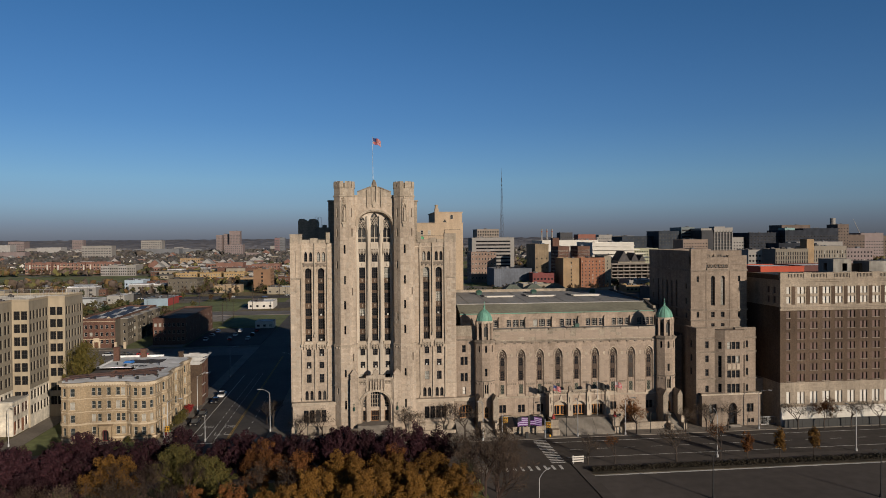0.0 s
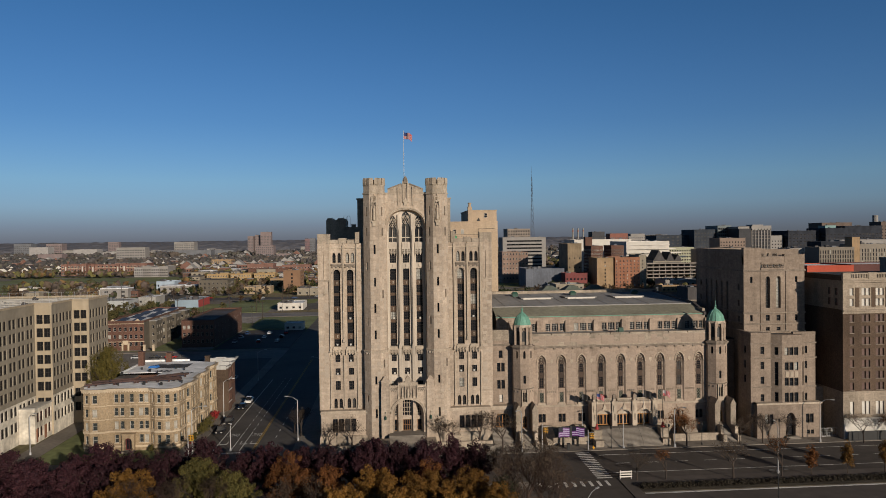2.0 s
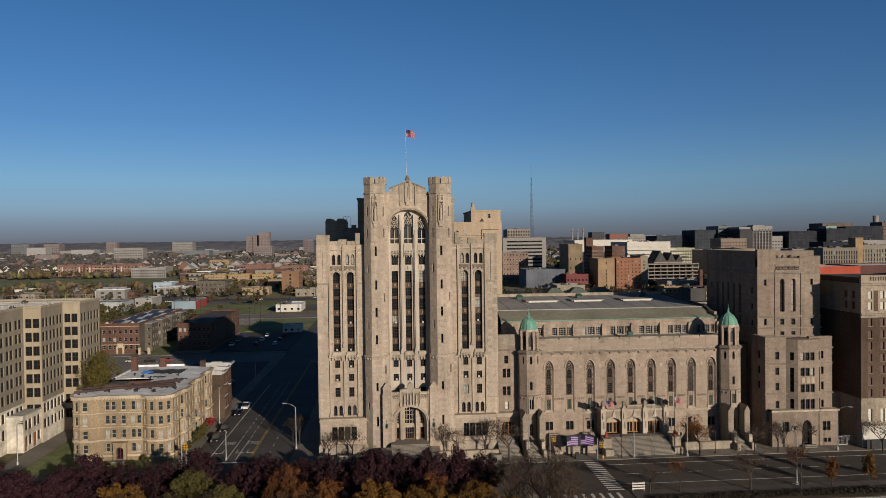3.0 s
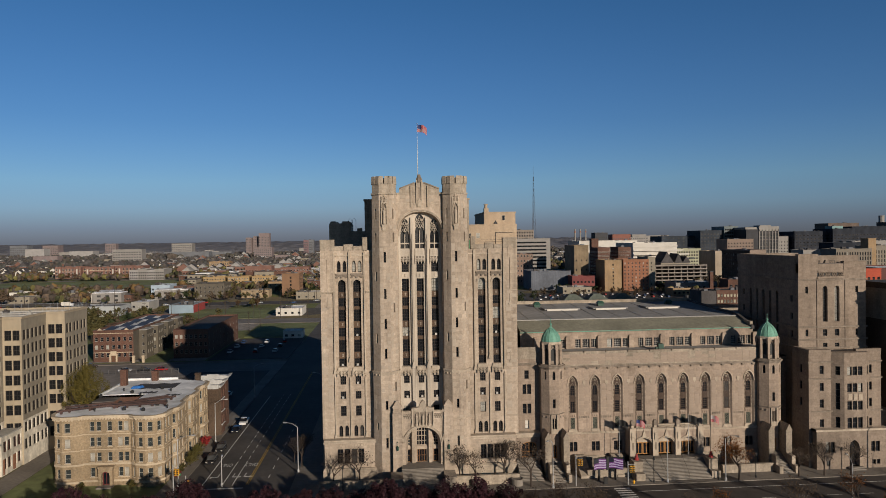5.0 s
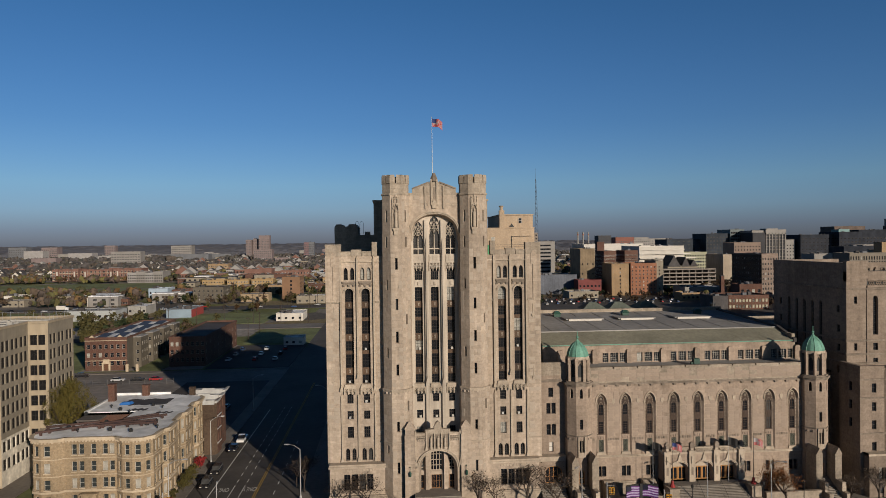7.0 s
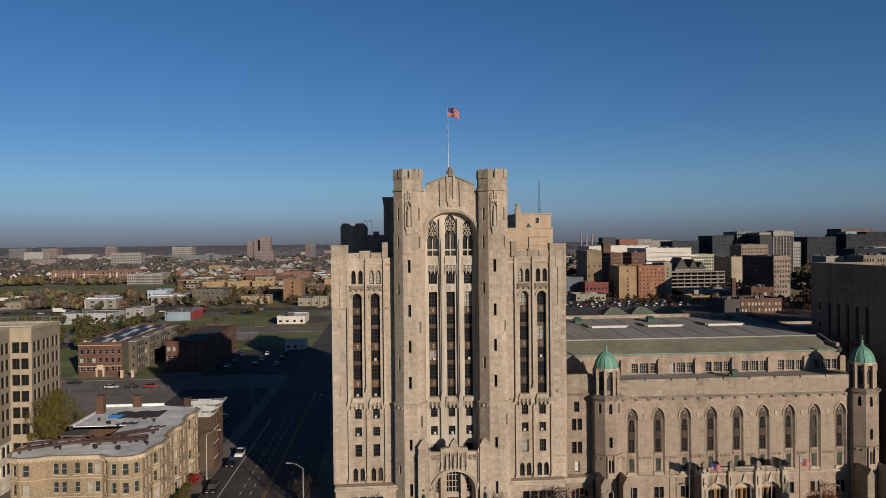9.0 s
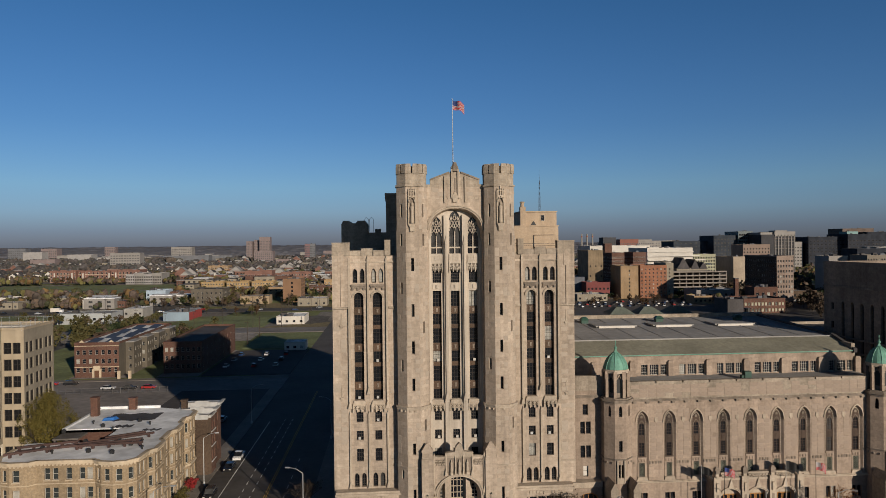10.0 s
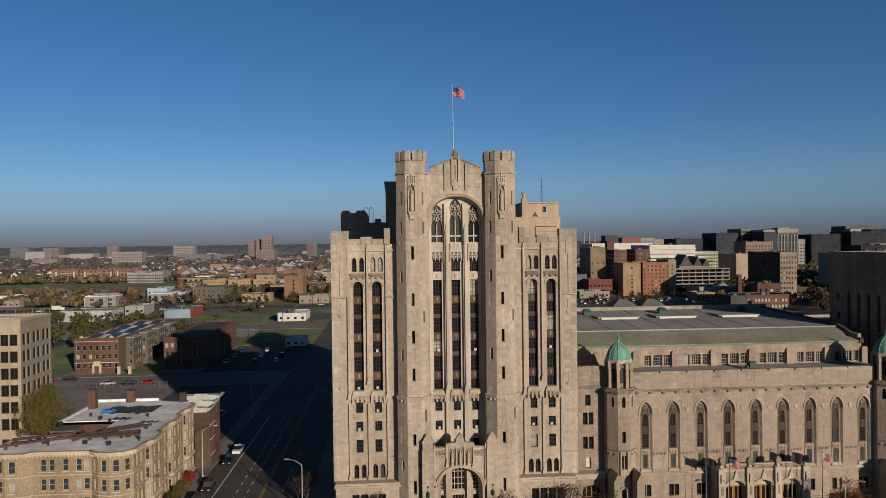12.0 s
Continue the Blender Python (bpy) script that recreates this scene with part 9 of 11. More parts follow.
# louvred vents on the low roof behind the hall
part("soil_pipe", Geo().lathe([(0.8, 24), (0.8, 31.0), (0.9, 31.0), (0.9, 31.3)], 91.5, 246, 10), BLACK, thing("roof_flue", "short black steel flue on the rear roof", "flue", (91.5, 246, 23.9)))
low = block("rear_hall", "low dark-roofed rear hall behind the auditorium", "hall", 34.5, 132, 222, 266, 24.0, LIME_OLD, ROOF_DARK, z0=-0.16)
VENT_GREEN = surface("grey_green_lead", (0.11, 0.125, 0.105), amount=0.25, bump=0)
for x in (51.6, 59.0, 66.8):
    v = thing("roof_ventilator", "dark green hipped roof ventilator", "ventilator", (x, 236, 23.9), "roof ventilators")
    part("body", Geo().box(x - 2.0, x + 2.0, 234, 238, 23.5, 31.5), DARK_GREEN, v)
    part("cap", Geo().prism([(x - 3.4, 232.8), (x + 3.4, 232.8), (x + 3.4, 239.2), (x - 3.4, 239.2)], 31.5, 33.2, 0.3), VENT_GREEN, v)
    for q in (-2.6, 2.6):
        part("louvre", Geo().box(x + q - 0.5, x + q + 0.5, 232.9, 233.1, 29.6, 31.4), FRAME_PALE, v)


# ---------------------------------------------------------------- trees
def limbs(geo, base, way, length, radius, depth, rng, tips, spread=0.6, split=3, up=0.25):
    """Tapered limbs that fork again and again; the ends go into tips."""
    mid = base + way * length * 0.5 + Vector((rng.uniform(-1, 1), rng.uniform(-1, 1), rng.uniform(-0.5, 0.5))) * length * 0.07
    end = base + way * length
    sides = 6 if depth > 2 else (4 if depth > 1 else 3)
    geo.tube(base, mid, radius, radius * 0.82, sides)
    geo.tube(mid, end, radius * 0.82, radius * 0.62, sides)
    if depth == 0:
        tips.append(end)
        return
    for k in range(split):
        turn = Vector((rng.gauss(0, 1), rng.gauss(0, 1), rng.gauss(0, 0.6)))
        w = (way + turn * spread + Vector((0, 0, up))).normalized()
        limbs(geo, base + way * length * rng.uniform(0.6, 1.0), w, length * rng.uniform(0.62, 0.86), radius * 0.58, depth - 1, rng, tips, spread, split, up)
    tips.append(end)


def mixed_foliage(name, tones, dim=1.0):
    """Autumn crowns of several kinds: each tree takes one of the tones."""
    m, nd, lk, p = nodes_of(name)
    g = nd.new("ShaderNodeNewGeometry")
    cr = nd.new("ShaderNodeValToRGB")
    el = cr.color_ramp.elements
    cr.color_ramp.interpolation = "CONSTANT"
    for k, c in enumerate(tones):
        e = el[0] if k == 0 else (el[1] if k == 1 else el.new(k / len(tones)))
        e.position, e.color = k / len(tones), (c[0] * dim, c[1] * dim, c[2] * dim, 1)
    lk.new(g.outputs["Random Per Island"], cr.inputs[0])
    co = nd.new("ShaderNodeTexCoord").outputs["Object"]
    out = tint(nd, lk, cr.outputs["Color"], ramp(nd, lk, noise_of(nd, lk, co, 0.16, 5), 0.6, 1.35))
    lk.new(out, p.inputs["Base Color"])
    p.inputs["Roughness"].default_value, p.inputs["Specular IOR Level"].default_value = 0.9, 0.1
    return m


def crown_field(name, label, mat, seed, boxes):
    """A far wooded district: thousands of small uneven crowns in one mesh. boxes: x0, x1, y0, y1, trees, lowest, highest."""
    rs = np.random.RandomState(seed)
    t = (1 + 5 ** 0.5) / 2
    base = np.array([(-1, t, 0), (1, t, 0), (-1, -t, 0), (1, -t, 0), (0, -1, t), (0, 1, t), (0, -1, -t), (0, 1, -t), (t, 0, -1), (t, 0, 1), (-t, 0, -1), (-t, 0, 1)]) / math.hypot(1, t)
    tris = np.array([(0, 11, 5), (0, 5, 1), (0, 1, 7), (0, 7, 10), (0, 10, 11), (1, 5, 9), (5, 11, 4), (11, 10, 2), (10, 7, 6), (7, 1, 8), (3, 9, 4), (3, 4, 2), (3, 2, 6), (3, 6, 8), (3, 8, 9), (4, 9, 5), (2, 4, 11), (6, 2, 10), (8, 6, 7), (9, 8, 1)])
    vs, fs, n = [], [], 0
    for x0, x1, y0, y1, count, lo, hi in boxes:
        # crowns gather in clumps
        mx, my = rs.uniform(x0, x1, count // 6 + 1), rs.uniform(y0, y1, count // 6 + 1)
        for k in range(count):
            j = k // 6
            x, y = mx[j] + rs.normal(0, 14), my[j] + rs.normal(0, 14)
            if any(a - 4 < x < b + 4 and c - 14 < y < d + 4 for a, b, c, d in FOOT) or -49 < x < -21:
                continue
            h = rs.uniform(lo, hi)
            for q in range(3):
                w = h * rs.uniform(0.22, 0.36)
                c = np.array((x + rs.normal(0, 0.2) * h, y + rs.normal(0, 0.2) * h, h * rs.uniform(0.42, 0.68)))
                v = base * rs.uniform(0.7, 1.25, (12, 1)) * (w, w, w * 1.15) + c
                vs.append(v)
                fs.append(tris + n)
                n += 12
    me = bpy.data.meshes.new(name)
    v, f = np.concatenate(vs), np.concatenate(fs)
    me.from_pydata(v.tolist(), [], f.tolist())
    me.materials.append(mat)
    return tagged(new(name, me), label, "trees", "", "stuff")


def leaf_cloud(rng, centre, rx, rz, count, size, lobes=42, small=0.17, large=0.38):
    """Many small bent leaf clumps gathered in uneven lobes."""
    g = Geo()
    spots = []
    for k in range(lobes):
        d = Vector((rng.gauss(0, 1), rng.gauss(0, 1), rng.gauss(0, 1))).normalized()
        r = rng.uniform(0.3, 1.03 - large * 0.45)
        lean = 1.0 - 0.35 * max(0.0, d.z)
        spots.append((centre + Vector((d.x * rx * r * lean, d.y * rx * r * lean, d.z * rz * r)), rng.uniform(small, large)))
    for k in range(count):
        c, s = spots[k % lobes]
        d = Vector((rng.gauss(0, 1), rng.gauss(0, 1), rng.gauss(0, 1))).normalized() * rng.uniform(0.55, 1.0)
        p = c + Vector((d.x * rx * s, d.y * rx * s, d.z * rz * s * 1.1))
        n = (d + Vector((rng.gauss(0, 0.5), rng.gauss(0, 0.5), rng.gauss(0, 0.5) + 0.3))).normalized()
        e = n.orthogonal().normalized()
        f = n.cross(e)
        a = rng.uniform(0, 6.3)
        e, f = e * math.cos(a) + f * math.sin(a), f * math.cos(a) - e * math.sin(a)
        w = size * rng.uniform(0.6, 1.3)
        q = [p - e * w, p - f * w * 0.55 + n * w * 0.2, p + e * w, p + f * w * 0.55 + n * w * 0.2]
        g.face([tuple(v) for v in q])
    return g


def tree(label, height, crown, leaf_mat, seed, count=2600, size=0.36, bark=None, trunk=0.32, group="", category="tree", x=0, y=0, z=0.1):
    rng = random.Random(seed)
    t = thing("tree", label, category, (0, 0, 0), group)
    g, tips = Geo(), []
    limbs(g, Vector((0, 0, 0)), Vector((0, 0, 1)), height * 0.34, trunk, 3, rng, tips, 0.55, 3, 0.3)
    part("trunk", g, bark or BARK, t)
    if leaf_mat:
        part("crown", leaf_cloud(rng, Vector((0, 0, height * 0.62)), crown, height * 0.42, count, size, *((150, 0.08, 0.2) if count > 5000 else (42, 0.17, 0.38))), leaf_mat, t)
    t.location = (x, y, z)
    return t


def bare_tree(label, height, seed, leaf_mat=None, count=500, bark=None, spread=0.75, group="bare street trees", x=0, y=0, z=0.14, twigs=5):
    rng = random.Random(seed)
    t = thing("tree", label, "tree", (0, 0, 0), group)
    g, tips = Geo(), []
    limbs(g, Vector((0, 0, 0)), Vector((0, 0, 1)), height * 0.34, 0.13 * height / 6, twigs, rng, tips, spread * 0.62, 3, 0.22)
    part("trunk", g, bark or BARK_PALE, t)
    if leaf_mat:
        lf = Geo()
        for k in range(count):
            p = tips[rng.randrange(len(tips))] + Vector((rng.gauss(0, 0.3), rng.gauss(0, 0.3), rng.gauss(0, 0.25)))
            e = Vector((rng.gauss(0, 1), rng.gauss(0, 1), rng.gauss(0, 1))).normalized() * rng.uniform(0.08, 0.16)
            f = e.orthogonal().normalized() * 0.09
            lf.face([tuple(p - e), tuple(p - f), tuple(p + e), tuple(p + f)])
        part("leaves", lf, leaf_mat, t)
    t.location = (x, y, z)
    return t


PURPLE = foliage("purple_leaves", (0.017, 0.0065, 0.010), (0.036, 0.011, 0.015))
GOLD = foliage("gold_leaves", (0.165, 0.078, 0.013), (0.098, 0.051, 0.012))
OLIVE = foliage("olive_leaves", (0.042, 0.043, 0.014), (0.088, 0.068, 0.017))
RUST = foliage("rust_leaves", (0.155, 0.058, 0.015), (0.085, 0.036, 0.013))
BROWN = foliage("brown_leaves", (0.050, 0.036, 0.025), (0.078, 0.052, 0.033))
FAR_RUST = foliage("far_rust_leaves", (0.095, 0.052, 0.022), (0.065, 0.040, 0.022))
FAR_OLIVE = foliage("far_olive_leaves", (0.060, 0.058, 0.022), (0.090, 0.074, 0.026))
DEEP = foliage("evergreen_needles", (0.018, 0.028, 0.012), (0.03, 0.04, 0.016))
AMBER = foliage("amber_leaves", (0.15, 0.075, 0.015), (0.085, 0.045, 0.012))
RED_LEAF = foliage("red_leaves", (0.22, 0.02, 0.02), (0.12, 0.015, 0.015))

base_purple = [tree("dark purple-leaved crab apple in the park", 10.8, 4.6, PURPLE, 11 + k, 9500, 0.19, group="purple park trees", x=-13 + 9.5 * k, y=142 + (k % 2)) for k in range(3)]
spots = [(-8.4, 143.4), (1.0, 141.5), (11.2, 142.0), (-22.5, 139.5), (-27.5, 141.5), (15.5, 140.5)]
spots += [(-48 - 5.4 * k, 140.5 + (k * 37 % 5) - 0.55 * k) for k in range(9)]
spots += [(-4.0, 140.0), (-17.0, 143.0), (6.0, 139.5), (-41.5, 140.0), (-35.5, 143.0), (-57.0, 127.0), (-66.0, 126.0), (-75.0, 125.0), (-60.5, 119.0), (-84.0, 127.5)]
spots += [(-50 - 6.2 * k, 133.5 + (k * 23 % 4) - 0.5 * k) for k in range(7)]
for k, (x, y) in enumerate(spots):
    copy_thing(base_purple[k % 3], pose(x, y, 0.1, 0, 0, 67 * k) @ Matrix.Scale(0.9 + 0.07 * (k % 4), 4))
big_gold = tree("golden autumn tree in the park", 12.2, 5.6, GOLD, 31, 24000, 0.145, group="autumn park trees", x=-3.0, y=123.0)
big_gold2 = tree("golden-olive autumn tree in the park", 12.0, 5.4, OLIVE, 33, 21000, 0.145, group="autumn park trees", x=-33.5, y=133.0)
big_rust = tree("orange-brown autumn tree in the park", 11.6, 5.0, RUST, 35, 18000, 0.145, group="autumn park trees", x=-18.0, y=133.0)
for x, y, s, src in ((4.8, 121.0, 1.0, big_gold), (12.6, 123.0, 0.96, big_gold), (-43.0, 126.5, 1.0, big_gold), (-20.5, 112.0, 0.92, big_rust), (-26.5, 114.0, 0.85, big_rust), (-8.0, 116.0, 0.95, big_gold), (1.0, 113.0, 1.0, big_gold), (9.5, 112.0, 0.95, big_gold), (-13.0, 110.0, 0.92, big_gold), (16.0, 116.5, 0.9, big_gold), (-11.0, 128.5, 0.9, big_rust), (-27.0, 127.0, 0.95, big_gold2), (6.0, 130.0, 0.9, big_rust)):
    copy_thing(src, pose(x, y, 0.1, 0, 0, 40 * x) @ Matrix.Scale(s, 4))
tree("dark evergreen at the park corner", 9.6, 3.0, DEEP, 41, 4200, 0.22, x=18.8, y=126.0)
TWIG = surface("red_brown_twigs", (0.046, 0.028, 0.022), amount=0.3, fine=5, bump=0.02)
twiggy = bare_tree("nearly bare brown tree at the park corner", 13.2, 51, BROWN, 1500, TWIG, 0.8, "bare park trees", 26.0, 133.0, 0.1, 6)
# dark bare trees at the front left also added in place of shade
for x, y, s in ((23.4, 131.0, 0.95), (21.2, 137.5, 0.8), (24.6, 124.0, 0.9), (20.5, 129.0, 0.8), (-31.0, 120.0, 0.95), (-14.0, 121.0, 0.9), (22.5, 119.0, 0.9), (-38.5, 121.0, 0.9), (-31.0, 108.0, 0.95), (-44.0, 112.0, 0.9), (-36.0, 114.0, 0.9), (-52.0, 112.0, 0.9)):
    copy_thing(twiggy, pose(x, y, 0.1, 0, 0, 50 * x) @ Matrix.Scale(s, 4))
spread_bare = bare_tree("leafless honey locust in a pavement pit", 8.6, 61, BROWN, 260, BARK, 1.1, "bare street trees", 14.0, 170.0)
spread_red = bare_tree("spreading tree with a thin rust-red crown", 9.4, 63, RUST, 2600, BARK, 1.15, "bare street trees", 68.0, 167.2)
thin_red = bare_tree("slim tree with sparse reddish leaves", 7.8, 65, RUST, 450, BARK, 0.6, "bare street trees", 78.5, 145.6)
for x, y, s, src in ((-14.9, 172.8, 0.95, spread_bare), (-9.6, 173.2, 1.1, spread_bare), (10.9, 172.0, 1.1, spread_bare), (20.2, 172.4, 1.2, spread_bare), (25.0, 168.2, 1.3, spread_bare), (86.5, 167.5, 1.0, spread_bare), (92.0, 167.0, 1.05, spread_bare), (48.6, 146.2, 0.9, spread_bare), (68.3, 145.6, 1.15, spread_bare), (109.5, 164.8, 1.05, spread_bare), (124.0, 164.8, 1.05, spread_bare), (132.0, 164.8, 1.05, spread_bare), (81.0, 167.6, 0.9, spread_bare), (-23.0, 186.2, 1.05, spread_bare), (-25.0, 189.5, 0.85, spread_bare), (54.6, 146.2, 0.75, thin_red), (116.5, 164.6, 0.9, spread_red)):
    copy_thing(src, pose(x, y, 0.14, 0, 0, 33 * x) @ Matrix.Scale(s, 4))
cone = tree("small amber street tree with a narrow crown", 6.4, 1.7, AMBER, 71, 1300, 0.2, BARK, 0.12, "amber street trees", x=92.5, y=145.6, z=0.14)
copy_thing(cone, pose(100.5, 145.6, 0.14, 0, 0, 70))
tree("small rust street tree with a narrow crown", 6.2, 1.5, RUST, 73, 900, 0.2, BARK, 0.12, "amber street trees", x=84.8, y=145.6, z=0.14)
YARD = foliage("yellow_green_leaves", (0.066, 0.060, 0.015), (0.108, 0.080, 0.018))
yard = tree("yellow-green tree behind the apartment house", 20.5, 6.8, YARD, 75, 24000, 0.165, group="yard trees", x=-76.8, y=205.0)
shrub = tree("round olive shrub beside the apartment house", 3.2, 1.7, OLIVE, 77, 700, 0.2, BARK, 0.08, "shrubs", "shrub", x=-48.2, y=193.5)
for x, y, s in ((-48.0, 189.5, 1.0), (-48.4, 198.0, 0.9), (-56.0, 176.0, 0.6), (-66.0, 176.2, 0.55), (-48.6, 184.5, 0.7)):
    copy_thing(shrub, pose(x, y, 0.14, 0, 0, 90 * x) @ Matrix.Scale(s, 4))
red_shrub = tree("bright red autumn shrub by the pavement", 3.0, 1.6, RED_LEAF, 79, 700, 0.2, BARK, 0.08, "shrubs", "shrub", x=-48.2, y=203.5)
copy_thing(red_shrub, pose(-48.3, 181.2, 0.14, 0, 0, 20) @ Matrix.Scale(0.6, 4))


def woods(name, label, mat, seed, boxes, size):
    """Far trees that cannot be told apart: trunks and clumped crowns in one mesh."""
    rng = random.Random(seed)
    g = Geo()
    for x0, x1, y0, y1, n, h0, h1 in boxes:
        for k in range(n):
            x, y, h = rng.uniform(x0, x1), rng.uniform(y0, y1), rng.uniform(h0, h1)
            if any(a - 3 < x < b + 3 and c - 8 < y < d + 3 for a, b, c, d in FOOT):
                continue
            g.tube((x, y, -0.16), (x, y, h * 0.5), 0.25, 0.15, 3, 1)
            near = y < 900
            c = leaf_cloud(rng, Vector((x, y, h * 0.56)), h * rng.uniform(0.36, 0.55), h * 0.42, 230 if near else (90 if y < 1500 else 46), h * size * (0.42 if near else (0.65 if y < 1500 else 1.0)), 11 if near else 6)
            m = len(g.v)
            g.v += c.v
            g.f += [tuple(m + i for i in f) for f in c.f]
            g.s += c.s
    return solo(name, g, [mat, BARK], label, "trees", kind="stuff")


woods("far_trees", "yellowing trees among the far houses", FAR_OLIVE, 91, ((-185, -135, 394, 460, 26, 8, 14), (-150, -100, 520, 592, 16, 5, 10), (-210, -140, 500, 530, 10, 6, 10), (-300, -60, 632, 690, 40, 6, 11), (-260, -60, 740, 830, 46, 6, 11), (-480, -250, 690, 770, 50, 5, 10), (-130, -104, 404, 460, 10, 7, 12), (-80, -50, 596, 598, 4, 9, 13), (-400, -210, 500, 546, 24, 6, 11)), 0.16)
woods("far_trees", "brown autumn trees among the far houses", BROWN, 92, ((-190, -100, 405, 460, 16, 7, 12), (-230, -140, 495, 596, 22, 5, 10), (-330, -60, 630, 700, 40, 6, 11), (-330, -60, 700, 1000, 130, 6, 11), (-480, -250, 700, 774, 30, 6, 10), (-560, -40, 1000, 1280, 170, 7, 11), (280, 345, 615, 648, 12, 9, 14), (200, 500, 740, 900, 60, 8, 13), (290, 345, 525, 556, 30, 10, 17), (306, 372, 540, 556, 14, 8, 15)), 0.17)
woods("far_trees", "dark distant street trees", DEEP, 93, ((-900, 0, 1200, 1500, 30, 8, 13), (300, 900, 1000, 1600, 30, 9, 15), (-160, -130, 410, 470, 8, 8, 13), (-300, -60, 640, 1000, 26, 6, 10), (292, 340, 552, 562, 12, 11, 16), (60, 88, 500, 540, 8, 8, 13)), 0.19)
woods("far_trees", "rusty distant street trees", FAR_RUST, 94, ((-500, -60, 780, 1300, 60, 7, 12), (-272, -262, 782, 792, 3, 14, 17), (-120, -100, 540, 590, 5, 6, 9), (196, 246, 640, 656, 9, 5, 8), (262, 300, 640, 688, 9, 7, 11), (150, 232, 590, 640, 10, 4, 7)), 0.17)
woods("far_trees", "belt of brown trees between the lots", BROWN, 96, ((150, 250, 590, 655, 18, 4, 7), (262, 345, 466, 536, 40, 5, 10), (300, 420, 600, 690, 40, 8, 13), (118, 165, 580, 680, 9, 4, 7), (300, 345, 690, 755, 24, 8, 14)), 0.16)
woods("far_trees", "dark evergreens beside the far lots", DEEP, 97, ((96, 112, 570, 640, 3, 6, 9), (176, 200, 655, 668, 5, 6, 9), (150, 172, 668, 686, 5, 6, 9)), 0.16)
TONES = ((0.105, 0.078, 0.058), (0.075, 0.062, 0.050), (0.088, 0.082, 0.036), (0.125, 0.078, 0.035), (0.050, 0.052, 0.028), (0.095, 0.072, 0.060), (0.130, 0.115, 0.045), (0.070, 0.056, 0.048))
# far crowns greyed: distance haze mixed into the leaf tones
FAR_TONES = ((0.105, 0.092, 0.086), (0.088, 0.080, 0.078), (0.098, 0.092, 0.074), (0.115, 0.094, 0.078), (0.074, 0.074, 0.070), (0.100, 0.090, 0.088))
MIXED = mixed_foliage("mixed_autumn_crowns", TONES)
crown_field("far_trees", "mixed autumn street trees between the houses", MIXED, 200, ((-600, -60, 1000, 1300, 900, 7, 12), (-520, -60, 860, 1000, 240, 6, 11), (-420, -60, 632, 830, 190, 5, 10), (-420, -200, 705, 770, 80, 8, 13), (240, 700, 780, 1300, 420, 8, 14), (130, 420, 600, 800, 150, 5, 10), (560, 1300, 900, 1300, 260, 8, 14)))
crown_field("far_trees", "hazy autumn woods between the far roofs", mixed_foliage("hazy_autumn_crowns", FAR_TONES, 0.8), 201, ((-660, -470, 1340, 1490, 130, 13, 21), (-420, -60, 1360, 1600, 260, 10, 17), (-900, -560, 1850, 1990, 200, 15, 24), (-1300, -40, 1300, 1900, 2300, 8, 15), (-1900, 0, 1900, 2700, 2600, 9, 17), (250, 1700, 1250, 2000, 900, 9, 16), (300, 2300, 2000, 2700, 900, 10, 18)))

# the horizon: rolling tree tops, far rows lifted to fit the camera's horizon line
rs = np.random.RandomState(7)
xs, ys = np.linspace(-4300, 4600, 330), np.concatenate([np.linspace(2600, 3600, 40), np.linspace(3640, 4800, 24)])
tops = rs.uniform(2, 15, (len(ys), len(xs))) * (rs.uniform(0, 1, (len(ys), len(xs))) < 0.8)
far = np.clip((ys - 3600) / 1200, 0, 1)[:, None]
tops = tops * (1 - 0.6 * far) + far * (44 + rs.uniform(0, 3, tops.shape))
gx, gy = np.meshgrid(xs, ys)
gx, gy = gx + rs.uniform(-9, 9, gx.shape), gy + rs.uniform(-9, 9, gy.shape)
n = len(xs)
quads = [(j * n + i, j * n + i + 1, (j + 1) * n + i + 1, (j + 1) * n + i) for j in range(len(ys) - 1) for i in range(n - 1)]
me = bpy.data.meshes.new("backdrop")
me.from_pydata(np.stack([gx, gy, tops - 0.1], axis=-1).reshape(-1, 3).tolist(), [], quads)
# haze painted in: base colour close to the sky at the horizon
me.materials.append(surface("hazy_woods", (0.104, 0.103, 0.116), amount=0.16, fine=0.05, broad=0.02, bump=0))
tagged(new("backdrop", me), "wooded backdrop lifted to the camera's horizon, haze in its colour", "backdrop", "", "structure")


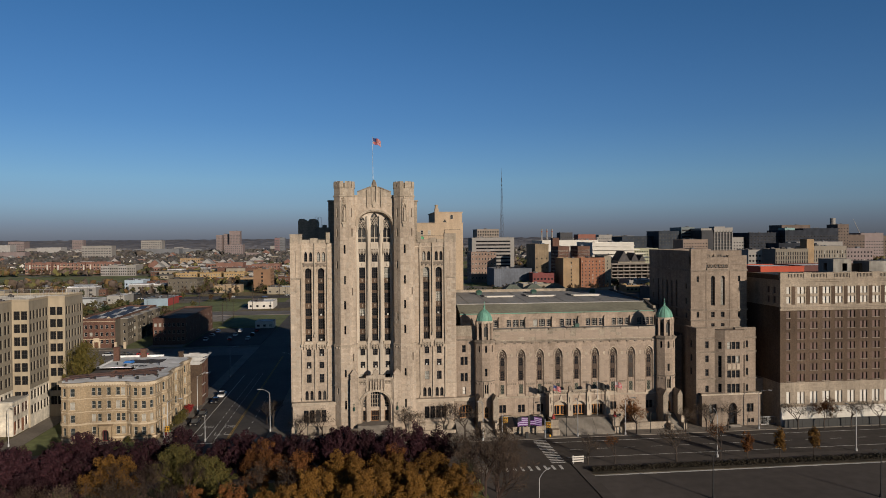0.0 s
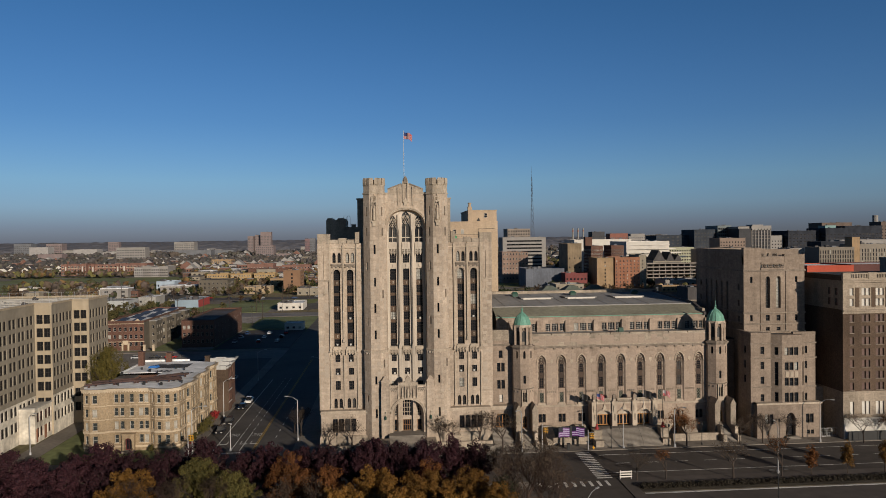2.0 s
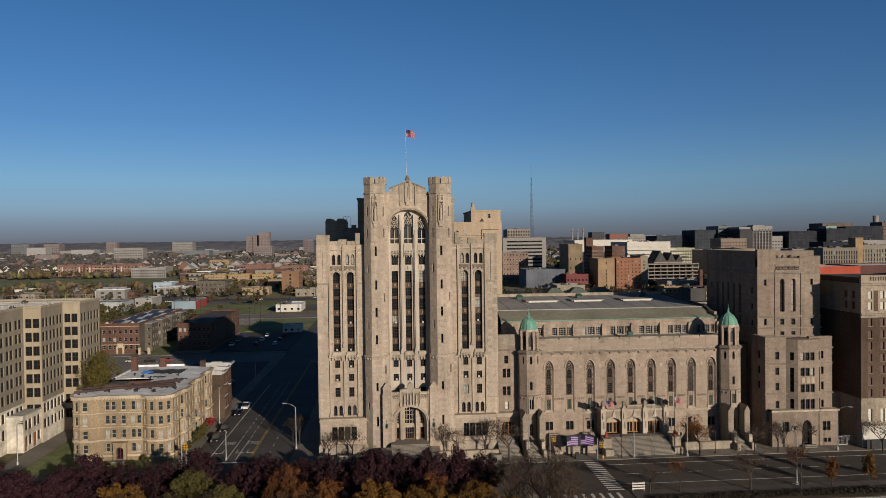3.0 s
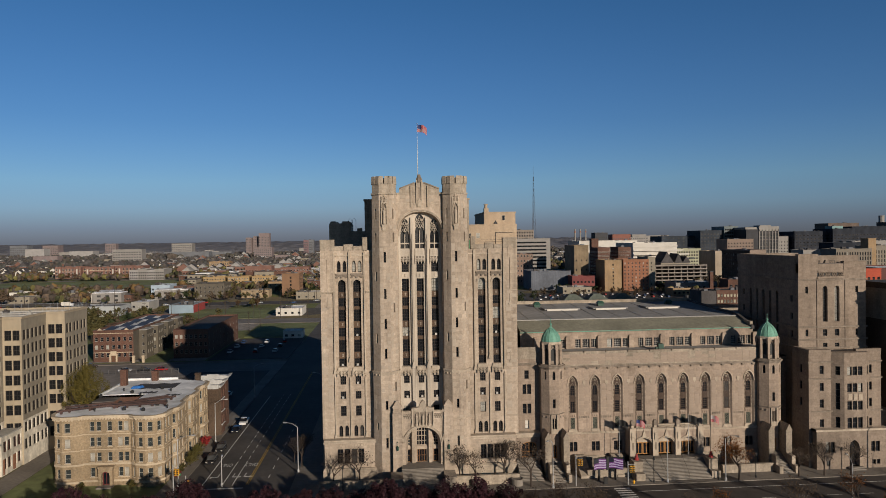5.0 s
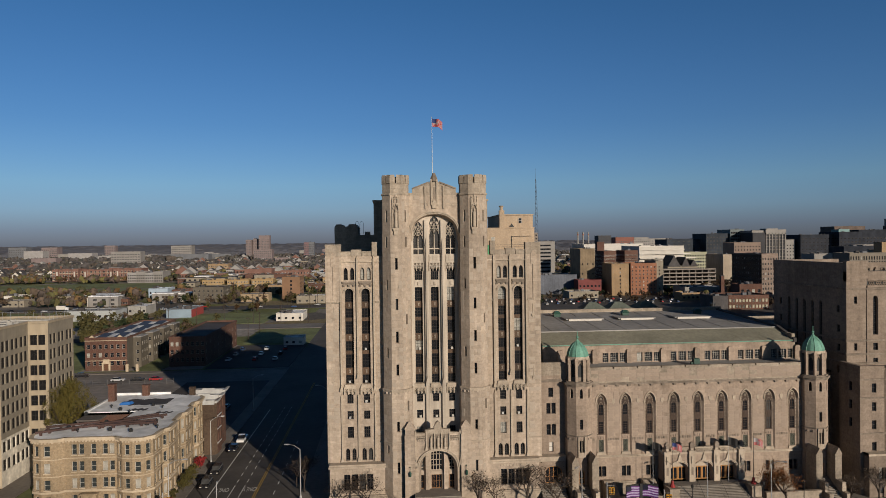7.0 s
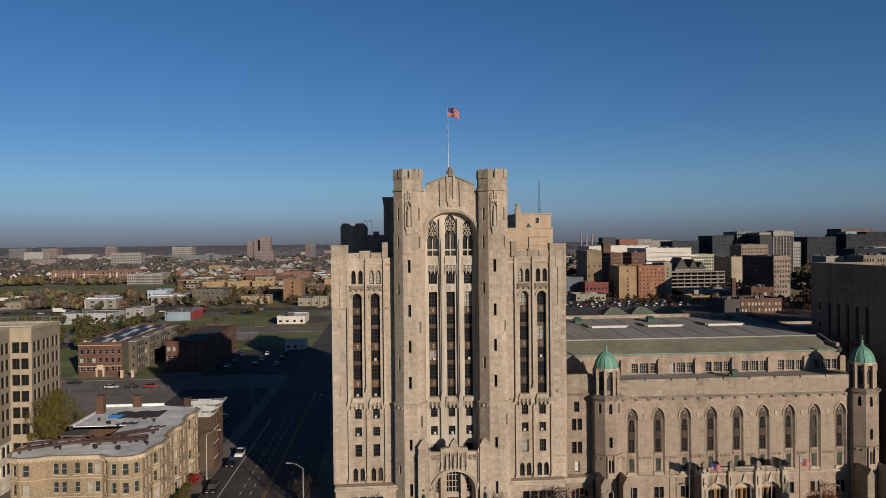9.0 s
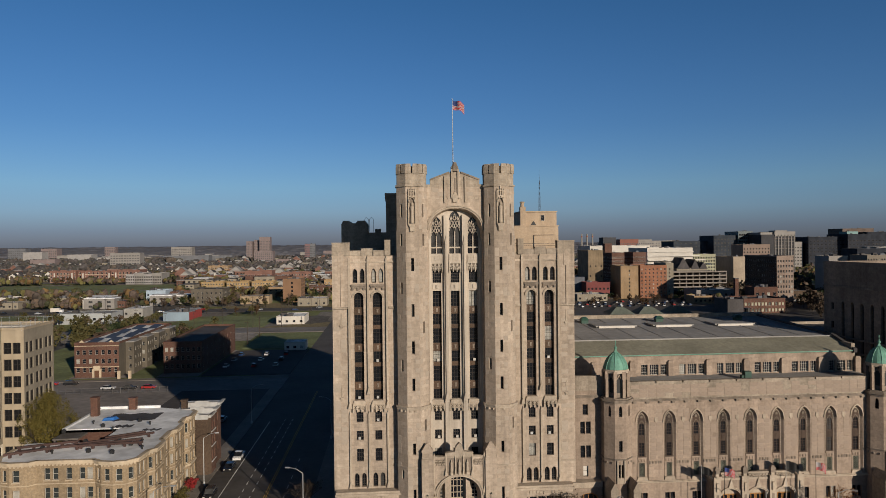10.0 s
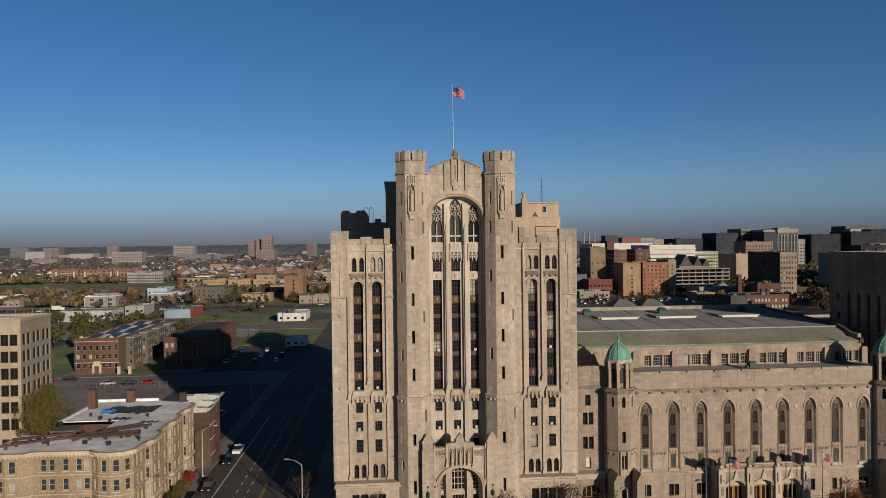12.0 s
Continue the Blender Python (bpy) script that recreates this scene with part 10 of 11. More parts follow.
def cottages(name, label, wall_mat, roof_mat, seed, boxes, h=(5, 7), size=(8, 12), gabled=0.75):
    """Rows of gabled houses too far to tell apart."""
    rng = random.Random(seed)
    g = Geo()
    for x0, x1, y0, y1, n in boxes:
        for k in range(n):
            x, y = x0 + (x1 - x0) * (k + rng.uniform(0.1, 0.9)) / n, rng.uniform(y0, y1)
            w, d, t = rng.uniform(*size), rng.uniform(*size), rng.uniform(*h)
            g.box(x, x + w, y, y + d, -0.16, t, 0)
            if rng.random() < gabled:
                g.plate([(x - 0.3, t), (x + w + 0.3, t), (x + w / 2, t + w * 0.4)], y - 0.01, y + d, 1 if rng.random() < 0.6 else 0)
                g.face([(x - 0.5, y - 0.3, t - 0.1), (x + w / 2, y - 0.3, t + w * 0.42), (x + w / 2, y + d + 0.3, t + w * 0.42), (x - 0.5, y + d + 0.3, t - 0.1)], 1)
                g.face([(x + w + 0.5, y - 0.3, t - 0.1), (x + w + 0.5, y + d + 0.3, t - 0.1), (x + w / 2, y + d + 0.3, t + w * 0.42), (x + w / 2, y - 0.3, t + w * 0.42)], 1)
            else:
                g.box(x - 0.2, x + w + 0.2, y - 0.2, y + d + 0.2, t, t + 0.5, 1)
            for j in range(3):
                for q in range(2):
                    a = x + w * (0.15 + 0.3 * j)
                    g.box(a, a + w * 0.13, y - 0.06, y - 0.02, 0.9 + q * t * 0.45, 0.9 + q * t * 0.45 + t * 0.22, 2)
    return solo(name, g, [wall_mat, roof_mat, GLASS_PLAIN], label, "houses", kind="stuff")


cottages("far_houses", "distant white gabled houses", BOARD_WHITE, ROOF_DARK, 101, ((-800, -480, 1130, 1160, 26), (-820, -380, 1180, 1215, 36), (-840, -330, 1240, 1280, 38), (-860, -300, 1330, 1400, 30), (-300, -60, 1040, 1120, 14)), (6, 8), (8, 11))
cottages("far_houses", "distant brick houses and shops", RED_BRICK, ROOF_GREY, 102, ((-280, -60, 900, 1000, 14), (-220, -60, 770, 830, 7), (-700, -100, 1420, 1700, 46), (330, 700, 900, 1300, 30)), (5, 8), (10, 16), 0.3)
cottages("far_houses", "distant pale shops and sheds", far_pale, ROOF_WHITE, 103, ((-280, -60, 940, 1100, 14), (-290, -180, 620, 690, 4), (-1100, -100, 1700, 2500, 70), (-1900, -300, 2500, 3600, 60), (330, 900, 1000, 2000, 50), (300, 1900, 2200, 3600, 60)), (5, 10), (14, 26), 0.0)
cottages("far_houses", "distant tan flats", TAUPE, ROOF_DARK, 104, ((-280, -70, 860, 960, 10), (-900, -100, 1500, 2300, 56), (250, 1200, 1100, 2400, 50)), (6, 13), (14, 24), 0.0)

cottages("far_houses", "distant white and pale houses among trees", FAR_WHITE, ROOF_DARK, 105, ((-1200, -60, 1300, 1500, 60), (-1300, -60, 1500, 1800, 60), (-1500, -60, 1800, 2300, 60), (300, 1400, 1300, 1900, 50), (-330, -60, 1120, 1290, 26)), (7, 11), (9, 18), 0.5)
cottages("far_houses", "distant brick and tan houses among trees", SCHOOL, ROOF_GREY, 106, ((-900, -60, 1290, 1500, 40), (-330, -60, 1010, 1280, 30), (-1300, -60, 1500, 2300, 50), (280, 900, 1180, 1500, 26)), (7, 12), (10, 20), 0.4)

# ---------------------------------------------------------------- cars
def car(label, paint, x, y, z, turn, long=4.7, tall=1.5, group="parked cars", pickup=False):
    t = thing("car", label, "car", (0, 0, 0), group)
    L, w = long, 0.92
    side = [(-L / 2, 0.35), (L / 2, 0.35), (L / 2, 0.75), (L / 2 - 0.15, 0.9), (L / 2 - 1.1, 0.98)]
    body = side + [(-L / 2 + 0.1, 1.0), (-L / 2, 0.8)]
    g = Geo().plate(body, -w, w)
    part("body", g, paint, t)
    if pickup:
        roof = [(-0.4, 0.98), (L / 2 - 1.2, 0.98), (L / 2 - 1.75, tall), (-0.2, tall)]
    else:
        roof = [(-L / 2 + 0.35, 0.98), (L / 2 - 1.25, 0.98), (L / 2 - 2.0, tall), (-L / 2 + (0.55 if tall > 1.6 else 1.0), tall)]
    part("cabin", Geo().plate(roof, -w + 0.12, w - 0.12), GLASS_PLAIN, t, "dark glazed cabin")
    r = [(a, b) for a, b in roof[2:]]
    part("roof", Geo().box(r[1][0], r[0][0], -w + 0.16, w - 0.16, tall - 0.02, tall + 0.05), paint, t)
    for sx in (-L / 2 + 0.85, L / 2 - 0.85):
        for sy in (-1, 1):
            wg = Geo()
            n = len(wg.v)
            for yy in (sy * w - sy * 0.2, sy * w + sy * 0.02):
                for k in range(12):
                    a = 2 * math.pi * k / 12
                    wg.v.append((sx + 0.34 * math.cos(a), yy, 0.34 + 0.34 * math.sin(a)))
            wg.f = [tuple(range(12)), tuple(range(12, 24))] + [(k, (k + 1) % 12, 12 + (k + 1) % 12, 12 + k) for k in range(12)]
            wg.s = [0] * 14
            part("wheel", wg, BLACK, t)
    for sy in (-0.62, 0.62):
        part("headlight", Geo().box(L / 2 - 0.03, L / 2 + 0.02, sy - 0.2, sy + 0.2, 0.68, 0.82), BOARD_WHITE, t)
        part("tail_light", Geo().box(-L / 2 - 0.02, -L / 2 + 0.03, sy - 0.16, sy + 0.16, 0.7, 0.86), RED_IRON, t)
    t.matrix_world = pose(x, y, z, 0, 0, turn)
    return t


def paint(name, c):
    return surface(name, c, rough=0.25, amount=0.05, bump=0, spec=0.5)


P_BLACK, P_WHITE, P_RED, P_SILVER, P_BLUE = paint("black_car_paint", (0.015, 0.015, 0.017)), paint("white_car_paint", (0.62, 0.62, 0.62)), paint("red_car_paint", (0.30, 0.02, 0.02)), paint("silver_car_paint", (0.38, 0.39, 0.40)), paint("blue_car_paint", (0.03, 0.06, 0.14))
car("black sport utility parked at the kerb", P_BLACK, -44.0, 192.0, 0.0, -90, 4.9, 1.8)
car("black sport utility parked at the kerb", P_BLACK, -44.0, 200.8, 0.0, -90, 4.8, 1.75)
car("dark sedan parked at the kerb", P_BLACK, -43.9, 217.5, 0.0, -90)
car("white pickup parked at the kerb", P_WHITE, -43.6, 226.0, 0.0, -90, 5.4, 1.75, pickup=True)
car("silver sedan on the cross street", P_SILVER, -107.0, 312.0, 0.0, 2)
car("black sedan on the cross street", P_BLACK, -99.5, 311.6, 0.0, 0)
car("red sedan on the cross street", P_RED, -93.0, 311.8, 0.0, 0)
car("bright red sedan beside the brick apartments", P_RED, -131.0, 322.0, 0.0, 0)
car("black sport utility beside the brick apartments", P_BLACK, -124.0, 322.0, 0.0, 0, 4.8, 1.75)
for k in range(6):
    car("parked car in the shaded lot", (P_BLACK, P_SILVER, P_BLUE, P_WHITE)[k % 4], -76 + 4.0 * k, 262, 0.03, 90, group="cars in the shaded lot")


def far_car(label, paint_mat, x, y, z, turn, group):
    """A car seen from afar: body, dark cabin and wheels."""
    t = thing("car", label, "car", (0, 0, 0), group)
    part("body", Geo().plate([(-2.3, 0.35), (2.3, 0.35), (2.3, 0.8), (1.2, 0.98), (-2.2, 1.0), (-2.3, 0.8)], -0.9, 0.9).box(-1.75, -1.1, -0.92, 0.92, 0.0, 0.62, 1).box(1.1, 1.75, -0.92, 0.92, 0.0, 0.62, 1), [paint_mat, BLACK], t)
    part("cabin", Geo().plate([(-1.9, 0.98), (1.1, 0.98), (0.4, 1.5), (-1.4, 1.5)], -0.78, 0.78), GLASS_PLAIN, t)
    part("roof", Geo().box(-1.4, 0.4, -0.74, 0.74, 1.5, 1.56), paint_mat, t)
    t.matrix_world = pose(x, y, z, 0, 0, turn)
    return t


PAINTS = (P_WHITE, P_BLACK, P_SILVER, P_RED, P_BLUE, P_WHITE, P_SILVER)
for k in range(9):
    far_car("parked car in the shaded car park", PAINTS[k * 3 % 7], -75.5 + 9.6 * (k % 3) + (k * 5 % 3) * 0.9, 352 + 15 * (k // 3), 0.02, 90, "cars in the car park")
for k in range(14):
    far_car("car on the broad road", PAINTS[k * 5 % 7], -372 + 23.5 * k + (k * 7 % 5) * 2.2, 604 + (k * 3 % 4) * 5.2, 0.0, (k % 2) * 180, "cars on the broad road")
for k in range(48):
    far_car("parked car in the lot beyond the hall", PAINTS[k * 4 % 7], 118 + 7.1 * (k % 16) + (k * 5 % 3), 586 + 17 * (k // 16) + (k * 7 % 4), -0.1, 90 + (k % 3) * 3, "cars in the far lots")
truck = thing("box_truck", "white box truck on the broad road", "truck", (-262, 612, 0))
part("box", Geo().box(-266, -259.5, 610.8, 613.2, 1.0, 3.9), BOARD_WHITE, truck)
part("cab", Geo().box(-259.3, -257.2, 610.9, 613.1, 0.6, 2.7), P_WHITE, truck)
for x in (-264.8, -258.3):
    part("wheel", Geo().box(x - 0.45, x + 0.45, 610.75, 613.25, 0.0, 0.9), BLACK, truck)


def utility_pole(x, y, h):
    t = thing("utility_pole", "wooden utility pole with a crossarm", "utility pole", (x, y, -0.16), "utility poles")
    part("pole", Geo().lathe([(0.2, -0.16), (0.13, h)], x, y, 6), BARK, t)
    part("crossarm", Geo().box(x - 1.2, x + 1.2, y - 0.08, y + 0.08, h - 1.0, h - 0.8), BARK, t)


for k in range(12):
    utility_pole(-250 + 17.5 * k, 494 + (k * 3 % 4), 10 + k % 3)
for k in range(12):
    utility_pole(-330 + 24 * k, 630 + (k * 5 % 7), 10 + k % 3)
for k in range(7):
    utility_pole(-200 + 22 * k, 596, 11.5)
utility_pole(-80.5, 420, 12)
utility_pole(-79.0, 445, 12)

# ---------------------------------------------------------------- lamps, signals, signs
def street_lamp(x, y, z, height, arm, label="tall grey street lamp with a cobra head", group="street lamps", two=False, metal=None):
    t = thing("street_lamp", label, "street lamp", (x, y, z), group)
    part("base", Geo().lathe([(0.28, z), (0.28, z + 0.5), (0.16, z + 0.7)], x, y, 8), metal or STEEL, t)
    part("pole", Geo().lathe([(0.13, z + 0.5), (0.08, z + height - 0.9)], x, y, 8), metal or STEEL, t)
    for ax, ay in [arm] + ([(-arm[0], -arm[1])] if two else []):
        g = Geo().tube((x, y, z + height - 1.0), (x + ax * 0.5, y + ay * 0.5, z + height - 0.2), 0.06, 0.05, 6).tube((x + ax * 0.5, y + ay * 0.5, z + height - 0.2), (x + ax, y + ay, z + height), 0.05, 0.05, 6)
        part("arm", g, metal or STEEL, t)
        hx, hy = x + ax, y + ay
        L = math.hypot(ax, ay)
        ux, uy = ax / L, ay / L
        part("head", Geo().prism([(hx - ux * 0.1 - uy * 0.16, hy - uy * 0.1 + ux * 0.16), (hx - ux * 0.1 + uy * 0.16, hy - uy * 0.1 - ux * 0.16), (hx + ux * 0.7 + uy * 0.12, hy + uy * 0.7 - ux * 0.12), (hx + ux * 0.7 - uy * 0.12, hy + uy * 0.7 + ux * 0.12)], z + height - 0.1, z + height + 0.1), metal or STEEL, t, "pale lamp head")
    return t


street_lamp(-23.3, 182.6, 0.14, 10.8, (-2.4, 0.3))
street_lamp(-46.9, 207.5, 0.14, 10.8, (2.4, 0.3))
street_lamp(-46.9, 176.5, 0.14, 10.6, (3.0, -0.4))
street_lamp(65.0, 166.9, 0.14, 9.6, (1.4, -1.6))
street_lamp(100.4, 167.2, 0.14, 10.2, (1.8, -1.4))
street_lamp(112.0, 147.2, 0.14, 10.2, (-0.5, 2.2))
street_lamp(29.2, 166.9, 0.14, 10.0, (-1.4, -1.8))
street_lamp(-38.0, 176.0, 0.0, 7.0, (0.6, -2.0))
street_lamp(53.0, 167.4, 0.14, 9.8, (-1.0, -1.9))
street_lamp(78.6, 147.2, 0.14, 10.2, (0.5, 2.2))
street_lamp(30.7, 118.6, 0.0, 8.4, (2.0, 1.8))
street_lamp(-46.9, 258, 0.14, 10.8, (2.4, 0.3))
street_lamp(-23.2, 240, 0.14, 10.8, (-2.4, 0.3))
street_lamp(-84.0, 178.0, 0.1, 10.0, (1.8, -1.4))
for x, y in ((65.5, 124.2), (97.0, 120.8)):
    street_lamp(x, y, 0.03, 9.0, (1.0, 0.0), "black parking lot lamp with twin heads", "lot lamps", True, BLACK)
for x, y in ((50.2, 167.6), (63.9, 167.6), (72.0, 168.0), (93.6, 169.0), (-12.8, 169.4)):
    t = thing("lamp_post", "short black lamp post with a round globe", "lamp post", (x, y, 0.14), "forecourt lamp posts")
    part("post", Geo().lathe([(0.2, 0.14), (0.2, 0.5), (0.09, 0.7), (0.07, 4.6)], x, y, 8), BLACK, t)
    part("globe", Geo().lathe([(0.1, 4.6), (0.24, 4.8), (0.26, 5.1), (0.12, 5.35)], x, y, 8), BLACK, t)


def signal(x, y, z, label="yellow three-light traffic signal hung from a span wire", heads=2, floor=0.0):
    """A pole with a bracket arm that carries yellow signal heads."""
    t = thing("traffic_signal", label, "traffic signal", (x, y, floor), "traffic signals")
    part("pole", Geo().lathe([(0.14, floor), (0.1, z + 1.6)], x, y, 8), STEEL, t)
    part("bracket", Geo().tube((x, y, z + 1.0), (x + 0.9 * (heads - 1) + 0.5, y - 0.3, z + 1.0), 0.04, 0.04, 5), STEEL, t)
    for k in range(heads):
        hx = x + 0.5 + 0.55 * k
        h = part("head", Geo().box(hx - 0.22, hx + 0.22, y - 0.5, y - 0.1, z - 0.45, z + 0.75), SIGNAL, t, "yellow signal head")
        for j in range(3):
            part("visor", Geo().box(hx - 0.13, hx + 0.13, y - 0.68, y - 0.5, z - 0.32 + 0.38 * j, z - 0.08 + 0.38 * j), BLACK, h)
    return t


signal(-46.6, 172.2, 4.4)
signal(34.0, 167.4, 4.8)
signal(44.6, 167.0, 3.2)
signal(-43.0, 168.2, 3.4, heads=1, floor=0.0)
sg = thing("street_sign", "green street name sign on a pole", "street sign", (-46.2, 174.0, 0.14))
part("pole", Geo().lathe([(0.05, 0.14), (0.05, 3.4)], -46.2, 174.0, 6), STEEL, sg)
part("plate", Geo().box(-46.9, -45.6, 173.95, 174.0, 3.2, 3.6), GREEN_SIGN, sg, "green sign plate")
part("lettering", Geo().box(-46.75, -45.75, 173.93, 173.95, 3.33, 3.47), BOARD_WHITE, sg, "pale bar of lettering")
barr = thing("road_barrier", "white striped road barricade", "barricade", (46.6, 147.2, 0.14))
for k in range(3):
    part("board", Geo().box(45.4, 48.0, 147.15, 147.22, 0.5 + 0.5 * k, 0.78 + 0.5 * k), BOARD_WHITE, barr)
for x in (45.6, 47.8):
    part("leg", Geo().box(x - 0.06, x + 0.06, 147.22, 147.32, 0.14, 1.95), STEEL, barr)
# hedge along the lot
hedge_rng = random.Random(3)
g = Geo()
for k in range(9000):
    x, y, z = hedge_rng.uniform(48.0, 200), hedge_rng.uniform(141.2, 142.8), hedge_rng.uniform(0.1, 0.95)
    e = Vector((hedge_rng.gauss(0, 1), hedge_rng.gauss(0, 1), hedge_rng.gauss(0, 1))).normalized() * 0.2
    f = e.orthogonal().normalized() * 0.15
    p = Vector((x, y, z))
    g.face([tuple(p - e), tuple(p - f), tuple(p + e), tuple(p + f)])
solo("hedge", g, foliage("dark_hedge_leaves", (0.014, 0.012, 0.008), (0.032, 0.025, 0.016)), "low dark clipped hedge along the parking lot", "hedge", kind="stuff")
slab("lawn", "dark planting strip beside the parking lot", "lawn", surface("dry_soil", (0.06, 0.05, 0.036), amount=0.3, fine=1.5), 47.62, 260, 140.0, 144.4, -0.15, 0.12)
# electronic sign before the hall
sign = thing("display_sign", "electronic sign showing striped panels before the hall", "sign", (41.4, 170.2, 0.14))
SCREEN_PURPLE, SCREEN_WHITE, SCREEN_DARK = (bpy.data.materials.new(n) for n in ("screen_violet", "screen_white", "screen_dark"))
for m, c, s in ((SCREEN_PURPLE, (0.20, 0.05, 0.24), 0.35), (SCREEN_WHITE, (0.62, 0.5, 0.68), 0.4), (SCREEN_DARK, (0.02, 0.02, 0.05), 0.2)):
    m.use_nodes = True
    b = m.node_tree.nodes["Principled BSDF"]
    b.inputs["Base Color"].default_value = (c[0] * 0.2, c[1] * 0.2, c[2] * 0.2, 1)
    b.inputs["Emission Color"].default_value = (*c, 1)
    b.inputs["Emission Strength"].default_value = s
for x0, x1, ya, yb in ((38.3, 41.2, 169.4, 170.4), (41.6, 44.4, 170.4, 169.4)):
    g = Geo()
    for k in range(9):
        for j in range(8):
            q = []
            for a, c in ((j, k), (j + 1, k), (j + 1, k + 1), (j, k + 1)):
                s = a / 8
                q.append((x0 + (x1 - x0) * s, ya + (yb - ya) * s - 0.12, 2.5 + c * 0.235 + 0.12 * math.sin(s * 5)))
            g.face(q, 2 if (k > 4 and j < 3) else k % 2)
    part("screen", g, [SCREEN_PURPLE, SCREEN_WHITE, SCREEN_DARK], sign, "lit screen with violet and white stripes")
    part("cabinet", Geo().prism([(x0, ya), (x1, yb), (x1, yb + 0.3), (x0, ya + 0.3)], 2.35, 4.85), BLACK, sign)
part("centre_panel", Geo().box(41.15, 41.65, 170.0, 170.5, 2.2, 4.9), BLACK, sign)
for x in (39.6, 43.0):
    part("leg", Geo().box(x - 0.2, x + 0.2, 170.0, 170.5, 0.14, 2.4), BLACK, sign)
for x, y in ((14.3, 169.6), (22.4, 169.4)):
    g = Geo().lathe([(1.15, 0.14), (1.25, 1.3), (1.25, 1.5), (1.05, 1.5), (1.05, 1.35)], x, y, 14)
    solo("planter", g, CONCRETE, "round grey concrete planter", "planter", group="planters", loc=(x, y, 0.14))
g = Geo().lathe([(0.18, 0.14), (0.18, 0.6), (0.12, 0.65), (0.14, 0.75), (0.05, 0.9)], 46.0, 167.5, 8).box(45.75, 46.25, 167.42, 167.58, 0.45, 0.6)
solo("fire_hydrant", g, SIGNAL, "small yellow fire hydrant on the pavement", "hydrant", loc=(46.0, 167.5, 0.14))
g = Geo().box(39.9, 40.6, 167.6, 168.2, 0.14, 1.4).box(39.85, 40.65, 167.55, 168.25, 1.4, 1.5)
solo("news_box", g, BLACK, "dark metal newspaper box on the pavement", "news box", loc=(40.2, 167.9, 0.14))
for k in range(7):
    x = 103.2 + 0.62 * k
    solo("steel_fence", Geo().box(x, x + 0.55, 171.0, 171.06, 0.14, 0.3).box(x, x + 0.04, 171.0, 171.06, 0.14, 2.2).box(x, x + 0.55, 171.0, 171.06, 2.1, 2.2).box(x + 0.27, x + 0.3, 171.0, 171.06, 0.3, 2.1), STEEL, "pale steel fence bay", "fence", group="steel fence", loc=(x, 171, 0.14))


# ---------------------------------------------------------------- single ashlar stones, a little proud of their walls
STONES = {}


def stone(parent, x, y, z, u, w, h, mat, rng):
    """One dressed block with worn edges, its lower middle at x, y, z on a wall that runs along u."""
    proud = 0.016 + 0.006 * rng.randrange(3)
    key = (round(w, 2), round(h, 2), proud, mat.name)
    if key not in STONES:
        g = Geo()
        e = 0.025
        o = [(-w / 2, 0, 0), (w / 2, 0, 0), (w / 2, 0, h), (-w / 2, 0, h)]
        i = [(-w / 2 + e, -proud, e), (w / 2 - e, -proud, e), (w / 2 - e, -proud, h - e), (-w / 2 + e, -proud, h - e)]
        g.face(i)
        for k in range(4):
            j = (k + 1) % 4
            g.face([o[k], o[j], i[j], i[k]])
        STONES[key] = mesh_of("stone", g, mat)
    ob = new("stone", STONES[key])
    ob.parent = parent
    q = ORIGIN[parent.name]
    ob.location = (x - q.x, y - q.y, z - q.z)
    ob.rotation_euler = (0, 0, math.atan2(u[1], u[0]))


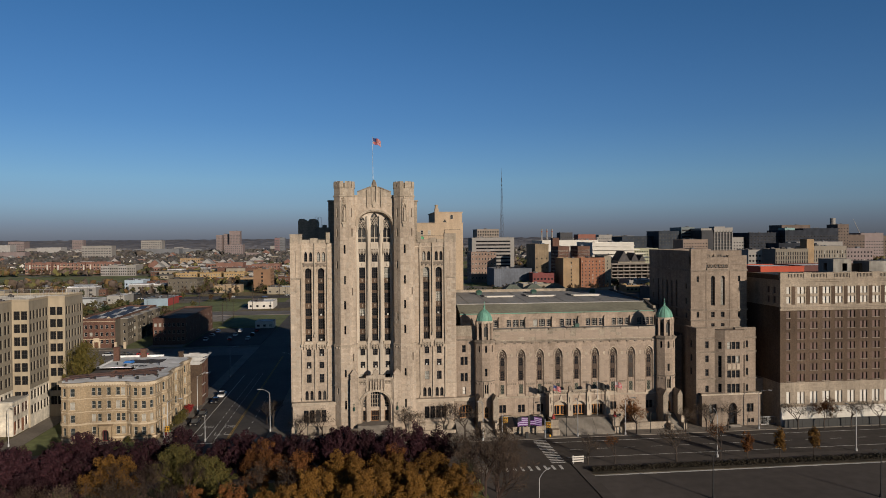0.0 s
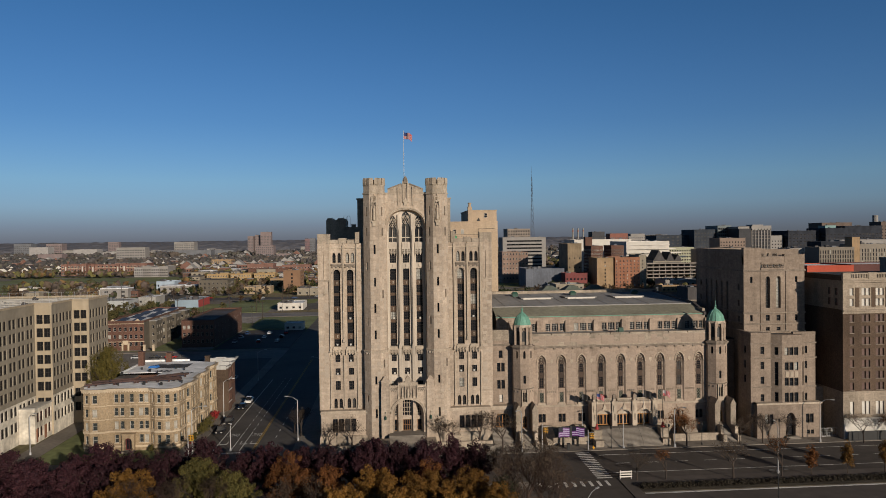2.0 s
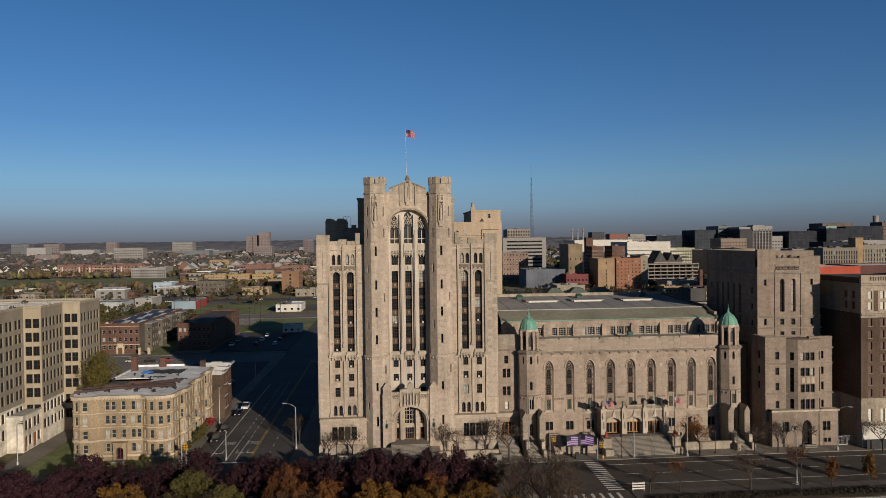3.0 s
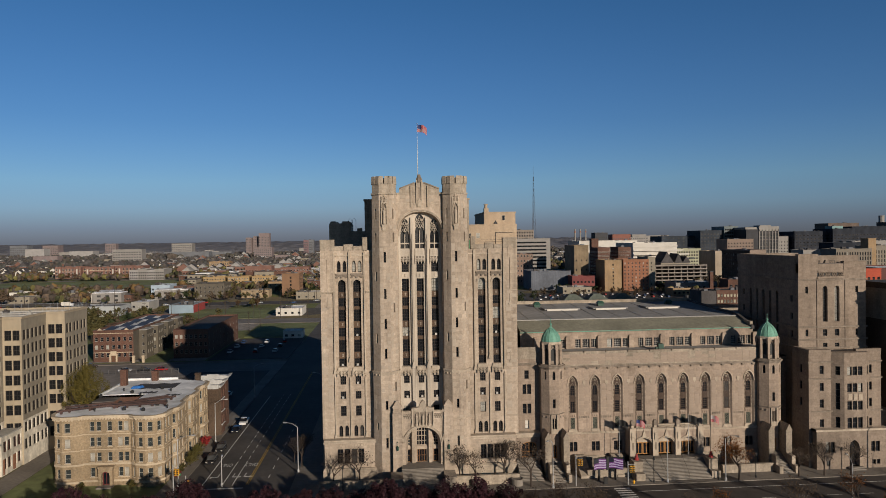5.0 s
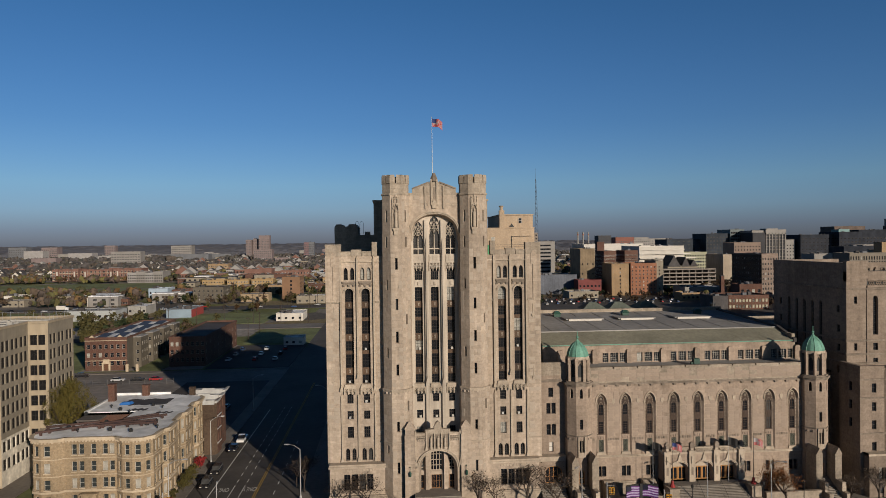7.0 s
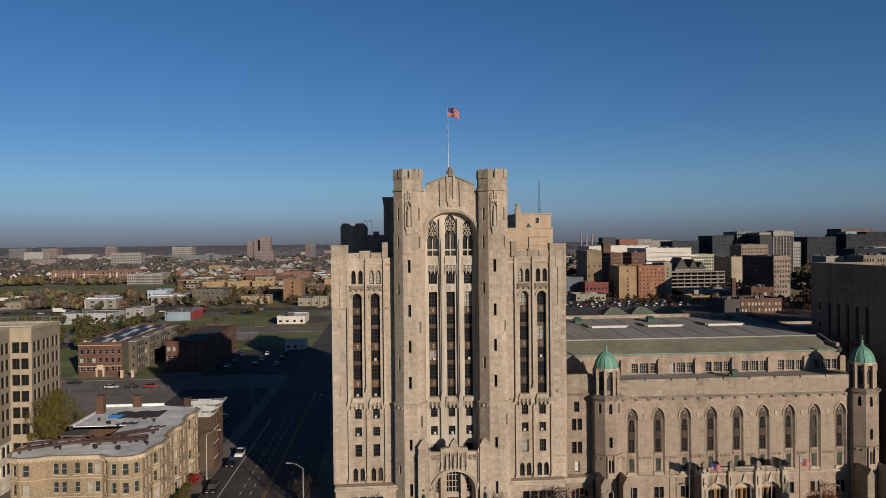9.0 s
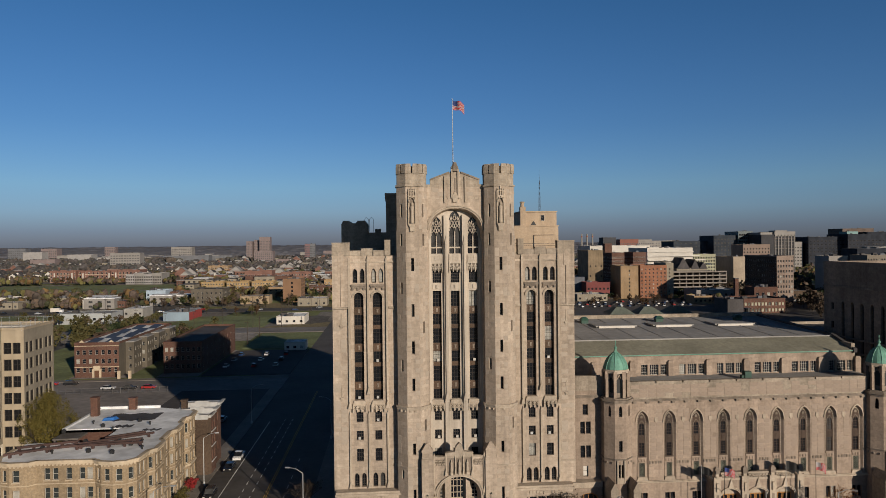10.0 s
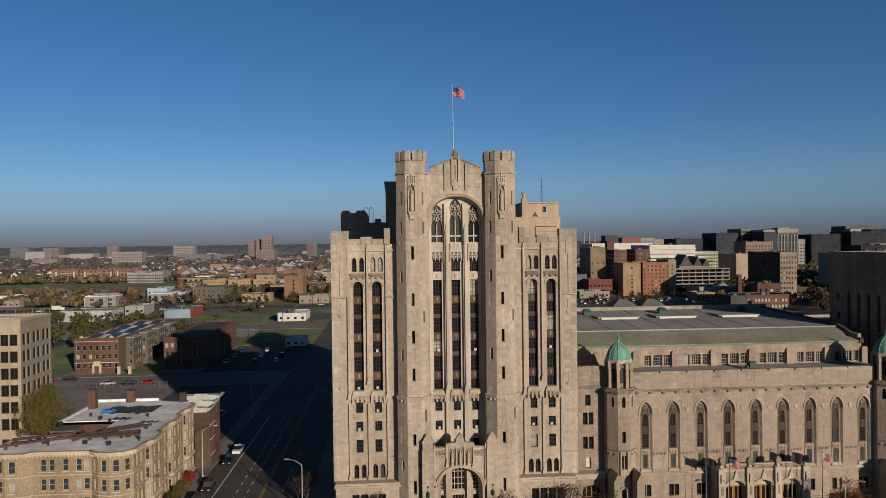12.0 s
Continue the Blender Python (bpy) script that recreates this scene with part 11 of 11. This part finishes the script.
def ashlar(parent, spans, course, mat, share, seed, limit):
    """Stones picked here and there out of the courses of some stretches of wall: x, y, way, width, z0, z1, stone width."""
    rng = random.Random(seed)
    cells = []
    for x, y, u, width, z0, z1, w in spans:
        n = max(1, int(width / w))
        for r in range(int((z1 - z0) / course)):
            for c in range(n):
                s = (c + 0.5) * width / n
                if rng.random() < share:
                    cells.append((x + u[0] * s, y + u[1] * s, z0 + course * r, u, width / n - 0.03))
    rng.shuffle(cells)
    for x, y, z, u, w in cells[:limit]:
        stone(parent, x, y, z, u, w, course - 0.03, mat, rng)


spans = []
for x, w in ((WEDGE + 0.1, 2.3), (EEDGE - 2.4, 2.3)):
    spans += [(x, WY, SOUTH, w, 12.58, 39.0, 1.15)]
spans += [(-7.75, WY, SOUTH, 1.3, 13.0, 46.0, 1.3), (13.3, WY, SOUTH, 1.2, 18.0, 46.0, 1.2)]
for cx in (X0 - 7.42, X0 + 7.42):
    for z0, z1, ap in ((4.0, 22.2, 2.75), (23.5, 50.0, 2.62), (52.6, 59.6, 2.55)):
        pts = octagon(cx, 177.15, ap)
        for k in range(8):
            a, b = pts[k], pts[(k + 1) % 8]
            w = math.hypot(b[0] - a[0], b[1] - a[1])
            u = ((b[0] - a[0]) / w, (b[1] - a[1]) / w)
            if -u[0] < -0.3:
                for s in (0.05, w / 2 + 0.3):
                    if z0 < 50 or abs(u[1]) > 0.3:
                        spans.append((a[0] + u[0] * s, a[1] + u[1] * s, u, w / 2 - 0.35, z0, z1, 0.8))
spans += [(X0 - 4.0, GY, SOUTH, 2.2, 58.2, 60.0, 1.1), (X0 + 2.0, GY, SOUTH, 2.2, 58.2, 60.0, 1.1)]
ashlar(tower, spans, 0.74, BLOCK, 0.62, 5, 300)
spans = [(x + 1.4, HY, SOUTH, 2.12, 11.8, 21.4, 1.06) for x in AX[:-1]] + [(HX0 + 0.3, HY - 0.06, SOUTH, HX1 - HX0 - 0.6, 22.75, 25.0, 1.5)]
ashlar(hall, spans, 0.74, BLOCK_HALL, 0.8, 6, 240)
